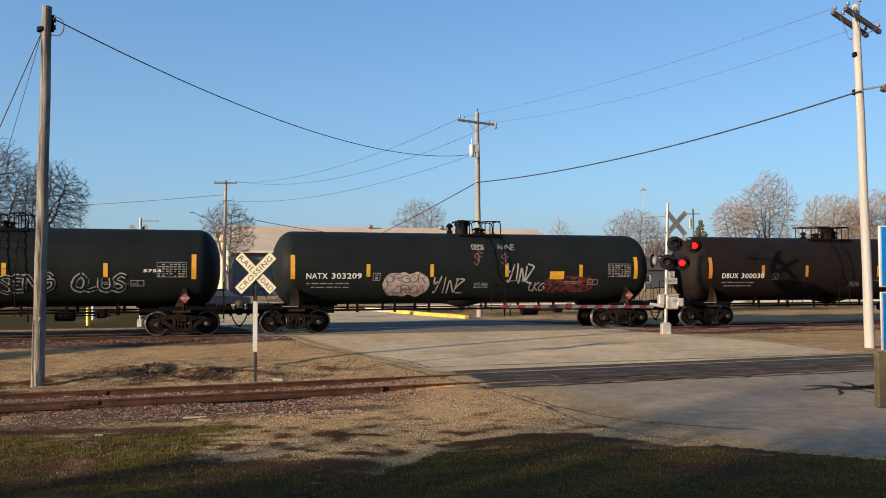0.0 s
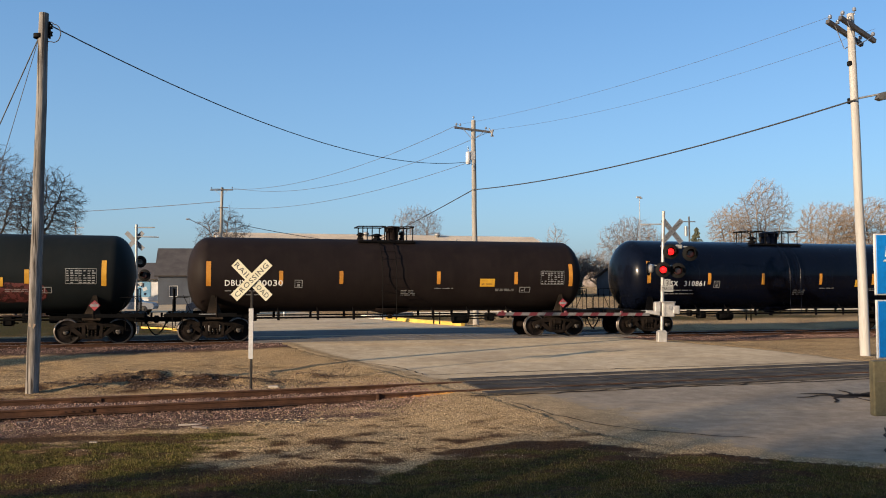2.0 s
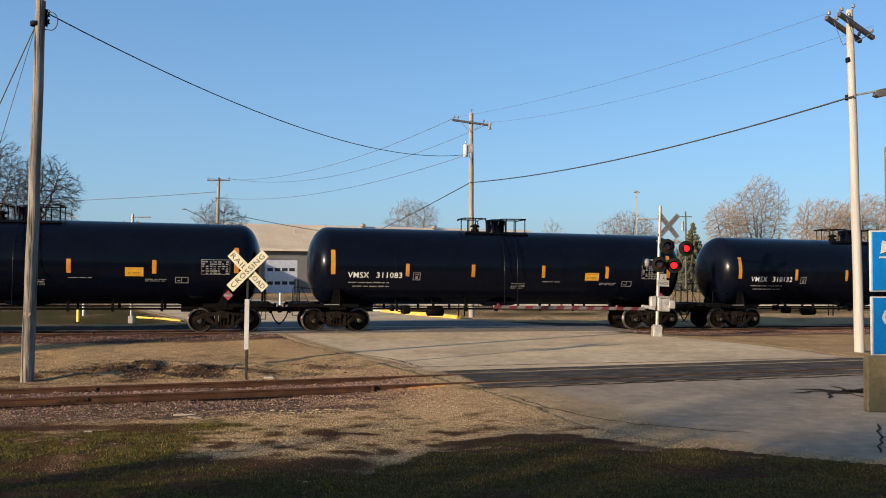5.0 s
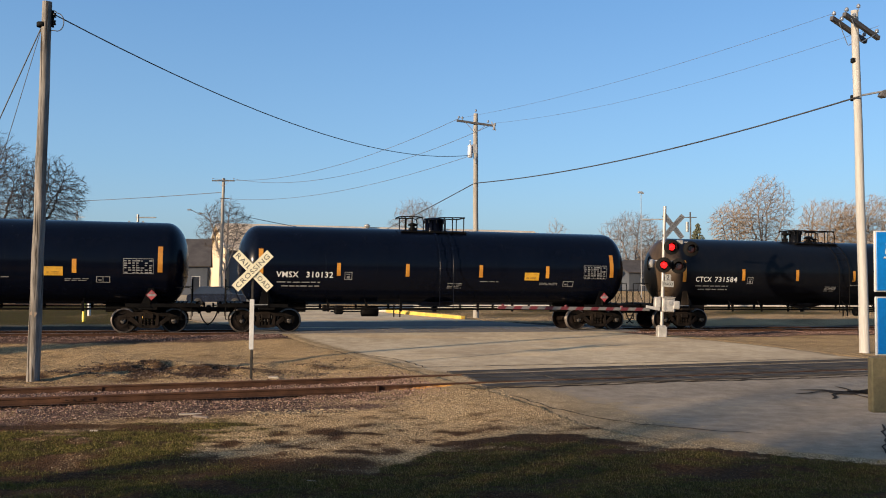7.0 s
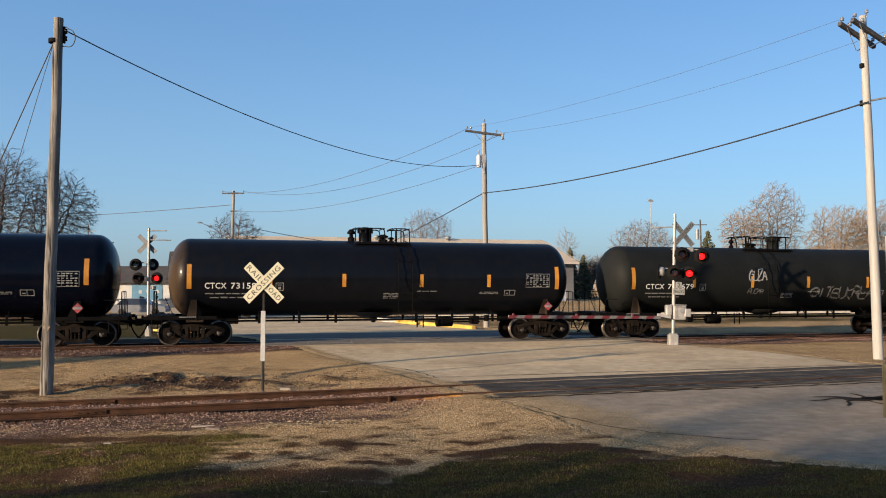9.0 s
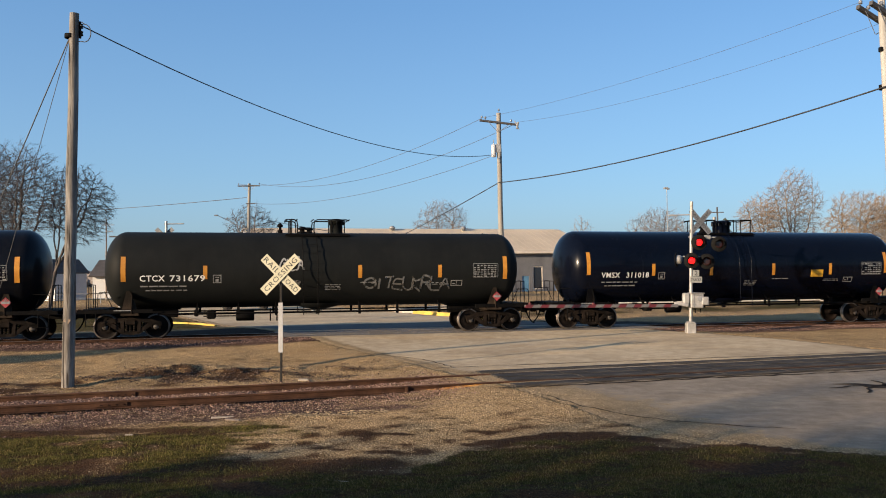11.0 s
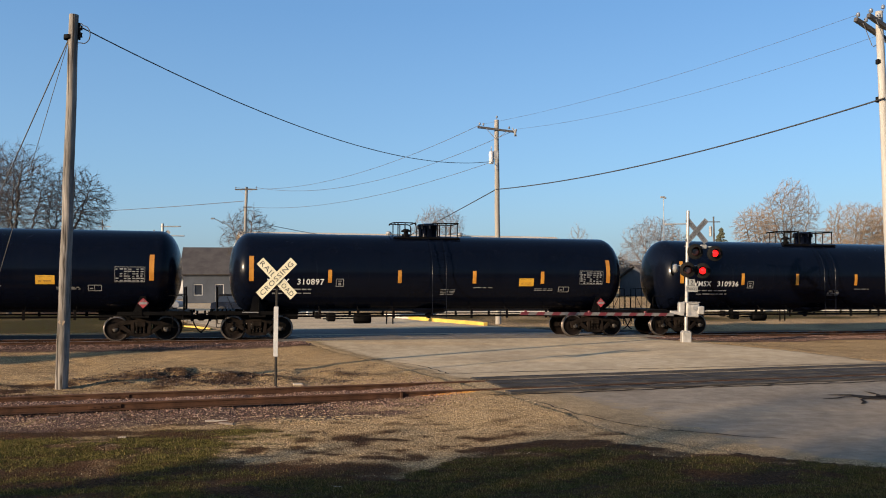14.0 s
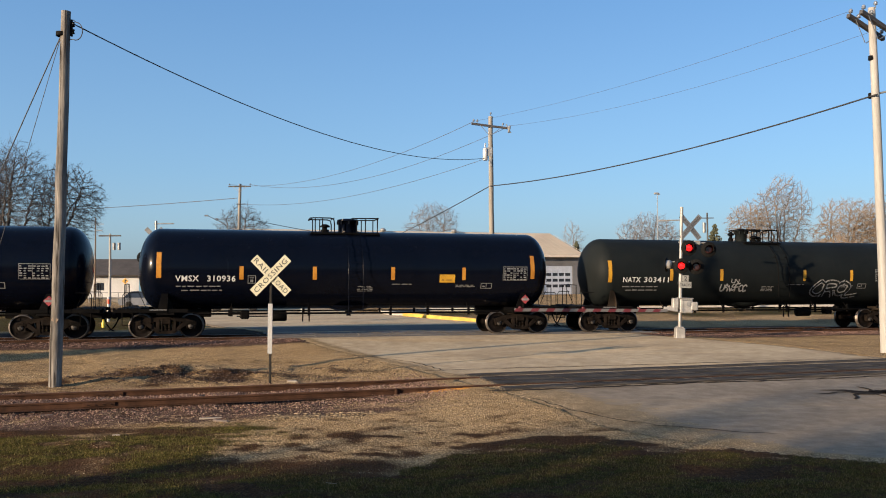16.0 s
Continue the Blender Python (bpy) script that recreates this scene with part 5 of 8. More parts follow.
def reservoir_geo(s):
    return Geo().box((s * 4.1, -0.6, 0.85), (0.34, 0.4, 0.34), None, 0.05).box((s * 4.4, -0.58, 0.9), (0.4, 0.2, 0.1), None, 0.02).box((s * 4.65, -0.55, 0.92), (0.16, 0.3, 0.26), None, 0.03)


SHIFT = {-1: -0.17, 0: -0.17, 1: -0.1, 2: 0.0, 3: 0.06, 4: 0.1, 5: 0.03, 6: 0.06, 7: 0.17, 8: 0.16, 9: 0.02, 10: -0.04}      # slack in the couplers
MARKS = {-1: (-7.2, -4.21, 0.97, 4.3), 0: (-7.12, -4.2, -1.63, 1.53, 4.81, 7.35), 1: (-7.19, -4.53, -2.23, 1.68, 4.97, 7.4), 5: (-7.17, -4.22, -1.41, 1.67, 4.47, 7.42),
         6: (-7.18, -4.3, -1.39, 1.5, 4.69, 7.4), 10: (-7.2, -4.34, -1.91, 2.29, 4.77, 7.4), "gloss": (-7.2, -4.25, -1.52, 1.53, 4.42, 7.33)}
STYLE = {  # colours of shell and frame, slant and boldness of the letters, top fittings
    "gloss": dict(tank="tank_black", frame="frame_black", shear=0.02, flip=1),
    "green": dict(tank="tank_green", frame="frame_brown", shear=0.0, flip=-1),
    "brown": dict(tank="tank_brown", frame="frame_brown", shear=0.0, flip=-1),
    "grime": dict(tank="tank_grime", frame="frame_brown", shear=0.0, flip=-1),
    "grey": dict(tank="tank_grey", frame="frame_brown", shear=0.0, flip=1),
}
ENDS = {"gloss": (0.08, 0.2), "green": (0.28, 0.22)}
TOPS = {  # rails (from, to, looped), manway, valves (at, height, radius), ladder
    "gloss": (((-1.6, -0.66, 1), (0.05, 1.12, 0)), -0.06, ((-0.98, 0.36, 0.17),), 0.05),
    "grey": (((-1.30, -0.84, 1), (1.18, -0.20, 1)), 0.73, ((-1.49, 0.46, 0.10), (-0.62, 0.32, 0.17), (-0.36, 0.30, 0.15)), -0.42),
    "brown": (((-1.42, -0.30, 0), (0.0, 0.87, 0)), 0.07, ((-1.25, 0.36, 0.13), (-0.57, 0.32, 0.2), (0.48, 0.44, 0.11)), -0.35),
    "grime": (((-0.85, 0.35, 1), (0.66, 1.38, 1)), -0.36, ((-0.93, 0.55, 0.14), (0.38, 0.36, 0.19), (0.72, 0.26, 0.12)), 1.0),
    "green": (((-0.25, 0.66, 1), (0.92, 1.57, 1)), 0.03, ((-0.50, 0.5, 0.12), (0.70, 0.34, 0.16), (0.92, 0.3, 0.14)), 1.1)}
WHEELS = []


def small_print(g, x0, x1, z, rows, rnd, h=0.045, gap=0.075):
    """Rows of short bars, as far lettering reads."""
    for j in range(rows):
        x = x0
        while x < x1 - 0.05:
            w = rnd.uniform(0.1, 0.34)
            xe = min(x + w, x1)
            g0 = patch(x, xe, z - gap * j, z - gap * j + h * rnd.uniform(0.75, 1), 0.009, 1, 1)
            g.add(g0.v, g0.f)
            x = xe + rnd.uniform(0.03, 0.07)
    return g


def tank_car(k, style, number, label, panel=True, text_w=2.14, text_z=2.13):
    st = STYLE[style]
    shell(style)
    car = thing("tank_car", label, "tank car", group="tank cars of one train")
    tk = lambda key, make, mat: shared((key[0] if isinstance(key, tuple) else key, key, mat, TANK_R), make, [M["wheel_iron"], M["tread_steel"], M["cap_iron"]] if key == "wheelset" else M[mat])
    fl = st["flip"]
    tank = part("tank", tk("tank", lambda: tank_geo(*ENDS.get(style, (0.12, 0.14))), st["tank"]), None, car)
    part("sump", tk("sump", sump_geo, st["tank"]), None, tank)
    rnd = random.Random(100 + k)
    for i, x in enumerate(MARKS.get(k, MARKS["gloss"]) + ((7.36,) if k == -1 else ())):
        end = abs(x) > 6
        z0, z1 = ((2.25, 3.20) if style == "gloss" else (2.12, 3.04)) if end else (2.2, 2.70)
        part("reflective_marker", tk(("reflective_marker", x, style == "gloss"), lambda: patch(x - (0.085 if end else 0.075), x + (0.085 if end else 0.075), z0, z1, 0.008), "marker_gold" if style == "green" else "marker"), None, tank, "orange reflective strip")
    mark, digits = number.split()
    if k >= 0:
        f0, f1 = (0.39, 0.52) if style == "gloss" else (0.38, 0.455)
        part("reporting_mark", words_on_tank(mark, -6.62, text_z, 0.31, st["shear"], 0.004, 1.08, text_w * f0), M["decal_white"], tank, "white stencilled reporting mark")
        part("car_number", words_on_tank(digits, -6.62 + text_w * f1, text_z, 0.31, st["shear"], 0.004, 1.08, text_w * (1 - f1)), M["decal_white"], tank, "white stencilled car number")
    else:
        part("car_number", words_on_tank(digits, 5.59, 2.38, 0.14, 0, 0.004, 1.12, 0.62), M["decal_white"], tank, "small white stencilled number")
    for x_, z_ in ((-6.6, text_z - 0.21), (-6.42, text_z - 0.36)):
        part("small_lettering", small_print(Geo(), x_, -4.95, z_, 1, rnd, 0.05), M["decal_dim"], tank, "row of small faded lettering")
    g = Geo()
    for a, b, c, d in ((-4.02, -3.72, 2.33, 2.355), (-4.02, -3.72, 2.05, 2.075), (-4.02, -3.995, 2.05, 2.355), (-3.745, -3.72, 2.05, 2.355), (-3.93, -3.82, 2.1, 2.2), (-3.95, -3.8, 2.25, 2.28)):
        q = patch(a, b, c, d, 0.009, 1, 2)
        g.add(q.v, q.f)
    part("square_stencil", g, M["decal_dim"], tank, "white square stencil")
    # data panel near the far end, with rows of bars
    g = Geo()
    for j in range(6):
        for i in range(7):
            if rnd.random() < 0.88:
                w_ = rnd.uniform(0.06, 0.125)
                q = patch(6.09 + i * 0.143, 6.09 + i * 0.143 + w_, 2.215 + j * 0.085, 2.215 + j * 0.085 + rnd.uniform(0.03, 0.05), 0.009, 1, 1)
                g.add(q.v, q.f)
    for x_ in (6.06, 6.51, 7.09):
        q = patch(x_, x_ + 0.012, 2.21, 2.73, 0.009, 1, 2)
        g.add(q.v, q.f)
    for z in (2.19, 2.73):
        q = patch(6.06, 7.1, z, z + 0.018, 0.009, 1, 1)
        g.add(q.v, q.f)
    part("data_panel", g, M["decal_dim"], tank, "grid of small white inspection stencils")
    g = Geo()
    for a, b, c, d in ((5.15, 5.62, 1.86, 1.885), (5.15, 5.62, 2.06, 2.085), (5.15, 5.175, 1.86, 2.085), (5.37, 5.39, 1.86, 2.085), (5.595, 5.62, 1.86, 2.085), (5.22, 5.33, 1.93, 1.97)):
        q = patch(a, b, c, d, 0.009, 1, 2)
        g.add(q.v, q.f)
    part("box_stencil", g, M["decal_dim"], tank, "white outlined box stencil")
    if panel:
        yp = part("warning_placard", tk("warning_placard", lambda: patch(3.42, 4.05, 2.10, 2.42, 0.009), "decal_yellow"), None, tank, "yellow warning panel")
        part("placard_print", tk("placard_print", lambda: small_print(Geo(), 3.5, 3.98, 2.31, 2, random.Random(5), 0.06, 0.13), "decal_black"), None, yp)
    part("small_lettering", small_print(Geo(), 1.5, 2.3, 2.02, 1, rnd, 0.03), M["decal_dim"], tank)
    part("small_lettering", small_print(Geo(), 4.1, 4.9, 1.98, 2, rnd, 0.03, 0.06), M["decal_dim"], tank)
    part("small_lettering", small_print(Geo(), 0.15, 0.75, 1.93, 4, rnd, 0.03, 0.06), M["decal_dim"], tank)
    pl = part("hazard_placard", Geo().prism([(0, -0.19), (0.19, 0), (0, 0.19), (-0.19, 0)], -1.44, -1.425, lambda u, v, w: (7.05 + u, w, 1.42 + v)), M["placard_red"], car, "red diamond hazard placard with a white band")
    part("placard_print", Geo().prism([(-0.14, -0.045), (0.14, -0.045), (0.14, 0.045), (-0.14, 0.045)], -1.45, -1.442, lambda u, v, w: (7.05 + u, w, 1.42 + v)), M["decal_dim"], pl)
    part("placard_print", Geo().prism([(0.05, 0.07), (0, 0.13), (-0.05, 0.07)], -1.45, -1.442, lambda u, v, w: (7.05 + u, w, 1.42 + v)), M["decal_dim"], pl)
    for s in (-1, 1):
        part("saddle", tk(("saddle", s), lambda: saddle_geo(s), st["frame"]), None, car, "", pose(s * 6.95, 0, 0))
        turn = pose(s * 6.15, 0, 0, 0, 0, 0 if s > 0 else 180)
        part("draft_sill", tk("draft_sill", stub_sill_geo, "frame_black"), None, car, "", turn)
        ep = part("end_platform", tk("end_platform", end_platform_geo, "frame_black"), None, car, "", turn)
        part("handrail", tk(("handrail", s), lambda: end_rail_geo(), "frame_black"), None, ep)
        for i in range(5):
            part("slat", tk("slat", lambda: Geo().box((0, 0, 1.115), (0.11, 2.7, 0.035), None, 0.006), "frame_black"), None, ep, "", pose(1.72 + 0.155 * i, 0, 0))
        for y in (-1.38, 1.38):
            part("sill_step", tk(("sill_step", y), lambda: step_geo(y), "frame_black"), None, ep)
        part("white_stencil", tk("white_stencil", lambda: Geo().box((1.05, -1.404 * s, 1.075), (0.62, 0.004, 0.03)), "decal_dim"), None, ep)
        cp = part("coupler", tk("coupler", coupler_geo, "truck_iron"), None, car, "", turn)
        part("air_hose", tk("air_hose", hose_geo, "frame_black"), None, cp)
        tr = new("truck")
        tr.parent, tr.matrix_basis = car, pose(s * 6.95, 0, 0)
        part("bolster", tk("bolster", bolster_geo, "truck_iron"), None, tr)
        for y in (-1, 1):
            part("side_frame", tk("side_frame", side_frame_geo, "truck_iron"), None, tr, "", pose(0, y * 1.0, 0))
            part("spring_nest", tk("spring_nest", spring_geo, "truck_iron"), None, tr, "", pose(0, y * 1.0, 0))
        for x in (-0.89, 0.89):
            w = part("wheelset", tk("wheelset", wheelset_geo, "wheel_iron"), None, tr, "rusty steel wheels on an axle", pose(x, 0, 0.457))
            WHEELS.append((w, x, k * 37 + s * 11 + x * 50))
    rails, man, valves, lad = TOPS[style]
    for y in (-1, 1):
        part("ladder", tk(("ladder", y), lambda: ladder_geo(y), "tank_black" if style == "gloss" else "frame_black"), None, car, "", pose(lad, 0, 0))
    lo, hi = min(min(r[:2]) for r in rails), max(max(r[:2]) for r in rails)
    tp = part("top_platform", tk(("top_platform", style), lambda: platform_geo(hi - lo), "frame_black"), None, car, "", pose((lo + hi) / 2, 0, 0))
    for y in (-0.66, -0.57, 0.57, 0.66):
        part("walkway_board", tk(("walkway_board", style), lambda: Geo().box((0, 0, TANK_C + TANK_R - 0.09), (hi - lo, 0.07, 0.03)), "frame_black"), None, tp, "", pose(0, y, 0))
    for a, b, loop in rails:
        part("safety_rail", tk(("safety_rail", a, b), lambda: top_rail_geo(a, b, loop), "frame_black"), None, tp, "", pose(-(lo + hi) / 2, 0, 0))
    part("manway", tk(("manway", style), lambda: manway_geo(0.38, 0.53) if style == "gloss" else manway_geo(0.26, 0.58), st["tank"]), None, car, "domed manway cover", pose(man, 0, 0))
    for x, h, r in valves:
        part("valve", tk(("valve", h, r), lambda: valve_geo(h, r), "frame_black"), None, car, "", pose(x, 0, 0))
    part("brake_pipe", tk("brake_pipe", under_geo, "frame_black"), None, car)
    part("brake_cylinder", tk(("brake_cylinder", fl), lambda: cylinder_geo(-fl), "frame_black"), None, car)
    part("air_reservoir", tk(("air_reservoir", fl), lambda: reservoir_geo(-fl), "frame_black"), None, car)
    for x in (1.65, 1.9):
        part("brake_lever", tk("brake_lever", lambda: Geo().box((0, -0.8, 0.82), (0.05, 0.05, 0.5), None, 0.01), "frame_black"), None, car, "", pose(-fl * x, 0, 0))
    return car


def tag(car, name, geo, mat, label):
    tank = next(c for c in car.children if c.name.startswith("tank"))
    return part(name, geo, M[mat], tank, label)


def blob(x0, x1, z, h, seed, n=40, lift=0.0075):
    """A filled sprayed patch with a lumpy outline."""
    rnd = random.Random(seed)
    vs, fs, m = [], [], 7
    ph = [rnd.uniform(0, 6.28) for _ in range(3)]
    for j in range(m):
        q = j / (m - 1)
        for i in range(n):
            u = i / (n - 1)
            edge = (1 - (2 * u - 1) ** 8) * (0.85 + 0.12 * abs(math.sin(9 * u + ph[0])) + 0.06 * math.sin(23 * u + ph[1]))
            vs.append(on_tank(x0 + (x1 - x0) * u, z + (q - 0.5) * h * edge, lift))
    for j in range(m - 1):
        for i in range(n - 1):
            a = j * n + i
            fs.append((a, a + 1, a + n + 1, a + n))
    return Geo().add(vs, fs)


GLOSS = "glossy black tank car with white stencils and orange markers"
CARS = [
    (-1, tank_car(-1, "green", "SB 5754", "dull dark green tank car with white sprayed scrawls", False)),
    (0, tank_car(0, "green", "NATX  303209", "dull dark green tank car covered in sprayed scrawls")),
    (1, tank_car(1, "brown", "DBUX  300030", "dull dark brown tank car with white stencils")),
    (2, tank_car(2, "gloss", "VMSX  310861", GLOSS)),
    (3, tank_car(3, "gloss", "VMSX  311083", GLOSS)),
    (4, tank_car(4, "gloss", "VMSX  310132", GLOSS)),
    (5, tank_car(5, "grime", "CTCX  731584", "black tank car with rusty dust on its end", False, 2.06)),
    (6, tank_car(6, "grey", "CTCX  731679", "dull grey-black tank car with grey sprayed scrawls", False, 2.3)),
    (7, tank_car(7, "gloss", "VMSX  311018", GLOSS)),
    (8, tank_car(8, "gloss", "VMSX  310897", GLOSS)),
    (9, tank_car(9, "gloss", "VMSX  310936", GLOSS)),
    (10, tank_car(10, "green", "NATX  303411", "dull dark grey-green tank car with small sprayed scrawls", False)),
]
by = dict(CARS)
# letter strokes on a grid of ten by ten: x and height of each turn
STROKES = {"S": "98 59 17 36 74 92 50 02", "F": "00 09 99|05 75", "Y": "09 25 56|99 50 21", "I": "59 50", "N": "00 09 80 99", "Z": "09 99 45 00 90", "E": "99 29 05 75|05 00 90", "R": "00 09 79 96 55 05|45 90",
           "O": "59 16 02 40 82 96 59", "L": "09 00 90", "G": "97 59 06 03 40 92 95 55", "U": "09 02 50 92 99", "K": "00 09|99 05 90", "A": "00 49 90|24 74", "C": "97 59 06 03 40 92", "T": "09 99|59 50"}


def handwriting(word, x0, x1, z, h, w, seed, slant=0.12, lift=0.009):
    """Sprayed letters drawn in rounded strokes."""
    rnd, g = random.Random(seed), Geo()
    step = (x1 - x0) / len(word)
    for k, ch in enumerate(word):
        kx, kh, dz, tw = step * rnd.uniform(0.85, 1.08), h * rnd.uniform(0.8, 1.1), rnd.uniform(-0.1, 0.1) * h, rnd.uniform(-0.15, 0.15)
        for q, line in enumerate(STROKES[ch].split("|")):
            P = [Vector((int(p[0]) / 9 + rnd.uniform(-0.06, 0.06), int(p[1]) / 9 - 0.5 + rnd.uniform(-0.04, 0.04))) for p in line.split()]
            P = [P[0] * 2 - P[1]] + P + [P[-1] * 2 - P[-2]]
            pts = []
            for a, b, c, d in zip(P, P[1:], P[2:], P[3:]):
                for n in range(6):
                    t = n / 6
                    pts.append(0.5 * ((2 * b) + (c - a) * t + (2 * a - 5 * b + 4 * c - d) * t * t + (3 * b - 3 * c + d - a) * t ** 3))
            pts.append(P[-2])
            ribbon(g, [(x0 + step * k + kx * p.x + (slant + tw * 0.3) * kh * p.y, z + dz + kh * p.y + tw * kh * (p.x - 0.5)) for p in pts], w * rnd.uniform(0.85, 1.15), lift + 0.0008 * (k * 2 + q))
    return g


def hollow(car, word, x0, x1, z, h, w, seed, core):
    """Fat outlined letters: a pale outline with the dark shell's colour inside."""
    tag(car, "scrawl", handwriting(word, x0, x1, z, h, w, seed), "spray_white", "white outlined sprayed letters")
    tag(car, "scrawl_fill", handwriting(word, x0, x1, z, h, w * 0.45, seed, lift=0.022), core, "dark fill of sprayed letters")


shell("green")
hollow(by[-1], "OLUS", 3.25, 4.95, 1.98, 0.52, 0.17, 1, "tank_green")
hollow(by[-1], "SENG", 0.75, 2.55, 1.98, 0.55, 0.15, 2, "tank_green")
tag(by[-1], "sprayed_line", patch(4.9, 5.45, 1.93, 1.96, 0.009, 4, 1), "spray_grey", "thin grey sprayed line")
tag(by[0], "sprayed_patch", blob(-3.62, -1.70, 1.90, 0.98, 3), "spray_pink", "pale pink sprayed patch")
tag(by[0], "scrawl", handwriting("ORGOR", -3.5, -1.85, 2.12, 0.34, 0.028, 4, 0.05), "spray_red", "red sprayed outline of letters")
tag(by[0], "scrawl", handwriting("COROA", -3.5, -1.85, 1.70, 0.34, 0.028, 14, 0.05), "spray_red", "red sprayed outline of letters")
tag(by[0], "scrawl", handwriting("YINZ", -1.57, -0.3, 1.86, 0.6, 0.055, 5), "spray_white", "white sprayed scrawl")
tag(by[0], "scrawl", handwriting("GSOS", 0.10, 0.62, 3.42, 0.2, 0.035, 6), "spray_white", "white sprayed scrawl")
tag(by[0], "scrawl", handwriting("NINE", 1.25, 1.95, 3.42, 0.2, 0.035, 7), "spray_white", "white sprayed scrawl")
tag(by[0], "scrawl", handwriting("SF", 0.14, 0.55, 2.95, 0.42, 0.05, 8, 0.0), "spray_rose", "dull red sprayed letters")
tag(by[0], "scrawl", handwriting("SF", 1.30, 1.68, 2.95, 0.42, 0.05, 9, 0.0), "spray_rose", "dull red sprayed letters")
tag(by[0], "scrawl", handwriting("YINZ", 1.52, 2.7, 2.34, 0.78, 0.065, 10), "spray_white", "white sprayed scrawl")
tag(by[0], "scrawl", handwriting("UKG", 2.58, 3.22, 1.76, 0.34, 0.045, 11), "spray_white", "white sprayed scrawl")
tag(by[0], "sprayed_patch", blob(3.13, 5.5, 1.88, 0.74, 12), "spray_red", "dark red sprayed patch")
tag(by[6], "scrawl", handwriting("GUZA", -1.55, -0.65, 2.72, 0.46, 0.055, 13), "spray_white", "white sprayed scrawl")
tag(by[6], "scrawl", handwriting("FUZAR", -1.57, -0.8, 2.02, 0.2, 0.04, 14), "spray_grey", "faded grey sprayed scrawl")
tag(by[6], "scrawl", handwriting("GITEUKRLA", 1.69, 5.1, 1.98, 0.48, 0.07, 15), "spray_grey", "faded grey sprayed scrawl")
tag(by[10], "scrawl", handwriting("UANEFCC", -1.89, -0.6, 1.9, 0.3, 0.055, 16), "spray_white", "white sprayed scrawl")
tag(by[10], "scrawl", handwriting("UN", -1.4, -1.05, 2.2, 0.16, 0.035, 18), "spray_white", "white sprayed scrawl")
hollow(by[10], "OROL", 2.83, 5.3, 1.83, 0.6, 0.2, 17, "tank_green")


# ---- poles, signs and signals ----
LAMPS = []


def blink(at, lit_first):
    """Swings of a lamp's added shutter: shut, then open, every 0.65 s."""
    rows, t, lit = [], 0.185, lit_first
    shut, wide = at @ pose(0, 0, 0, 0, 0, 0), at @ pose(0, 0, 0, 0, 0, -86)
    rows.append((0.0, wide if lit else shut))
    while t < 16:
        step = math.floor(t * FPS) / FPS
        rows.append((step, wide if lit else shut))
        lit = not lit
        rows.append((step + 1 / FPS, wide if lit else shut))
        t += 0.65
    rows.append((16.0, wide if lit else shut))
    return rows


def wood_pole(base, top, r0, r1, mat, label):
    p = thing("utility_pole", label, "utility pole", Matrix.Translation(base))
    d = Vector(top) - Vector(base)
    n = 9
    rnd = random.Random(int(abs(base[0]) * 10))
    g = Geo()
    pts = [d * (k / n) - d.normalized() * (0.5 if k == 0 else 0) + Vector((rnd.uniform(-1, 1), rnd.uniform(-1, 1), 0)) * 0.012 for k in range(n + 1)]
    g.tube(pts, r0, 14, r1)
    part("shaft", g, M[mat], p)
    return p, d


def insulator_geo():
    return Geo().lathe((0, 0, 0), (0, 0, 1), [(-0.12, 0.012), (0, 0.012), (0, 0.03), (0.02, 0.07), (0.04, 0.06), (0.05, 0.035), (0.07, 0.065), (0.1, 0.055), (0.13, 0.03), (0.15, 0.0)], 12)


def crossarm(pole, at, ang, length, mat="arm_wood", drop=0.55, pins=(), thick=0.11):
    a = part("crossarm", Geo().box((0, 0, 0), (length, thick, thick * 1.1), None, 0.012), M[mat], pole, "weathered timber crossarm", Matrix.Translation(at) @ ang)
    for s in (-1, 1):
        part("brace", Geo().box((s * 0.33, -0.07, -drop / 2 - 0.02), (0.03, 0.008, math.hypot(drop, 0.62)), Matrix.Rotation(s * math.atan2(0.62, drop), 3, "Y")), M["galv"], a)
    for x in pins:
        part("insulator", shared("insulator", insulator_geo, M["insulator"]), None, a, "glazed white insulator", pose(x, 0, 0.14))
    return a


def sag(a, b, drop, n=28):
    a, b = Vector(a), Vector(b)
    return [a + (b - a) * (k / n) - Vector((0, 0, 4 * drop * (k / n) * (1 - k / n))) for k in range(n + 1)]


def wire(name, pts, r, mat, label):
    return solo(name, Geo().tube(pts, r, 5), M[mat], label, "cable")


# weathered pole with guy wires
poleL, dL = wood_pole((-9.73, 20.2, 0.0), (-9.45, 20.0, 9.11), 0.152, 0.108, "pole_wood", "weathered brown wooden pole with a single service wire")
g = Geo()
for z in (8.62, 8.80):
    g.lathe((0.16 + dL.x * 0.95, -0.16, z), (0, 0, 1), [(-0.06, 0.02), (-0.05, 0.05), (0, 0.03), (0.05, 0.05), (0.06, 0.02)], 10)
g.box((dL.x * 0.95 + 0.13, -0.16, 8.71), (0.05, 0.05, 0.42), None, 0.01)
part("spool_rack", g, M["lamp_black"], poleL, "black spool insulator rack")
part("loop_wire", Geo().tube([(0.45, -0.2, 8.9)] + [(0.52 + 0.16 * math.sin(a), -0.2, 8.62 + 0.22 * math.cos(a)) for a in [0.35 * k for k in range(11)]] + [(0.36, -0.2, 8.42)], 0.012, 5), M["cable"], poleL)
part("notch", Geo().box((0.06, -0.155, 1.62), (0.16, 0.03, 0.12), Matrix.Rotation(0.5, 3, "Y"), 0.01), M["pole_dark"], poleL, "dark gouge in the wood")
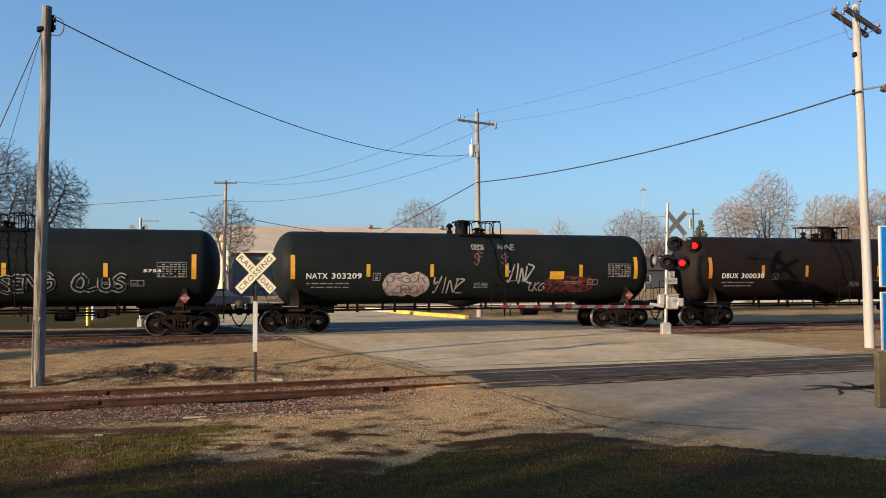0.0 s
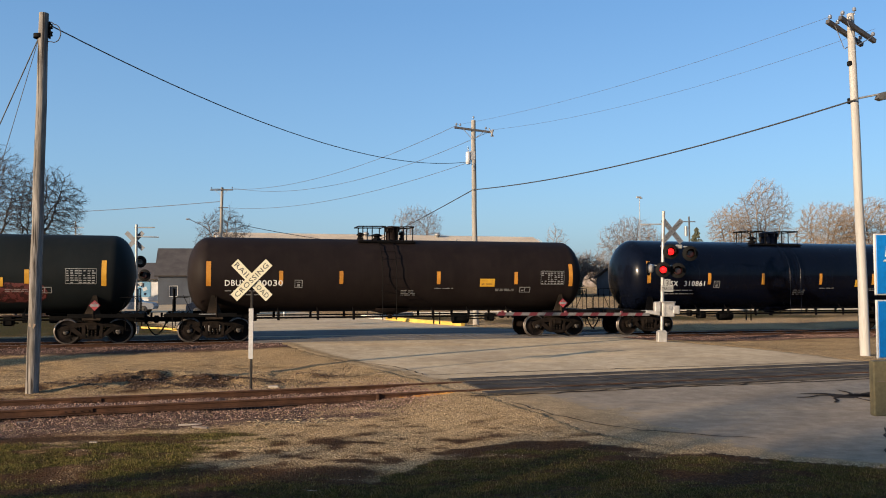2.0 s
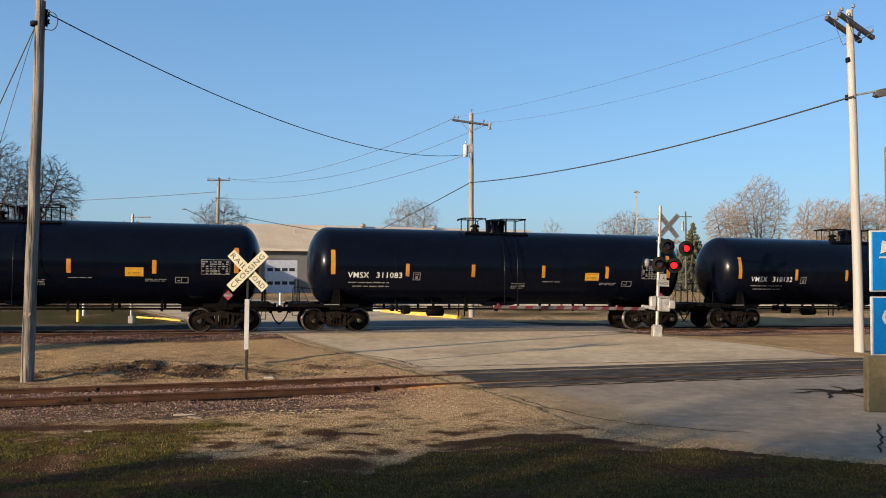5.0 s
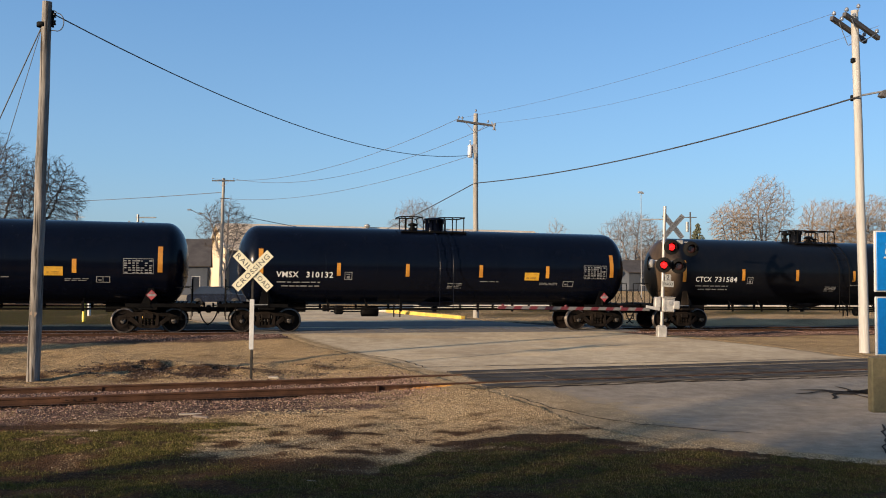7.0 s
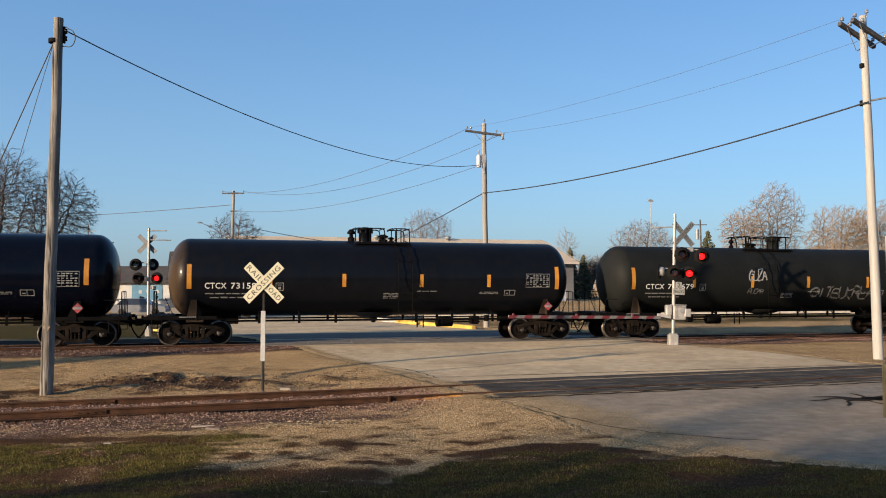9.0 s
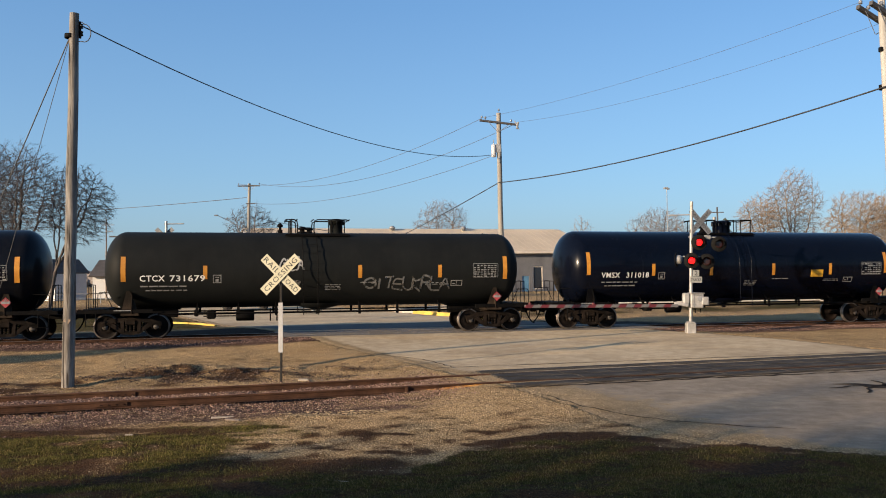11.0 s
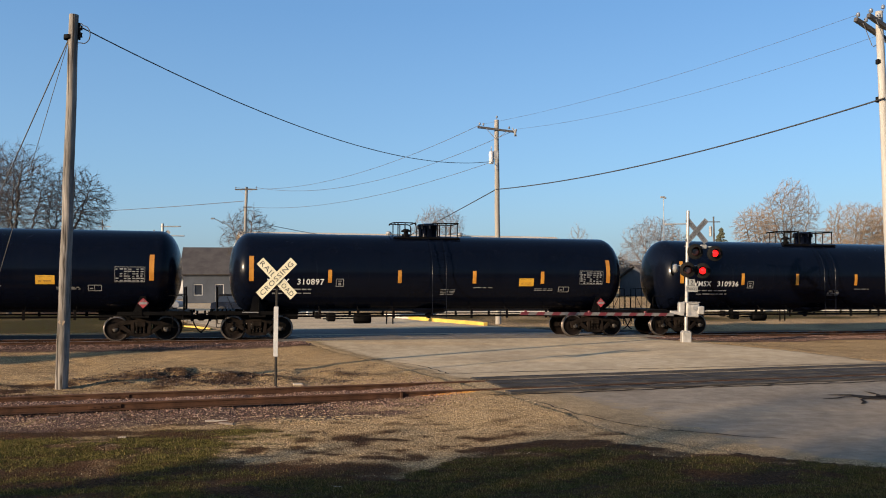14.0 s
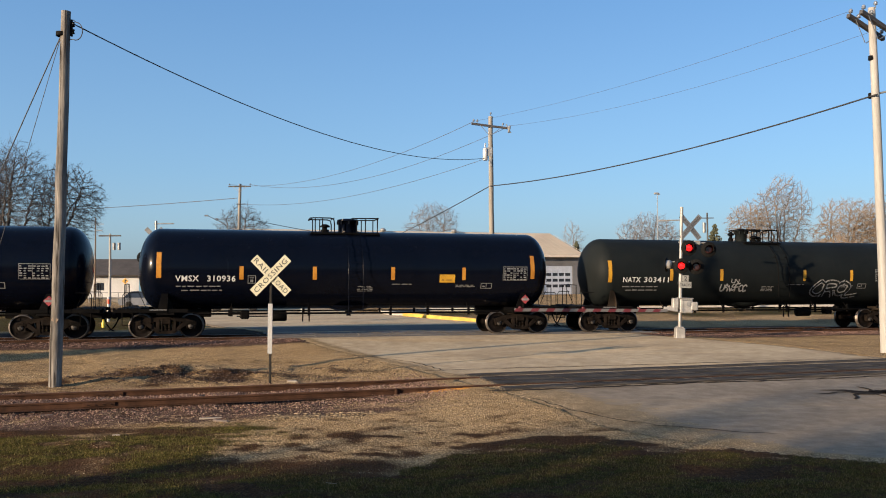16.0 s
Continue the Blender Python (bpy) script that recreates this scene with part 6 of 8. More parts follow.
gt = Vector((-9.56, 20.0, 8.55))
anchor = Vector((-12.15, 20.3, 0.0))
for low, r_, lab_ in ((anchor, 0.008, "thin steel guy wire of a pole"), (Vector((-13.45, 20.3, 0.0)), 0.014, "dark twisted guy cable of a pole")):
    wire("guy_wire", sag(gt, low, 0.0, 4), r_, "cable", lab_)
part("guy_clamp", Geo().lathe(gt - Vector((-9.73, 20.2, 0)) - Vector((0, 0, 0.05)), (0, 0, 1), [(0, 0.118), (0, 0.132), (0.1, 0.132), (0.1, 0.118)], 14), M["lamp_black"], poleL, "dark clamp band")
solo("guy_guard", Geo().cyl(anchor, anchor + (gt - anchor) * 0.27, 0.028, seg=8), M["guard_red"], "red plastic sleeve on a guy wire", "guy guard")

# pole behind the train
poleM, dM = wood_pole((2.1, 48.0, 0.05), (2.05, 48.0, 11.85), 0.17, 0.125, "pole_tan", "tan wooden utility pole with crossarm and transformer")
armM = crossarm(poleM, (-0.05, -0.16, 11.22), pose(0, 0, 0, 0, 5.5, 12), 2.25, pins=(-1.02, -0.8, 0.72))
part("insulator", shared("insulator", insulator_geo, M["insulator"]), None, poleM, "", pose(-0.03, 0, 11.92))
part("cutout_switch", Geo().box((1.02, -0.22, 11.02), (0.12, 0.12, 0.42), Matrix.Rotation(0.2, 3, "Y"), 0.03).cyl((0.85, -0.22, 11.3), (1.1, -0.22, 10.8), 0.03, seg=6), M["galv"], poleM, "grey fuse cutout")
g = Geo().lathe((-0.36, -0.1, 9.25), (0, 0, 1), [(0, 0), (0, 0.12), (0.03, 0.14), (0.66, 0.14), (0.70, 0.12), (0.74, 0.05), (0.74, 0)], 16)
tr_ = part("transformer", g, M["can_grey"], poleM, "pale grey transformer can")
part("bushing", Geo().cyl((-0.36, -0.1, 9.98), (-0.36, -0.1, 10.25), 0.03, seg=8), M["insulator"], tr_)
part("bracket", Geo().box((-0.1, -0.12, 9.75), (0.3, 0.06, 0.5), None, 0.01).box((-0.05, -0.16, 9.1), (0.1, 0.08, 0.4), None, 0.01), M["galv"], poleM)

# pale pole by the road with street lamp
poleR, dR = wood_pole((13.91, 27.4, 0.1), (13.6, 27.2, 11.3), 0.158, 0.112, "pole_pale", "pale peeled utility pole with double crossarms and lamp arm")
for y, x in ((-0.18, 0.0), (0.22, -0.22)):
    crossarm(poleR, (dR.x * 0.96 + x + 0.12, y - 0.2, 10.62), pose(0, 0, 0, 0, 16, 30), 1.9, pins=(-0.86, -0.45, 0.8), thick=0.13)
part("insulator", shared("insulator", insulator_geo, M["insulator"]), None, poleR, "", pose(dR.x + 0.18, -0.1, 11.32))
part("bracket", Geo().box((-0.36, -0.2, 9.55), (0.16, 0.14, 0.16), None, 0.02), M["lamp_black"], poleR)
part("band", Geo().lathe((dR.x * 0.74, 0, 8.28), (0, 0, 1), [(0, 0.12), (0, 0.145), (0.16, 0.145), (0.16, 0.12)], 16), M["lamp_black"], poleR)
la = part("lamp_arm", Geo().tube([(-0.1, -0.2, 8.40), (0.3, -0.25, 8.47), (0.9, -0.3, 8.58), (2.0, -0.4, 8.72)], 0.035, 7), M["galv"], poleR, "galvanised street lamp arm")
part("lamp_head", Geo().prism([(0.42, 8.36), (0.55, 8.30), (0.98, 8.40), (1.02, 8.52), (0.8, 8.60), (0.5, 8.53)], -0.42, -0.16, lambda u, v, w: (u, w, v)), M["arm_wood"], la, "dark cable box")

# far pole
poleF, dF = wood_pole((-20.9, 80, 0.0), (-20.65, 80, 11.7), 0.17, 0.13, "pole_tan", "distant wooden utility pole with one crossarm")
crossarm(poleF, (0.25, -0.16, 11.45), pose(0, 0, 0), 2.15, pins=(-1.0, 0.0, 1.0))
part("lamp_arm", Geo().tube([(0.2, -0.1, 7.0), (-1.2, -0.5, 7.9), (-2.6, -0.8, 8.6)], 0.035, 6).box((-2.75, -0.8, 8.62), (0.35, 0.2, 0.14), None, 0.03), M["galv"], poleF, "street lamp on a long arm")
part("crossarm", Geo().box((0.4, -0.15, 9.75), (0.9, 0.08, 0.09), None, 0.01), M["arm_wood"], poleF)

CB = "black sagging overhead cable"
wire("overhead_cable", sag((-9.25, 19.9, 8.78), (1.75, 48, 9.45), 1.12), 0.016, "cable", CB)
wire("overhead_cable", sag((2.0, 47.85, 7.82), (13.62, 27.0, 8.42), 0.45), 0.028, "cable", CB)
wire("overhead_cable", sag((2.0, 47.85, 7.82), (-13.8, 108.5, 5.45), 0.3), 0.030, "cable", CB)
for a, b, d in (((1.05, 48, 11.55), (-21.6, 80, 11.65), 1.3), ((3.1, 48, 11.25), (-19.7, 80, 11.65), 1.5), ((2.0, 48, 9.5), (-20.7, 80, 9.8), 1.0)):
    wire("overhead_wire", sag(a, b, d), 0.014, "wire_grey", "thin grey overhead power line")
for a, b, d in (((1.15, 48, 11.6), (12.9, 27.2, 11.2), 0.35), ((3.1, 48, 11.3), (14.4, 27.2, 10.8), 0.5)):
    wire("overhead_wire", sag(a, b, d), 0.006, "wire_grey", "thin grey overhead power line")
wire("overhead_wire", sag((-20.9, 80, 10.35), (-62, 110, 11.6), 0.25), 0.03, "wire_grey", "thin grey overhead power line")
wire("overhead_wire", sag((-20.6, 80, 8.5), (-6, 92, 6.5), 0.3), 0.03, "wire_grey", "thin grey overhead power line")


def crossbuck(parent, at, size, mat, words, wide=0.229):
    """Two crossed boards with their black words."""
    for i, (ang, txt) in enumerate(words):
        y = -0.030 if i else 0.0
        bd = part("board", Geo().box((0, 0, 0), (size, 0.004, wide), None, 0.001), M[mat], parent, "cream board with black letters", Matrix.Translation(Vector(at) + Vector((0, y, 0))) @ pose(0, 0, 0, 0, -ang, 0))
        for s, word in txt:
            if not word:
                continue
            vs, fs = text_geo(word, wide * 0.78, 0, 0.0015, 1.12, "CENTER")
            w = max(v[0] for v in vs) - min(v[0] for v in vs)
            room = size * (0.40 if len(txt) > 1 else 0.90)
            cx = s * size * 0.27
            g = Geo().add([(cx + v[0] * room / w, -0.004, v[1] - wide * 0.275) for v in vs], fs)
            part("words", g, M["sign_black"], bd)


# private crossing sign on its post
xb = thing("crossbuck_sign", "cream railroad crossbuck on a thin post with white plate", "road sign", pose(-4.58, 20.5, 0.0, 0, 0.6, -4))
part("post", Geo().box((0, 0, 1.2), (0.055, 0.05, 3.2), None, 0.006), M["post_dark"], xb, "dark steel post")
part("post_plate", Geo().box((0, -0.036, 1.36), (0.115, 0.012, 1.22), None, 0.003), M["post_white"], xb, "white reflective strip on the post")
crossbuck(xb, (0.01, -0.05, 2.66), 1.22, "sign_cream", ((-45, ((-1, "RAIL"), (1, "ROAD"))), (45, ((0, "CROSSING"),))))


def lamp_unit(parent, at, yaw, lit_first, lit=True):
    """Flashing lamp: round dark background, hood, red lens, and an added shutter."""
    lu = part("lamp", Geo().lathe((0, 0, 0), (0, 1, 0), [(-0.012, 0.0), (-0.012, 0.29), (0.0, 0.30), (0.012, 0.29), (0.012, 0.0)], 28), M["lamp_black"], parent, "round black lamp background", Matrix.Translation(at) @ pose(0, 0, 0, 0, 0, yaw))
    part("housing", Geo().lathe((0, 0.012, 0), (0, 1, 0), [(0, 0.17), (0.2, 0.15), (0.24, 0.08), (0.24, 0)], 16), M["lamp_black"], lu)
    g, vs, fs, n = Geo(), [], [], 15
    for k in range(n):
        a = radians(-20 + 220 * k / (n - 1))
        for y, r in ((-0.012, 0.165), (-0.30 if 30 < math.degrees(a) < 150 else -0.22, 0.17)):
            vs.append((r * math.cos(a), y, r * math.sin(a)))
    fs = [(2 * k, 2 * k + 1, 2 * k + 3, 2 * k + 2) for k in range(n - 1)]
    part("hood", g.add(vs, fs), M["lamp_black"], lu)
    if not lit:
        part("lens", Geo().lathe((0, -0.014, 0), (0, -1, 0), [(0, 0.128), (0.012, 0.11), (0.02, 0.07), (0.023, 0.0)], 20), M["galv"], lu, "dull unlit lens")
        return lu
    part("lens", Geo().lathe((0, -0.014, 0), (0, -1, 0), [(0, 0.128), (0.012, 0.11), (0.02, 0.07), (0.023, 0.0)], 20), M["lens_red"], lu, "glowing red lens")
    # added part: the lens always glows, this disc covers it between flashes
    sh = part("shutter", Geo().lathe((0.155, -0.004, 0), (0, -1, 0), [(0, 0.0), (0, 0.154), (0.006, 0.154), (0.008, 0.1), (0.008, 0.0)], 20), M["lens_dark"], lu, "dark red shutter added to blank the lens")
    at2 = pose(-0.155, -0.042, 0)
    sh.matrix_basis = at2
    LAMPS.append((sh, at2, lit_first))
    return lu


def gate_signal():
    s = thing("crossing_signal", "silver crossing signal with red flashing lamps and gate", "crossing signal", pose(8.66, 32.7, 0.23, 0, 1.8, 0))
    part("base", Geo().box((0, 0, 0.12), (0.36, 0.36, 0.5), None, 0.03).box((0, 0, 0.38), (0.26, 0.26, 0.06), None, 0.01), M["silver_paint"], s, "silver painted cast base")
    part("mast", Geo().cyl((0, 0, 0.3), (0, 0, 5.06), 0.068, 0.062, 14), M["silver_paint"], s, "silver painted mast")
    crossbuck(s, (0.34, -0.02, 4.28), 1.16, "board_grey", ((-50, ((-1, "RAIL"), (1, "ROAD"))), (50, ((0, "CROSSING"),))), 0.2)
    part("boom_light", Geo().cyl((0, 0, 4.55), (-0.68, 0, 4.52), 0.024, seg=8).box((-0.72, 0, 4.51), (0.34, 0.09, 0.07), None, 0.02), M["silver_paint"], s, "thin white arm")
    up = part("lamp_bar", Geo().cyl((-0.1, 0.02, 3.68), (1.1, 0.02, 3.68), 0.028, seg=8).box((0.62, 0, 3.68), (0.26, 0.12, 0.16), None, 0.03), M["silver_paint"], s)
    lamp_unit(up, (0.27, -0.12, 3.47), -6, False)
    lamp_unit(up, (1.03, -0.12, 3.42), -6, True)
    lo = part("lamp_bar", Geo().cyl((-0.62, 0.02, 2.92), (0.70, 0.02, 2.92), 0.026, seg=8), M["silver_paint"], s)
    lamp_unit(lo, (-0.02, -0.16, 2.76), -14, False)
    lamp_unit(lo, (0.56, -0.14, 2.74), -14, True)
    side = part("side_lamp", Geo().lathe((-0.55, 0.0, 2.80), (-0.86, 0.5, 0), [(-0.012, 0), (-0.012, 0.28), (0.012, 0.28), (0.012, 0)], 24), M["lamp_black"], s, "lamp seen edge-on")
    part("housing", Geo().lathe((-0.55, 0.0, 2.80), (0.86, -0.5, 0), [(0, 0.18), (0.14, 0.17), (0.19, 0.10), (0.2, 0)], 16), M["silver_paint"], side, "rounded silver lamp housing")
    sg = part("track_sign", Geo().box((0.17, -0.09, 2.03), (0.46, 0.012, 0.24), None, 0.003).box((0.17, -0.09, 2.28), (0.24, 0.012, 0.24), None, 0.003), M["sign_grey"], s, "white sign that counts the tracks")
    vs, fs = text_geo("TRACKS", 0.15, 0, 0.003, 1.0, "CENTER")
    w = max(v[0] for v in vs) - min(v[0] for v in vs)
    part("words", Geo().add([(0.17 + v[0] * 0.40 / w, -0.098, 1.975 + v[1]) for v in vs], fs), M["sign_black"], sg)
    vs, fs = text_geo("2", 0.24, 0, 0.003, 1.0, "CENTER")
    part("words", Geo().add([(0.17 + v[0], -0.098, 2.20 + v[1]) for v in vs], fs), M["sign_black"], sg)
    bx = part("gate_motor", Geo().box((0.20, 0.0, 1.22), (0.50, 0.42, 0.56), None, 0.04).box((-0.2, -0.02, 1.3), (0.24, 0.3, 0.42), None, 0.04), M["silver_paint"], s, "silver gate motor box")
    part("cover", Geo().cyl((0.3, -0.2, 1.30), (0.3, -0.235, 1.30), 0.11, seg=14).cyl((0.3, -0.23, 1.30), (0.3, -0.26, 1.30), 0.03, seg=8), M["galv"], bx, "round cover with a bolt")
    part("cover_bolt", Geo().cyl((0.06, -0.2, 1.08), (0.06, -0.235, 1.08), 0.05, seg=10), M["galv"], bx)
    part("lid", Geo().box((0.20, 0.0, 1.515), (0.54, 0.46, 0.03), None, 0.01), M["silver_paint"], bx)
    part("hinge", Geo().box((0.20, -0.216, 1.44), (0.34, 0.012, 0.03), None, 0.004), M["board_grey"], bx)
    part("seam", Geo().box((0.08, -0.214, 1.22), (0.012, 0.008, 0.5)), M["board_grey"], bx)
    part("arm_bracket", Geo().box((-0.42, -0.24, 1.08), (0.55, 0.05, 0.13), Matrix.Rotation(0.12, 3, "Y"), 0.02), M["silver_paint"], bx)
    part("counterweight", Geo().box((0.50, -0.2, 1.22), (0.26, 0.10, 0.32), None, 0.05), M["silver_paint"], bx)
    # the lowered arm, striped
    arm = part("gate_arm", Geo().box((-3.5, 0, 0), (6.2, 0.04, 0.115), None, 0.008), M["gate_white"], s, "red and white striped gate arm, lowered", Matrix.Translation((-0.2, -0.28, 1.03)) @ pose(0, 0, 0, 0, -0.6, 15.5))
    for k in range(10):
        x = -0.75 - 0.62 * k
        part("red_stripe", Geo().prism([(x, -0.0585), (x - 0.30, -0.0585), (x - 0.22, 0.0585), (x + 0.08, 0.0585)], -0.0235, -0.0205, lambda u, v, w: (u, w, v)), M["gate_red"], arm)
    for x in (-1.6, -3.9, -6.4):
        part("gate_lamp", Geo().box((x, 0, 0.085), (0.10, 0.07, 0.08), None, 0.02), M["gate_red"], arm, "small red gate lamp")
    return s


gate_signal()


def far_signal():
    s = thing("crossing_signal", "far crossing signal with silver crossbuck and red lamps", "crossing signal", pose(-14.9, 41.4, 0.15))
    part("base", Geo().box((0, 0, 0.1), (0.26, 0.26, 0.5), None, 0.03), M["silver_paint"], s)
    part("mast", Geo().cyl((0, 0, 0.3), (0, 0, 5.35), 0.068, 0.062, 14), M["silver_paint"], s)
    crossbuck(s, (-0.12, 0.1, 4.55), 1.2, "board_grey", ((-45, ((-1, ""),)), (45, ((0, ""),))), 0.22)
    bar = part("lamp_bar", Geo().cyl((-0.9, 0.02, 3.62), (0.2, 0.02, 3.62), 0.028, seg=8), M["silver_paint"], s)
    lamp_unit(bar, (-0.60, -0.12, 3.52), 8, False, False)
    lamp_unit(bar, (0.14, 0.16, 3.52), 8, False, False)
    bar = part("lamp_bar", Geo().cyl((-0.7, 0.02, 2.92), (0.7, 0.02, 2.92), 0.028, seg=8), M["silver_paint"], s)
    lamp_unit(bar, (-0.46, -0.14, 2.84), 0, False)
    lamp_unit(bar, (0.46, -0.14, 2.84), 0, True)
    part("crossarm", Geo().cyl((-0.1, 0, 5.2), (0.9, 0, 5.2), 0.03, seg=6).cyl((0, 0, 4.75), (1.1, 0.0, 4.72), 0.03, seg=6), M["galv"], s)
    return s


far_signal()


# ---- buildings ----
def wall_with(mat, parent, L, h, holes, label="", t=0.25):
    """A wall along x from 0 to L and up to h, with rectangular openings (x0, x1, z0, z1) through it."""
    whole = None
    xs = sorted({0, L, *[a for q in holes for a in q[:2]]})
    for a, b in zip(xs, xs[1:]):
        zs = [0.0]
        for x0, x1, z0, z1 in sorted(holes, key=lambda q: q[2]):
            if x0 <= a and b <= x1:
                zs += [z0, z1]
        zs.append(h)
        for lo, hi in zip(zs[::2], zs[1::2]):
            if hi - lo > 0.01:
                g = Geo().box(((a + b) / 2, t / 2, (lo + hi) / 2), (b - a, t, hi - lo))
                if whole is None:
                    whole = part("front_wall", g, mat, parent, label)
                else:
                    part("wall_section", g, mat, whole)
    return whole


def build_shop():
    L, depth, eave, ridge = 47.4, 20.0, 5.8, 9.25
    s = thing("workshop", "long tan workshop with a metal roof and garage doors", "building", pose(-26, 104, 0.0, 0, 0, math.degrees(math.atan(0.4))))
    doors = [(4.9, 9.1, 0.1, 4.35), (17.4, 21.2, 0.1, 4.6), (22.0, 25.7, 0.1, 4.6), (26.5, 30.2, 0.1, 4.6), (41.6, 46.2, 0.1, 4.2)]
    small = [(36.6, 37.7, 0.1, 2.3)]
    wins = [(34.2, 35.6, 2.6, 3.6), (38.3, 39.8, 0.4, 3.6), (11.5, 12.7, 1.4, 2.6), (14.5, 15.7, 1.4, 2.6)]
    wall_with(M["shop_wall_shade"], s, L, eave, doors + small + wins, "dark grey front wall with shade in its colour")
    for x in (0.0, L - 0.25):
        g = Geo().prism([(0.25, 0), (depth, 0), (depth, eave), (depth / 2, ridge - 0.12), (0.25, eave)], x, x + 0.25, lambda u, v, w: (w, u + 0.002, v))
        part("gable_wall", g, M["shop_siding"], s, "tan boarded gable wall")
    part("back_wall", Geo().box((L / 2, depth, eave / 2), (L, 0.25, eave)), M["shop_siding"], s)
    k = 0
    for x0, x1, z0, z1 in doors:
        d = part("garage_door", Geo().box(((x0 + x1) / 2, 0.14, (z0 + z1) / 2), (x1 - x0, 0.05, z1 - z0)), M["door_white"], s, "pale sectional garage door with window rows")
        n = 5
        for j in range(n):
            part("door_section", Geo().box(((x0 + x1) / 2, 0.10, z0 + (z1 - z0) * (j + 0.5) / n), (x1 - x0 - 0.06, 0.05, (z1 - z0) / n - 0.04), None, 0.015), M["door_white"], d)
        for j in ((1, 3) if x1 - x0 < 4.5 else (1, 2, 3)):
            m = 4
            for i in range(m):
                w = (x1 - x0 - 0.5) / m
                part("pane", Geo().box((x0 + 0.25 + w * (i + 0.5), 0.07, z0 + (z1 - z0) * (j + 0.5) / n), (w - 0.22, 0.02, 0.42), None, 0.01), M["glass_dark"], d)
    for x0, x1, z0, z1 in small:
        part("door", Geo().box(((x0 + x1) / 2, 0.12, (z0 + z1) / 2), (x1 - x0 - 0.1, 0.06, z1 - z0), None, 0.01), M["door_blue"], s, "blue steel door")
    for x0, x1, z0, z1 in wins:
        w = part("window", Geo().box(((x0 + x1) / 2, 0.10, z1 - 0.05), (x1 - x0, 0.08, 0.1)).box(((x0 + x1) / 2, 0.10, z0 + 0.05), (x1 - x0, 0.08, 0.1)).box((x0 + 0.05, 0.10, (z0 + z1) / 2), (0.1, 0.08, z1 - z0 - 0.2)).box((x1 - 0.05, 0.10, (z0 + z1) / 2), (0.1, 0.08, z1 - z0 - 0.2)), M["trim_pale"], s)
        part("pane", Geo().box(((x0 + x1) / 2, 0.13, (z0 + z1) / 2), (x1 - x0 - 0.2, 0.02, z1 - z0 - 0.2)), M["glass_dark"], w)
    sl = math.atan2(ridge - eave, depth / 2)
    for i, sgn in enumerate((1, -1)):
        g = Geo()
        w = depth / 2 / math.cos(sl) + 0.7
        y = depth / 4 if sgn > 0 else 3 * depth / 4
        mid = (L / 2, y - sgn * 0.33 * math.cos(sl), (eave + ridge) / 2 - 0.33 * math.sin(sl) + 0.1)
        g.box(mid, (L + 1.0, w, 0.14), Matrix.Rotation(sgn * sl, 3, "X"))
        r = part("roof", g, M["shop_roof"], s, "tan ribbed metal roof")
        if sgn > 0:
            for q in range(49):
                part("roof_rib", shared("roof_rib", lambda: Geo().box((0, -0.35, 0), (0.07, depth / 2 / math.cos(sl) - 0.1, 0.012)), M["shop_roof"]), None, r, "", Matrix.Translation((0.2 + q, mid[1], mid[2] + 0.09)) @ pose(0, 0, 0, math.degrees(sl)))
    part("fascia", Geo().box((L / 2, -0.72, eave - 0.22), (L + 1.0, 0.05, 0.30)), M["trim_pale"], s, "pale eave board")
    g = Geo()
    for sgn in (1, -1):
        y = depth / 4 if sgn > 0 else 3 * depth / 4
        g.box((-0.53, y - sgn * 0.33 * math.cos(sl), (eave + ridge) / 2 - 0.33 * math.sin(sl) + 0.05), (0.06, depth / 2 / math.cos(sl) + 0.7, 0.28), Matrix.Rotation(sgn * sl, 3, "X"))
    part("barge_board", g, M["sign_white"], s, "white barge board")
    for x in (20.5, 31.5):
        part("roof_vent", Geo().lathe((x, depth / 2 - 0.8, ridge - 0.5), (0, 0, 1), [(0, 0.25), (0.6, 0.25), (0.6, 0.42), (0.8, 0.45), (1.0, 0.2), (1.02, 0)], 14), M["galv"], s, "round metal roof vent")
    part("vent_pipe", Geo().cyl((33.2, 6, 7.2), (33.2, 6, 8.6), 0.1, seg=8).cyl((10.0, 6, 7.2), (10.0, 6, 8.5), 0.08, seg=8), M["galv"], s)
    return s


build_shop()


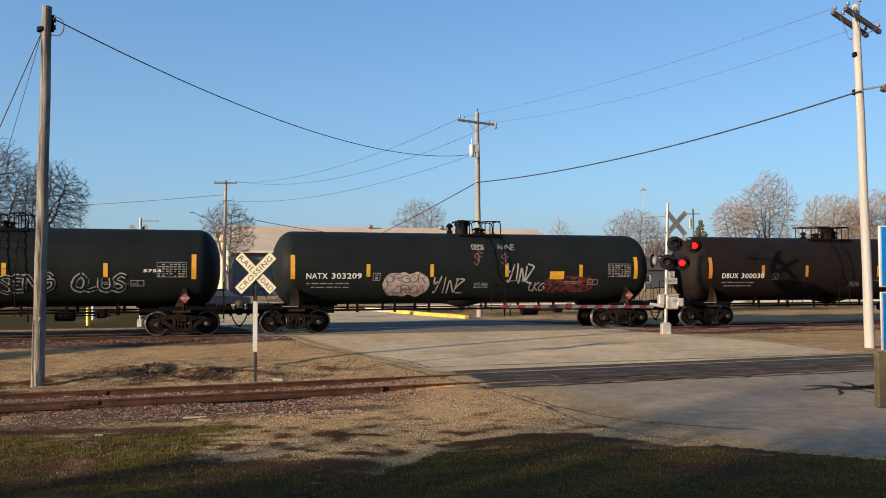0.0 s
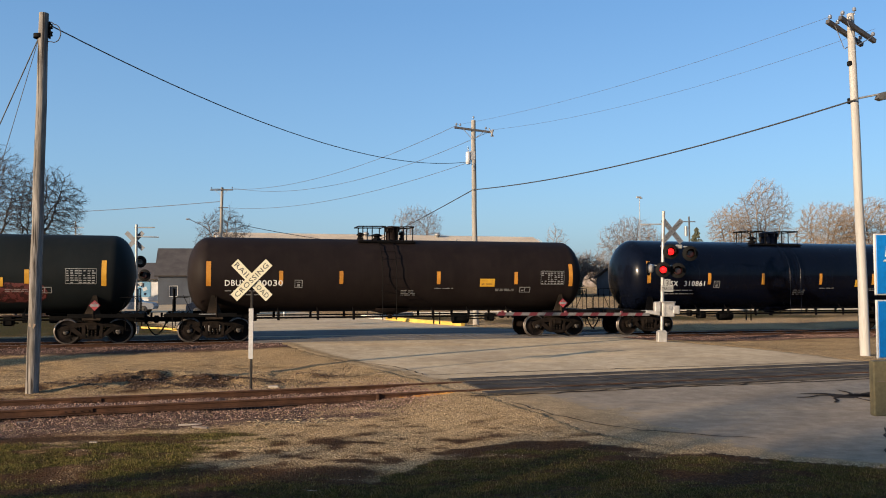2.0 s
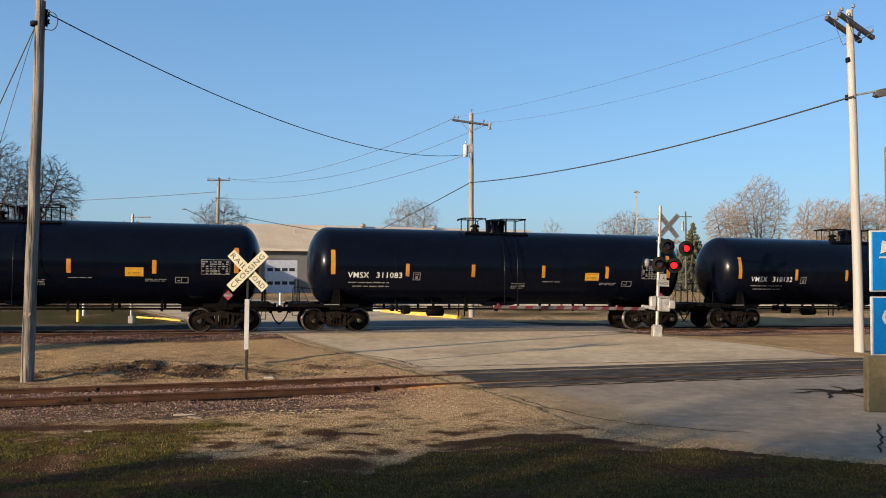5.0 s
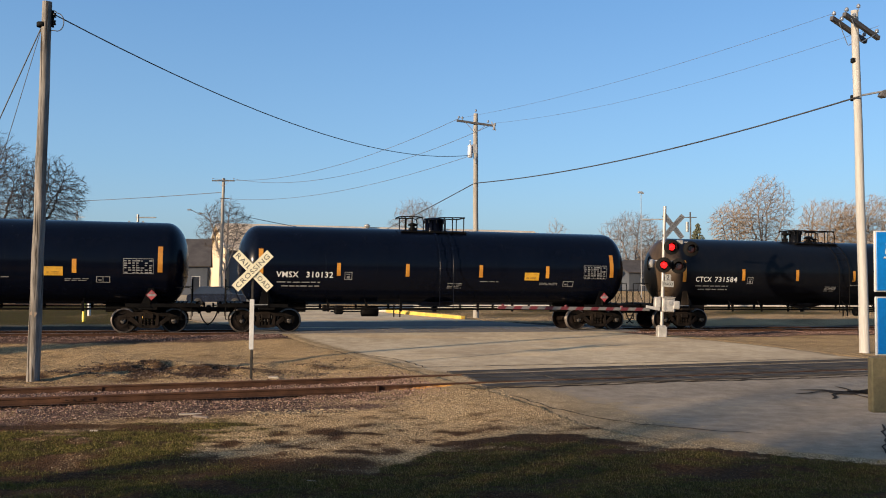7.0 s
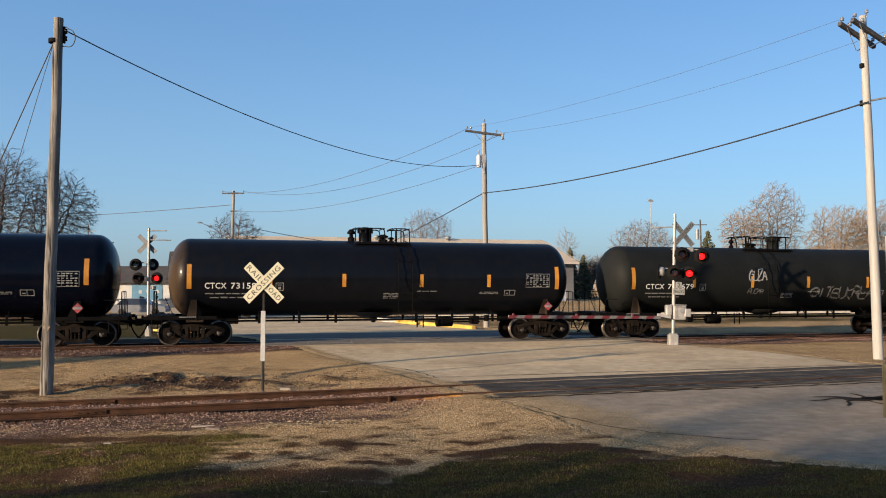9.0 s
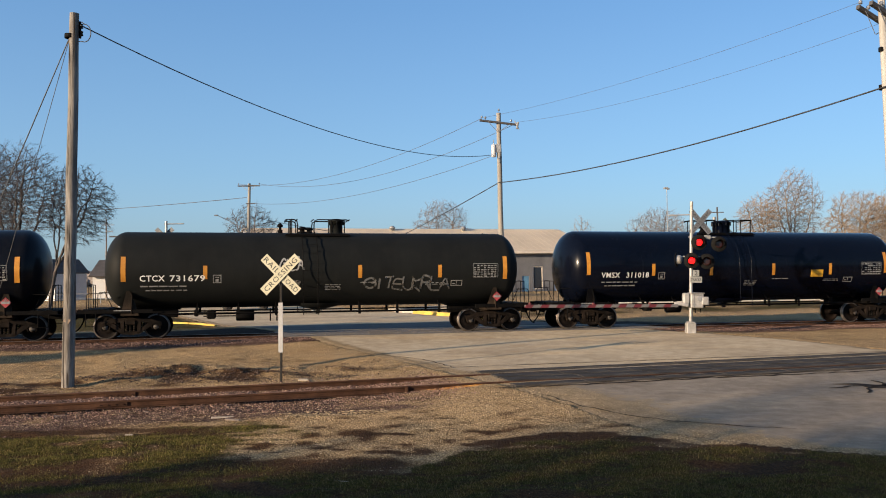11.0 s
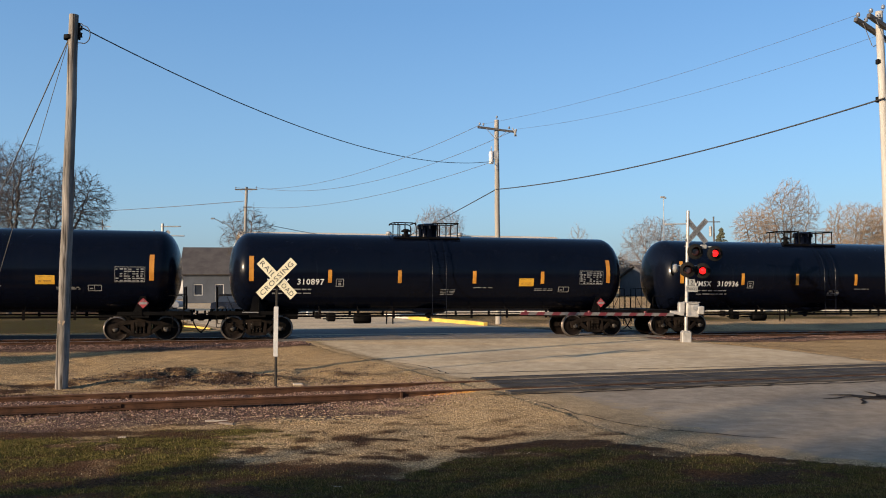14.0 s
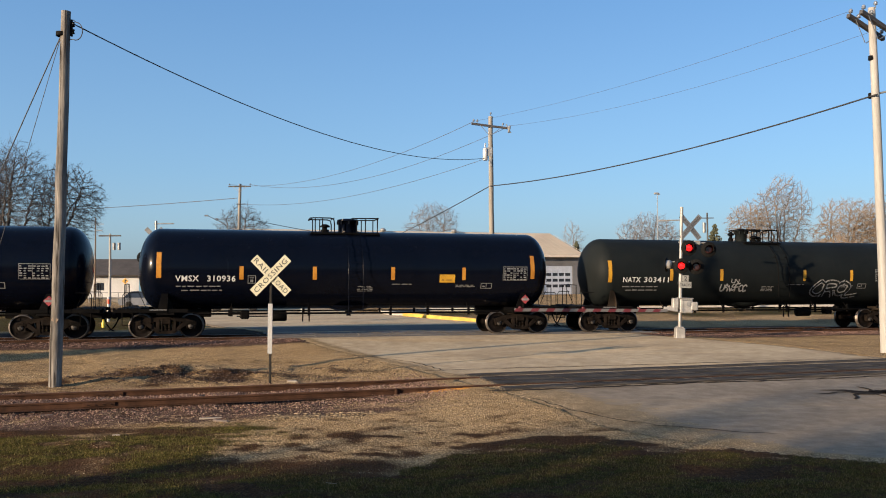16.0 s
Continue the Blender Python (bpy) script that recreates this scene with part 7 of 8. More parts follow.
def simple_house(at, turn, L, D, eave, ridge, wall, roof, label, wins, eave_out=0.4):
    h = thing("house", label, "house", pose(*at, 0, 0, turn))
    wall_with(M[wall], h, L, eave, wins)
    for x in (0.0, L - 0.2):
        g = Geo().prism([(0.0, 0), (D, 0), (D, eave), (D / 2, ridge - 0.1), (0.0, eave)], x, x + 0.2, lambda u, v, w: (w, u + 0.251, v))
        part("gable_wall", g, M[wall], h)
    part("back_wall", Geo().box((L / 2, D + 0.3, eave / 2), (L, 0.2, eave)), M[wall], h)
    sl = math.atan2(ridge - eave, D / 2)
    for sgn in (1, -1):
        y = D / 4 if sgn > 0 else 3 * D / 4
        part("roof", Geo().box((L / 2, y + 0.15 - sgn * eave_out / 2 * math.cos(sl), (eave + ridge) / 2 - eave_out / 2 * math.sin(sl) + 0.12), (L + 0.8, D / 2 / math.cos(sl) + eave_out + 0.1, 0.16), Matrix.Rotation(sgn * sl, 3, "X")), M[roof], h)
    for x0, x1, z0, z1 in wins:
        w = part("window", Geo().box(((x0 + x1) / 2, 0.08, z1 - 0.04), (x1 - x0, 0.1, 0.08)).box(((x0 + x1) / 2, 0.08, z0 + 0.04), (x1 - x0, 0.1, 0.08)).box((x0 + 0.04, 0.08, (z0 + z1) / 2), (0.08, 0.1, z1 - z0)).box((x1 - 0.04, 0.08, (z0 + z1) / 2), (0.08, 0.1, z1 - z0)), M["sign_white"], h)
        part("pane", Geo().box(((x0 + x1) / 2, 0.12, (z0 + z1) / 2), (x1 - x0 - 0.14, 0.02, z1 - z0 - 0.14)), M["glass_dark"], w)
    return h


store = simple_house((-53, 118, 0), 8, 18, 9, 3.4, 5.4, "house_white", "roof_dark", "low white building with dark roof and a mural", [(14.0, 15.0, 0.2, 2.3), (2.0, 3.2, 1.0, 2.2)], 0.9)
mural = part("mural", Geo().box((10.0, -0.03, 1.75), (4.2, 0.04, 2.2)), M["door_blue"], store, "blue and white painted mural panel")
rnd_ = random.Random(3)
for k_ in range(9):
    x_, z_ = 8.2 + 3.6 * rnd_.random(), 0.9 + 1.7 * rnd_.random()
    part("mural_patch", Geo().box((x_, -0.055, z_), (rnd_.uniform(0.25, 0.7), 0.01, rnd_.uniform(0.25, 0.6)), Matrix.Rotation(rnd_.uniform(-0.5, 0.5), 3, "Y")), M[rnd_.choice(("sign_white", "sign_white", "decal_yellow", "car_blue"))], mural)
simple_house((-32.4, 97, 0), 14, 5.4, 9, 3.6, 6.6, "house_slate", "roof_dark", "slate-grey house under a broad dark roof", [(1.2, 2.2, 1.0, 2.3), (3.6, 4.6, 0.2, 2.3)], 0.5)
simple_house((-51.5, 104, 0), 60, 4.5, 4, 3.6, 5.2, "house_white", "roof_dark", "small white shed with a gable roof", [(1.5, 2.5, 1.6, 2.4)], 0.2)
simple_house((29, 128, 0), 20, 16, 9, 3.0, 4.8, "house_slate", "roof_dark", "far grey house behind bare trees", [(2, 3.2, 1.0, 2.2), (7, 8.2, 1.0, 2.2), (12, 13, 0.2, 2.2)], 0.4)

# ---- trees ----
def bare_tree(height, spread, seed, width, lean=0.0, droop=0.0, twig=0.008, kids=(5, 5, 5, 5, 4), trunk=0.03, low=0.45, stem=0.30):
    """Trunk, limbs that fan out, and a haze of bare twigs. Returns the trunk's and the crown's geometry."""
    rnd = random.Random(seed)
    tg, cg = Geo(), Geo()
    levels = len(kids) + 1

    def grow(p, d, ln, r, lv):
        n = 5 if lv < 2 else 4 if lv < 3 else 3
        pts, q = [Vector(p)], Vector(d)
        for k in range(n):
            w = Vector((rnd.uniform(-1, 1), rnd.uniform(-1, 1), rnd.uniform(-0.8, 0.8)))
            lift = 0.16 if lv in (1, 2) else 0.02 if lv == 0 else -droop
            q = (q + w * (0.08 if lv == 0 else 0.24) + Vector((0, 0, lift))).normalized()
            pts.append(pts[-1] + q * ln / n)
        r1 = max(r * (0.72 if lv == 0 else 0.5), twig * 0.6)
        (tg if lv < 2 else cg).tube(pts, r, 8 if lv == 0 else 6 if lv == 1 else 4 if lv == 2 else 3, r1)
        if lv >= levels - 1:
            return
        m = kids[lv]
        f0 = low if lv == 0 else 0.3
        for i in range(m):
            f = min(f0 + (1 - f0) * (i + rnd.uniform(0.2, 0.9)) / m, 0.99)
            a = min(int(f * n), n - 1)
            at = pts[a].lerp(pts[a + 1], f * n - a)
            az = 2 * math.pi * (i * 0.382 + rnd.uniform(-0.1, 0.1)) + lv * 1.3
            dd = (pts[a + 1] - pts[a]).normalized()
            e1 = dd.orthogonal().normalized()
            out = e1 * math.cos(az) + dd.cross(e1) * math.sin(az)
            sp = spread * rnd.uniform(0.75, 1.2)
            ll = ln * (rnd.uniform(1.0, 1.3) if lv == 0 else rnd.uniform(0.5, 0.72) * (1.15 - 0.3 * f))
            grow(at, (dd + out * sp).normalized(), ll, max(r * (0.62 - 0.1 * f) if lv < 2 else r * 0.45, twig), lv + 1)
        grow(pts[-1], q, ln * (1.0 if lv == 0 else 0.6), r1, lv + 1)
    grow((0, 0, -0.2), Vector((lean, 0, 1)).normalized(), height * stem, height * trunk, 0)
    k = height / max(v[2] for v in cg.v)
    rad = sorted(math.hypot(v[0], v[1]) for v in cg.v[::7])
    kw = (width / 2) / rad[int(len(rad) * 0.93)]
    for g in (tg, cg):
        g.v = [(x * kw, y * kw, z * k if z > 0 else z) for x, y, z in g.v]
    return tg, cg


def crown_tree(height, width, seed, base=0.3, shift=0.0, droop=0.0, twig=0.008, n=2200, step=0.42, limbs=5, fork=0.2, lumps=0.3):
    """A bare tree whose limbs reach for points spread through a lumpy, rounded crown. Returns trunk and crown geometry."""
    rng = np.random.RandomState(seed)
    rad = np.array([width / 2, width / 2, height * (1 - base) / 2])
    mid = np.array([shift, 0, height * (1 + base) / 2])
    d = rng.normal(size=(n, 3))
    d /= np.linalg.norm(d, axis=1)[:, None]
    lump = 1 - lumps * np.abs(vnoise(np.arctan2(d[:, 1], d[:, 0]) * 1.6 + 9, d[:, 2] * 2.5 + 9, seed))
    goal = mid + d * rad * (lump * rng.uniform(0.02, 1, n) ** 0.42)[:, None]
    pos, par = [np.array([0, 0, -0.3])], [-1]

    def run(i, end, bow, jit):
        """Nodes from node i to end, bowed upward."""
        a = pos[i]
        m = max(2, int(np.linalg.norm(end - a) / step))
        for q in range(1, m + 1):
            f = q / m
            pos.append(a + (end - a) * f + np.array([0, 0, bow * math.sin(math.pi * f)]) + rng.uniform(-jit, jit, 3) * (f < 1))
            par.append(i)
            i = len(pos) - 1
        return i
    top = run(0, np.array([shift * fork * 0.9, 0, height * fork]), 0, 0.04)
    for q in range(limbs):
        a = 2 * math.pi * (q + rng.uniform(-0.25, 0.25)) / limbs
        reach = rng.uniform(0.42, 0.68) if q else 0.1
        end = mid + rad * np.array([math.cos(a) * reach, math.sin(a) * reach, rng.uniform(-0.15, 0.45)])
        run(max(0, top - rng.randint(0, 4)), end, -height * 0.035 if q else 0, 0.10)
    pos, par = list(pos), list(par)
    best = np.full(n, 1e9)
    who = np.zeros(n, int)
    alive = np.ones(n, bool)
    fresh = 0
    for it in range(90):
        P = np.array(pos[fresh:])
        dd = np.linalg.norm(goal[:, None] - P[None], axis=2)
        m = dd.argmin(1)
        dm = dd[np.arange(n), m]
        who = np.where(dm < best, m + fresh, who)
        best = np.minimum(dm, best)
        alive &= best > step * 1.25
        if alive.sum() < n * 0.01:
            break
        fresh = len(pos)
        V = goal[alive] - np.array(pos)[who[alive]]
        V /= np.linalg.norm(V, axis=1)[:, None]
        tot = np.zeros((len(pos), 3))
        np.add.at(tot, who[alive], V)
        for i in np.unique(who[alive]):
            old = pos[i] - pos[par[i]]
            v = tot[i] / (np.linalg.norm(tot[i]) + 1e-9) + 0.85 * old / np.linalg.norm(old) + rng.uniform(-0.12, 0.12, 3) - np.array([0, 0, droop])
            pos.append(pos[i] + step * v / np.linalg.norm(v))
            par.append(i)
    P, up = np.array(pos), np.array(par)
    for _ in range(2):          # straighten the branches
        count = np.bincount(up[1:], minlength=len(P))
        tot = np.zeros_like(P)
        np.add.at(tot, up[1:], P[1:])
        inner = (count > 0) & (up >= 0)
        P[inner] = 0.5 * P[inner] + 0.25 * P[up[inner]] + 0.25 * tot[inner] / count[inner][:, None]
    r = np.zeros(len(P))
    for i in range(len(P) - 1, -1, -1):
        r[i] = max(r[i], twig ** 2.2) ** (1 / 2.2)
        if i:
            r[par[i]] += r[i] ** 2.2
    tg, cg = Geo(), Geo()
    kids = np.bincount([p for p in par if p >= 0], minlength=len(P))
    for i in range(1, len(P)):
        a, b = Vector(P[par[i]]), Vector(P[i])
        ra, rb = min(r[par[i]], r[i] * 1.25), r[i]
        big = rb > 0.22 * r[1]
        (tg if big else cg).lathe(a, b - a, [(-0.3 * ra, ra), ((b - a).length, rb)], 8 if big else 4 if rb > twig * 3 else 3)
        if rb < twig * 4.5:
            ax = (b - a).normalized()
            for q in range(5 if kids[i] == 0 else 4):
                out = (ax * rng.uniform(0.8, 1.4) + Vector(rng.normal(size=3)) * 0.42 - Vector((0, 0, droop * 1.5))).normalized()
                s0 = a.lerp(b, rng.uniform(0.2, 1))
                ln, e1 = step * rng.uniform(1.0, 2.8), out.orthogonal().normalized() * twig * 0.8
                e2 = out.cross(e1)
                cg.add([s0 + e1, s0 - e1 * 0.5 + e2 * 0.87, s0 - e1 * 0.5 - e2 * 0.87, s0 + out * ln], [(0, 1, 3), (1, 2, 3), (2, 0, 3)])
    return tg, cg


def plant(pos, geos, bark, twigs, label, turn=0, cat="tree"):
    t = thing("tree", label, cat, pose(*pos, 0, 0, turn))
    for name, g, mat in (("trunk", geos[0], bark), ("crown", geos[1], twigs)):
        part(name, g.mesh(name, M[mat]), None, t)
    return t


for pos_, tree_, bark_, twigs_, label_ in (
        ((-34.9, 64, 0), crown_tree(13.7, 8.6, 3, 0.34, 0.3, 0.06, 0.009, 6500, 0.27, 6, 0.26, 0.35), "bark_dark", "bark_dark", "big dark bare tree with wide spreading limbs"),
        ((-39.4, 67, 0), crown_tree(14.6, 9.0, 8, 0.30, 0.0, 0.04, 0.009, 6500, 0.27, 6, 0.26, 0.35), "bark_dark", "bark_dark", "tall dark bare tree behind another"),
        ((-34.3, 68, 0), crown_tree(12.5, 6.4, 5, 0.42, 2.6, 0.2, 0.009, 4500, 0.25, 5, 0.33, 0.3), "bark_dark", "bark_dark", "leaning dark bare tree with drooping twigs"),
        ((-23.0, 90, 0), crown_tree(10.9, 6.4, 11, 0.35, 0.0, 0.0, 0.009, 3500, 0.28, 5, 0.3), "bark_grey", "bark_dark", "round bare tree beside the workshop"),
        ((-4.0, 158, 0), crown_tree(17.4, 12, 12, 0.3, 0.0, 0.0, 0.014, 4000, 0.5, 6, 0.25), "bark_grey", "bark_grey", "pale bare tree behind the workshop"),
        ((24.0, 172, 0), crown_tree(15.0, 5, 13, 0.25, 0.0, 0.0, 0.013, 1500, 0.5, 4, 0.3), "bark_grey", "bark_tan", "slim pale bare tree far off"),
        ((32.0, 138, 0), crown_tree(13.6, 12.5, 14, 0.2, 0.0, 0.0, 0.014, 4500, 0.42, 6, 0.2), "bark_grey", "bark_grey", "broad grey bare tree far off"),
        ((41.8, 116, 0), crown_tree(13.2, 6.6, 15, 0.46, -1.4, 0.16, 0.012, 4500, 0.30, 5, 0.3, 0.35), "bark_tan", "bark_gold", "golden-twigged bare willow in a row"),
        ((47.0, 121, 0), crown_tree(17.6, 9.2, 16, 0.22, 0.0, -0.05, 0.012, 6000, 0.34, 6, 0.22, 0.3), "bark_tan", "bark_tan", "tall pale bare tree in a row"),
        ((51.6, 112, 0), crown_tree(13.4, 11.0, 17, 0.26, 0.8, 0.06, 0.012, 6000, 0.30, 6, 0.25, 0.4), "bark_tan", "bark_gold", "wide golden-brown bare tree in a row"),
        ((60.5, 116, 0), crown_tree(14.2, 11, 18, 0.25, 0.0, 0.05, 0.012, 6000, 0.32, 6, 0.22, 0.35), "bark_tan", "bark_gold", "wide tan bare tree in a row"),
        ((69.0, 118, 0), crown_tree(14.0, 10, 19, 0.25, 0.0, 0.03, 0.012, 3000, 0.4, 5, 0.25), "bark_tan", "bark_tan", "tan bare tree at a row's end"),
        ((48.6, 107, 0), crown_tree(8.2, 8.0, 20, 0.06, 0.0, 0.02, 0.012, 2600, 0.34, 7, 0.06, 0.4), "bark_tan", "bark_gold", "low brown thicket below taller bare trees"),
        ((56.2, 108, 0), crown_tree(8.6, 9.0, 21, 0.06, 0.0, 0.02, 0.012, 2600, 0.34, 7, 0.06, 0.4), "bark_tan", "bark_tan", "low brown thicket below taller bare trees")):
    plant(pos_, tree_, bark_, twigs_, label_)
for i_, (x_, y_, h_) in enumerate(((38, 150, 9.5), (24, 146, 8.5), (44, 146, 9.0), (54, 150, 10.0), (64, 150, 10.5), (74, 140, 11.0), (30, 152, 8.0))):
    plant((x_, y_, 0), bare_tree(h_, 0.9, 30 + i_, h_, 0.0, 0.0, 0.018, (6, 5, 5, 4), low=0.2, stem=0.25), "bark_grey", "bark_grey" if i_ % 2 else "bark_tan", "low bare tree in a far thicket")
# bare trees behind the camera, whose shade lies on the lawn and the road
for i_, (x_, y_, h_, w_, t_) in enumerate(((-36.9, -20.9, 14.5, 8, 0.02), (-32.5, -20.5, 13.6, 9, 0.02), (-35, -9.6, 6.3, 5.5, 0.016), (-31, -8.6, 6.7, 5.5, 0.016), (-27, -7.4, 7.0, 5.5, 0.016), (-23, -6.2, 6.7, 5.5, 0.016), (-19, -5.2, 6.5, 5.5, 0.016), (-15, -4.6, 6.3, 5.5, 0.016), (-11, -5.0, 6.5, 5.0, 0.016), (-29, -10.5, 7.0, 5.0, 0.016), (-21, -8.2, 6.8, 5.0, 0.016), (-17, -7.6, 6.2, 5.0, 0.016), (-13, -8.0, 6.4, 5.0, 0.016))):
    plant((x_, y_, 0), bare_tree(h_, 0.9, 41 + i_, w_, 0.0, 0.0, t_, (6, 5, 5, 4) if h_ > 8 else (6, 6, 5, 5), low=0.45 if h_ > 8 else 0.2, stem=0.3 if h_ > 8 else 0.22), "bark_dark", "bark_dark", "bare tree in the row behind the lawn")


def spruce(pos, h, label, wide=0.30, thick=9):
    t = thing("spruce", label, "tree", pose(*pos))
    part("trunk", Geo().cyl((0, 0, -0.2), (0, 0, h * 0.97), 0.12, 0.02, 8), M["bark_dark"], t)
    rnd, g = random.Random(int(h * 10)), Geo()
    z = 0.8
    while z < h:
        r = (h - z) * wide + 0.1
        for k in range(thick):
            a = rnd.uniform(0, 6.28)
            q = Vector((math.cos(a), math.sin(a), -0.25))
            b = Vector((0, 0, z + rnd.uniform(-0.15, 0.15)))
            for j in range(4):
                p = b + q * r * (0.3 + 0.22 * j)
                s = 0.22 * rnd.uniform(0.7, 1.3)
                g.add([p + Vector((0, 0, s)), p + Vector((s * q.y, -s * q.x, -s)), p - Vector((s * q.y, -s * q.x, s)), p + q * s], [(0, 1, 2), (0, 1, 3), (0, 2, 3), (1, 2, 3)])
        z += 0.42
    part("crown", g, M["needles"], t)


# out of view, added only for its wedge of shadow on the gravel
spruce((-43.3, 2.65, 0), 9.75, "unseen spruce added to cast a shadow band", 0.45, 80)
spruce((36.4, 118, 0), 9.7, "thin dark spruce among bare trees", 0.42, 12)
spruce((20.2, 140, 0), 8.4, "dark spruce behind the workshop")
spruce((22.6, 141, 0), 7.4, "dark spruce behind the workshop")


def far_woods():
    """Low wooded skyline all round, far off."""
    rnd, g = random.Random(77), Geo()
    for k in range(900):
        a = radians(rnd.uniform(20, 160)) if k < 700 else rnd.uniform(0, 6.28)
        d = rnd.uniform(330, 460)
        h = rnd.uniform(4, 8.5)
        w = rnd.uniform(2.5, 6)
        c = Vector((d * math.cos(a), d * math.sin(a), 0))
        n, vs = 7, []
        for j, (zz, rr) in enumerate(((-0.5, 0.7), (h * 0.35, 1.0), (h * 0.75, 0.75))):
            for i in range(n):
                b = 2 * math.pi * i / n
                vs.append(c + Vector((math.cos(b) * w * rr * rnd.uniform(0.7, 1.2), math.sin(b) * w * rr * rnd.uniform(0.7, 1.2), zz * rnd.uniform(0.85, 1.15))))
        vs.append(c + Vector((0, 0, h)))
        fs = [(j * n + i, j * n + (i + 1) % n, (j + 1) * n + (i + 1) % n, (j + 1) * n + i) for j in range(2) for i in range(n)] + [(2 * n + i, 2 * n + (i + 1) % n, 3 * n) for i in range(n)]
        g.add(vs, fs)
    ob = new("far_woods", fix_normals(g.mesh("far_woods", M["bark_grey"])))
    tagged(ob, "hazy grey-brown woods on the skyline", "woods", kind="stuff")


far_woods()


# ---- smaller things beyond the tracks ----
def parked_car(pos, turn, mat, label):
    c = thing("parked_car", label, "car", pose(*pos, 0, 0, turn))
    side = [(-2.2, 0.35), (2.2, 0.35), (2.28, 0.6), (2.15, 0.85), (1.2, 0.98), (-1.9, 0.98), (-2.22, 0.9), (-2.28, 0.55)]
    part("body", Geo().prism(side, -0.88, 0.88, lambda u, v, w: (u, w, v)), M[mat], c)
    part("cabin", Geo().prism([(-1.9, 0.97), (1.15, 0.97), (0.45, 1.46), (-1.35, 1.50)], -0.78, 0.78, lambda u, v, w: (u, w * (1.0 if v < 1.2 else 0.88), v)), M["glass_dark"], c, "dark glazed cabin")
    part("roof", Geo().box((-0.42, 0, 1.5), (1.7, 1.34, 0.05), None, 0.02), M[mat], c)
    for x in (-1.4, 1.4):
        for y in (-0.82, 0.82):
            w = part("wheel", Geo().lathe((x, y - 0.1, 0.33), (0, 1, 0), [(0, 0.2), (0, 0.31), (0.03, 0.33), (0.17, 0.33), (0.2, 0.31), (0.2, 0.2)], 18), M["tyre"], c)
            part("rim", Geo().lathe((x, y - 0.09, 0.33), (0, 1, 0), [(0, 0.0), (0, 0.2), (0.18, 0.2), (0.18, 0.0)], 14), M["panel_dark"], w)
    part("headlight", Geo().box((2.2, -0.62, 0.72), (0.1, 0.32, 0.14), None, 0.03), M["galv"], c)
    part("headlight", Geo().box((2.2, 0.62, 0.72), (0.1, 0.32, 0.14), None, 0.03), M["galv"], c)
    return c


parked_car((-17.4, 66, 0.05), 10, "car_blue", "dark blue parked car near the workshop")
parked_car((-26.5, 72, 0.05), 5, "car_white", "silver parked car on a gravel lot")
parked_car((-57, 92, 0.05), 0, "car_blue", "dark parked car on a far lot")
parked_car((-4.2, 92, 0.05), 20, "car_steel", "pale blue parked car by the garage doors")


def bollard(pos, h, r, mat, label, band=None):
    b = thing("bollard", label, "bollard", pose(*pos))
    part("post", Geo().lathe((0, 0, -0.2), (0, 0, 1), [(0, r), (h + 0.17, r), (h + 0.2, r * 0.6), (h + 0.2, 0)], 10), M[mat], b)
    if band:
        part("band", Geo().lathe((0, 0, h * 0.72), (0, 0, 1), [(0, r + 0.004), (h * 0.18, r + 0.004)], 10), M[band], b)


bollard((-18.3, 43.3, 0.08), 0.95, 0.085, "post_yellow", "yellow marker post beside the road")
bollard((-20.4, 49, 0.08), 1.5, 0.09, "sign_white", "white marker post with a red band", "guard_red")
bollard((-11.4, 62, 0.08), 1.1, 0.09, "sign_white", "white marker post by a lot")
bollard((1.8, 101, 0.08), 1.3, 0.12, "sign_white", "white bollard before the garage doors")
bollard((-1.2, 101, 0.08), 1.3, 0.12, "post_yellow", "yellow bollard before the garage doors")

ws = thing("warning_sign", "yellow diamond road sign on a thin post", "road sign", pose(-38.8, 98, 0))
part("post", Geo().box((0, 0, 1.2), (0.06, 0.05, 2.8)), M["galv"], ws)
part("plate", Geo().prism([(0, -0.38), (0.38, 0), (0, 0.38), (-0.38, 0)], -0.05, -0.035, lambda u, v, w: (u, w, 2.4 + v)), M["decal_yellow"], ws)
part("symbol", Geo().box((0, -0.06, 2.4), (0.14, 0.01, 0.42)).box((0.06, -0.06, 2.5), (0.24, 0.01, 0.14)), M["sign_black"], ws)

mastA = thing("light_mast", "tall thin lamp mast far behind the tracks", "lamp mast", pose(21.7, 90, 0))
part("pole", Geo().cyl((0, 0, -0.2), (0, 0, 11.4), 0.055, 0.035, 10), M["galv"], mastA)
part("lamp_head", Geo().box((-0.1, 0, 11.5), (0.5, 0.3, 0.2), None, 0.05).box((0.18, 0, 11.42), (0.24, 0.2, 0.16), None, 0.04), M["galv"], mastA)
poleX, dX = wood_pole((33.0, 110, 0), (33.0, 110, 10.9), 0.15, 0.1, "arm_wood", "distant dark pole with a transformer")
part("transformer", Geo().cyl((-0.45, -0.1, 8.3), (-0.45, -0.1, 9.6), 0.2, seg=12), M["galv"], poleX)
part("crossarm", Geo().box((0, -0.1, 10.2), (1.6, 0.1, 0.12)), M["arm_wood"], poleX)
poleY, dY = wood_pole((-34.0, 82, 0), (-34.0, 82, 7.1), 0.14, 0.1, "pole_pale", "distant pole with transformers on a crossarm")
part("crossarm", Geo().box((0, -0.1, 6.9), (2.2, 0.1, 0.14)), M["arm_wood"], poleY)
for x_ in (0.45, 0.95):
    part("transformer", Geo().cyl((x_, -0.15, 5.5), (x_, -0.15, 6.2), 0.15, seg=12), M["galv"], poleY)
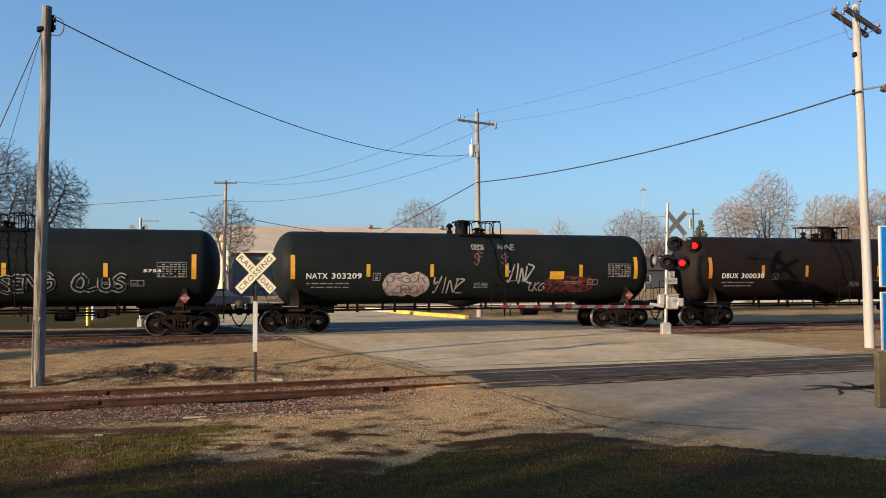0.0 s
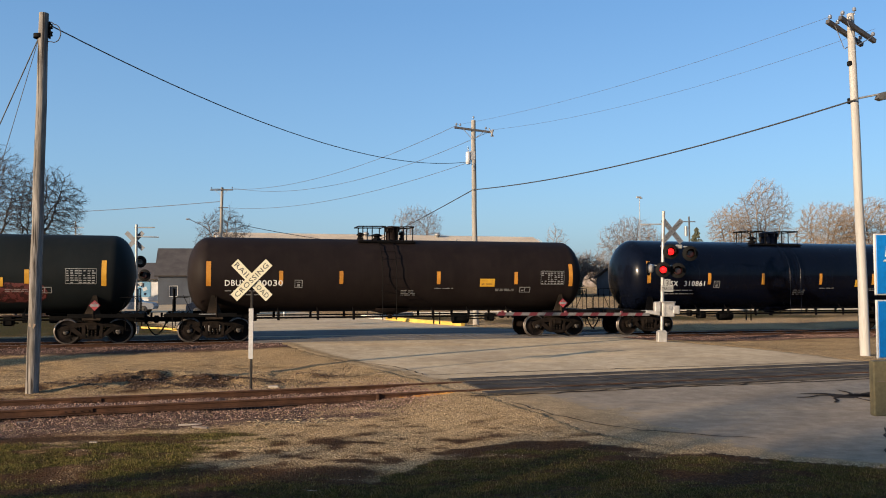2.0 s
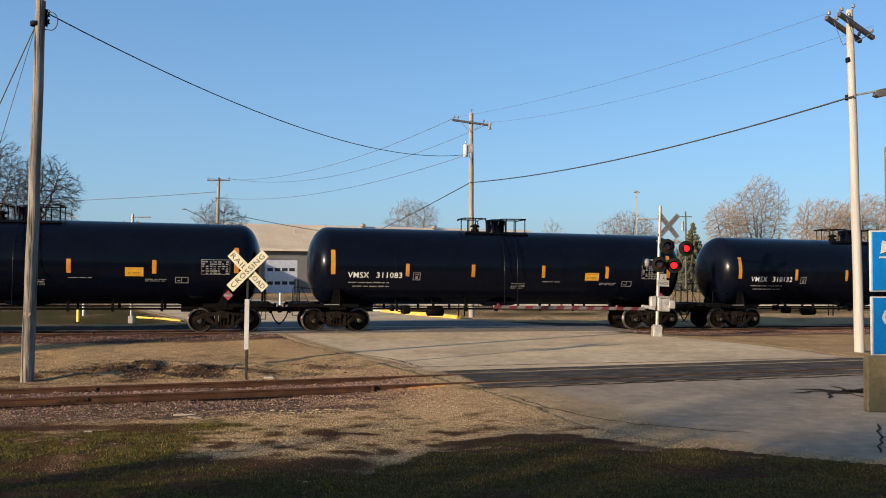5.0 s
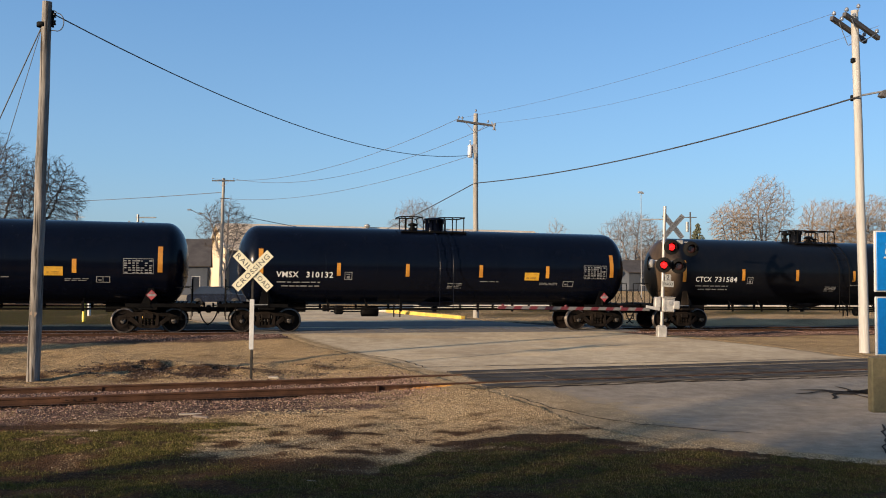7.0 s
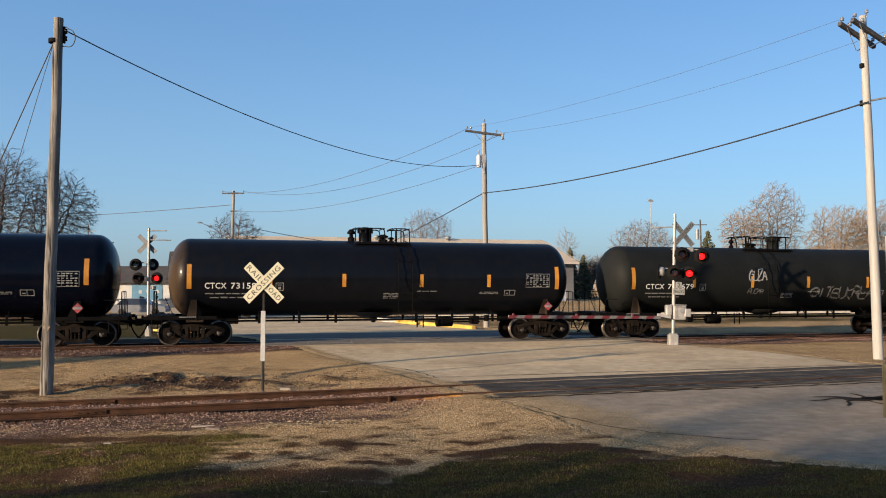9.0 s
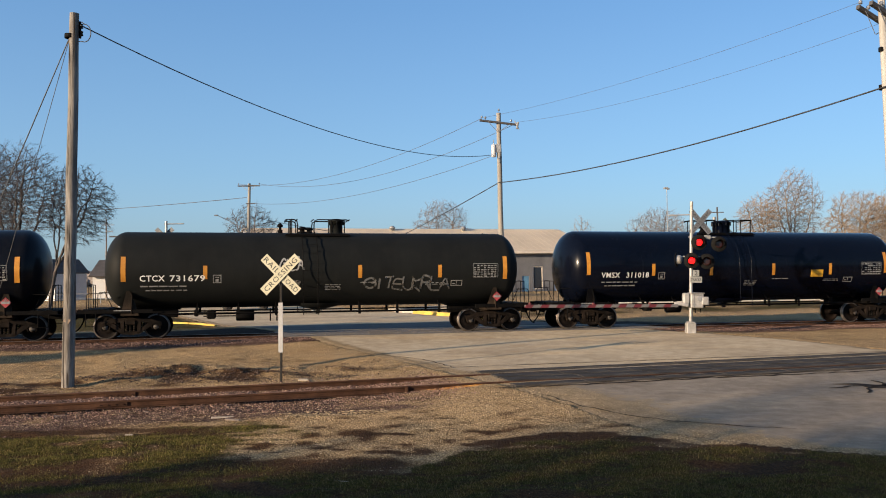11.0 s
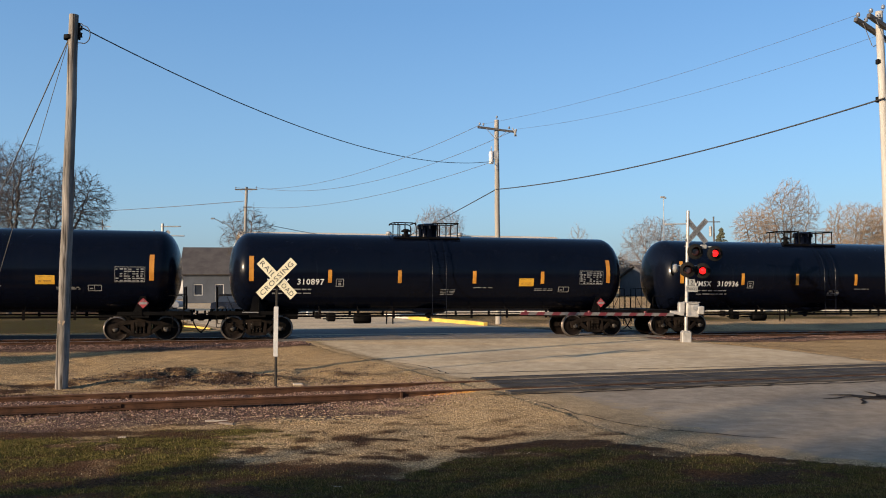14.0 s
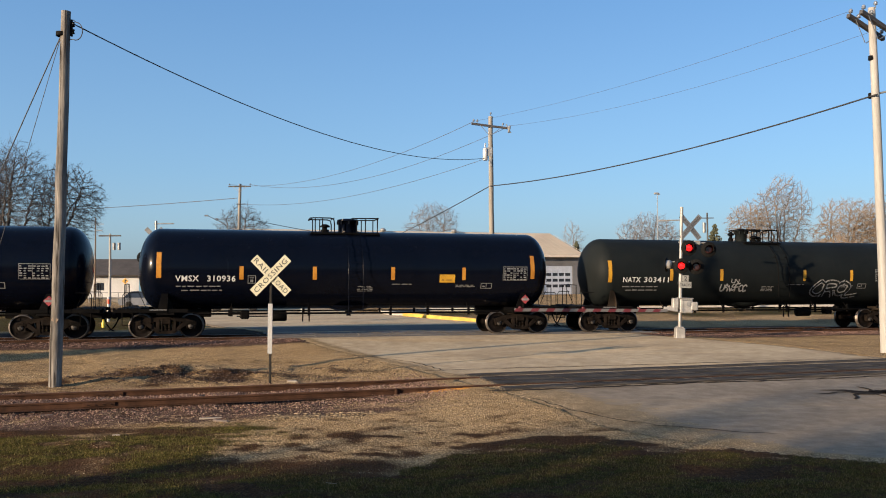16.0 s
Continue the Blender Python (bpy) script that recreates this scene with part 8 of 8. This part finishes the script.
poleZ, dZ = wood_pole((-45.4, 105, 0), (-45.4, 105, 10.4), 0.12, 0.07, "pole_dark", "thin far mast with short arms")
part("crossarm", Geo().box((0.3, -0.1, 9.6), (1.6, 0.06, 0.08)).box((0.4, -0.1, 8.8), (1.0, 0.06, 0.08)), M["galv"], poleZ)


# low fence rails and a kerb line on the far lots
def pipe_fence(x0, y0, x1, y1, h, label, mat):
    f = thing("fence", label, "fence", pose(x0, y0, 0.05, 0, 0, math.degrees(math.atan2(y1 - y0, x1 - x0))))
    L = math.hypot(x1 - x0, y1 - y0)
    for z in (h, h * 0.5):
        part("fence_rail", Geo().cyl((0, 0, z), (L, 0, z), 0.04, seg=6), M[mat], f)
    n = int(L / 3)
    me = fix_normals(Geo().cyl((0, 0, -0.2), (0, 0, h + 0.05), 0.05, seg=6).mesh("post", M[mat]))
    for k in range(n + 1):
        part("post", me, None, f, "", pose(L * k / n, 0, 0))


pipe_fence(-70, 86, -34, 92, 1.1, "grey pipe fence along a far lot", "galv")

# post office style sign column beside the lawn
sc = thing("sign_column", "blue panel sign with white edges over a khaki panel", "sign", pose(4.645, 9.0, 0.0, 0, 0, 0))
for z0, z1, x0, mat, lab in ((3.36, 3.96, 0.21, "sign_blue", "small blue sign panel"), (2.42, 3.08, 0.012, "sign_blue", "blue sign panel with a white winged shape"), (1.74, 2.37, 0.016, "sign_blue", "blue sign panel with a white letter"), (1.13, 1.72, -0.03, "sign_khaki", "khaki base panel")):
    p_ = part("panel", Geo().box((x0 + 0.62, -0.015 if mat == "sign_blue" else 0.02, (z0 + z1) / 2), (1.2, 0.025 if mat == "sign_blue" else 0.10, z1 - z0), None, 0.012), M["sign_white" if mat == "sign_blue" else mat], sc, lab)
    if mat == "sign_blue":
        part("face", Geo().box((x0 + 0.622, -0.031, (z0 + z1) / 2), (1.165, 0.012, z1 - z0 - 0.03), None, 0.005), M[mat], p_)
    if abs(z0 - 2.42) < 0.01:
        part("emblem", Geo().prism([(0.14, 2.83), (0.16, 2.97), (0.34, 2.95), (0.55, 2.99), (0.55, 2.94), (0.34, 2.90)], -0.048, -0.041, lambda u, v, w: (u, w, v)).prism([(0.13, 2.80), (0.55, 2.80), (0.55, 2.78), (0.12, 2.78)], -0.048, -0.041, lambda u, v, w: (u, w, v)), M["sign_white"], p_, "white winged emblem shape")
    if abs(z0 - 1.74) < 0.01:
        vs_, fs_ = text_geo("C", 0.26, 0, 0.006)
        part("letter", Geo().add([(0.14 + v[0], -0.042, 2.06 + v[1]) for v in vs_], fs_), M["sign_white"], p_)
    if mat == "sign_khaki":
        part("seam", Geo().box((0.62, -0.034, 1.50), (1.18, 0.006, 0.0085)).box((0.72, -0.034, 1.40), (0.9, 0.006, 0.0085)), M["pole_dark"], p_)
for x_ in (0.3, 1.0):
    part("post", Geo().box((x_, 0.05, 1.8), (0.08, 0.08, 4.4), None, 0.01), M["sign_khaki"], sc)


def motions():
    """The train rolls by, its wheels turn."""
    times = [0.5 * i for i in range(33)]
    for k, car in CARS:
        walk(car, [(t, Matrix.Translation(MAIN_O + MAIN_D * (FIRST + PITCH * k + SHIFT[k] - SPEED * t) + Vector((0, 0, RAIL_Z))) @ MAIN_TURN) for t in times])
    step = 2 / FPS
    turn = math.degrees(SPEED * step / 0.457)
    for w, x, a0 in WHEELS:
        walk(w, [(i * step, pose(x, 0, 0.457, 0, a0 - turn * i, 0)) for i in range(int(16 / step) + 1)])
    for lamp, shutter_at, first in LAMPS:
        walk(lamp, blink(shutter_at, first))


motions()
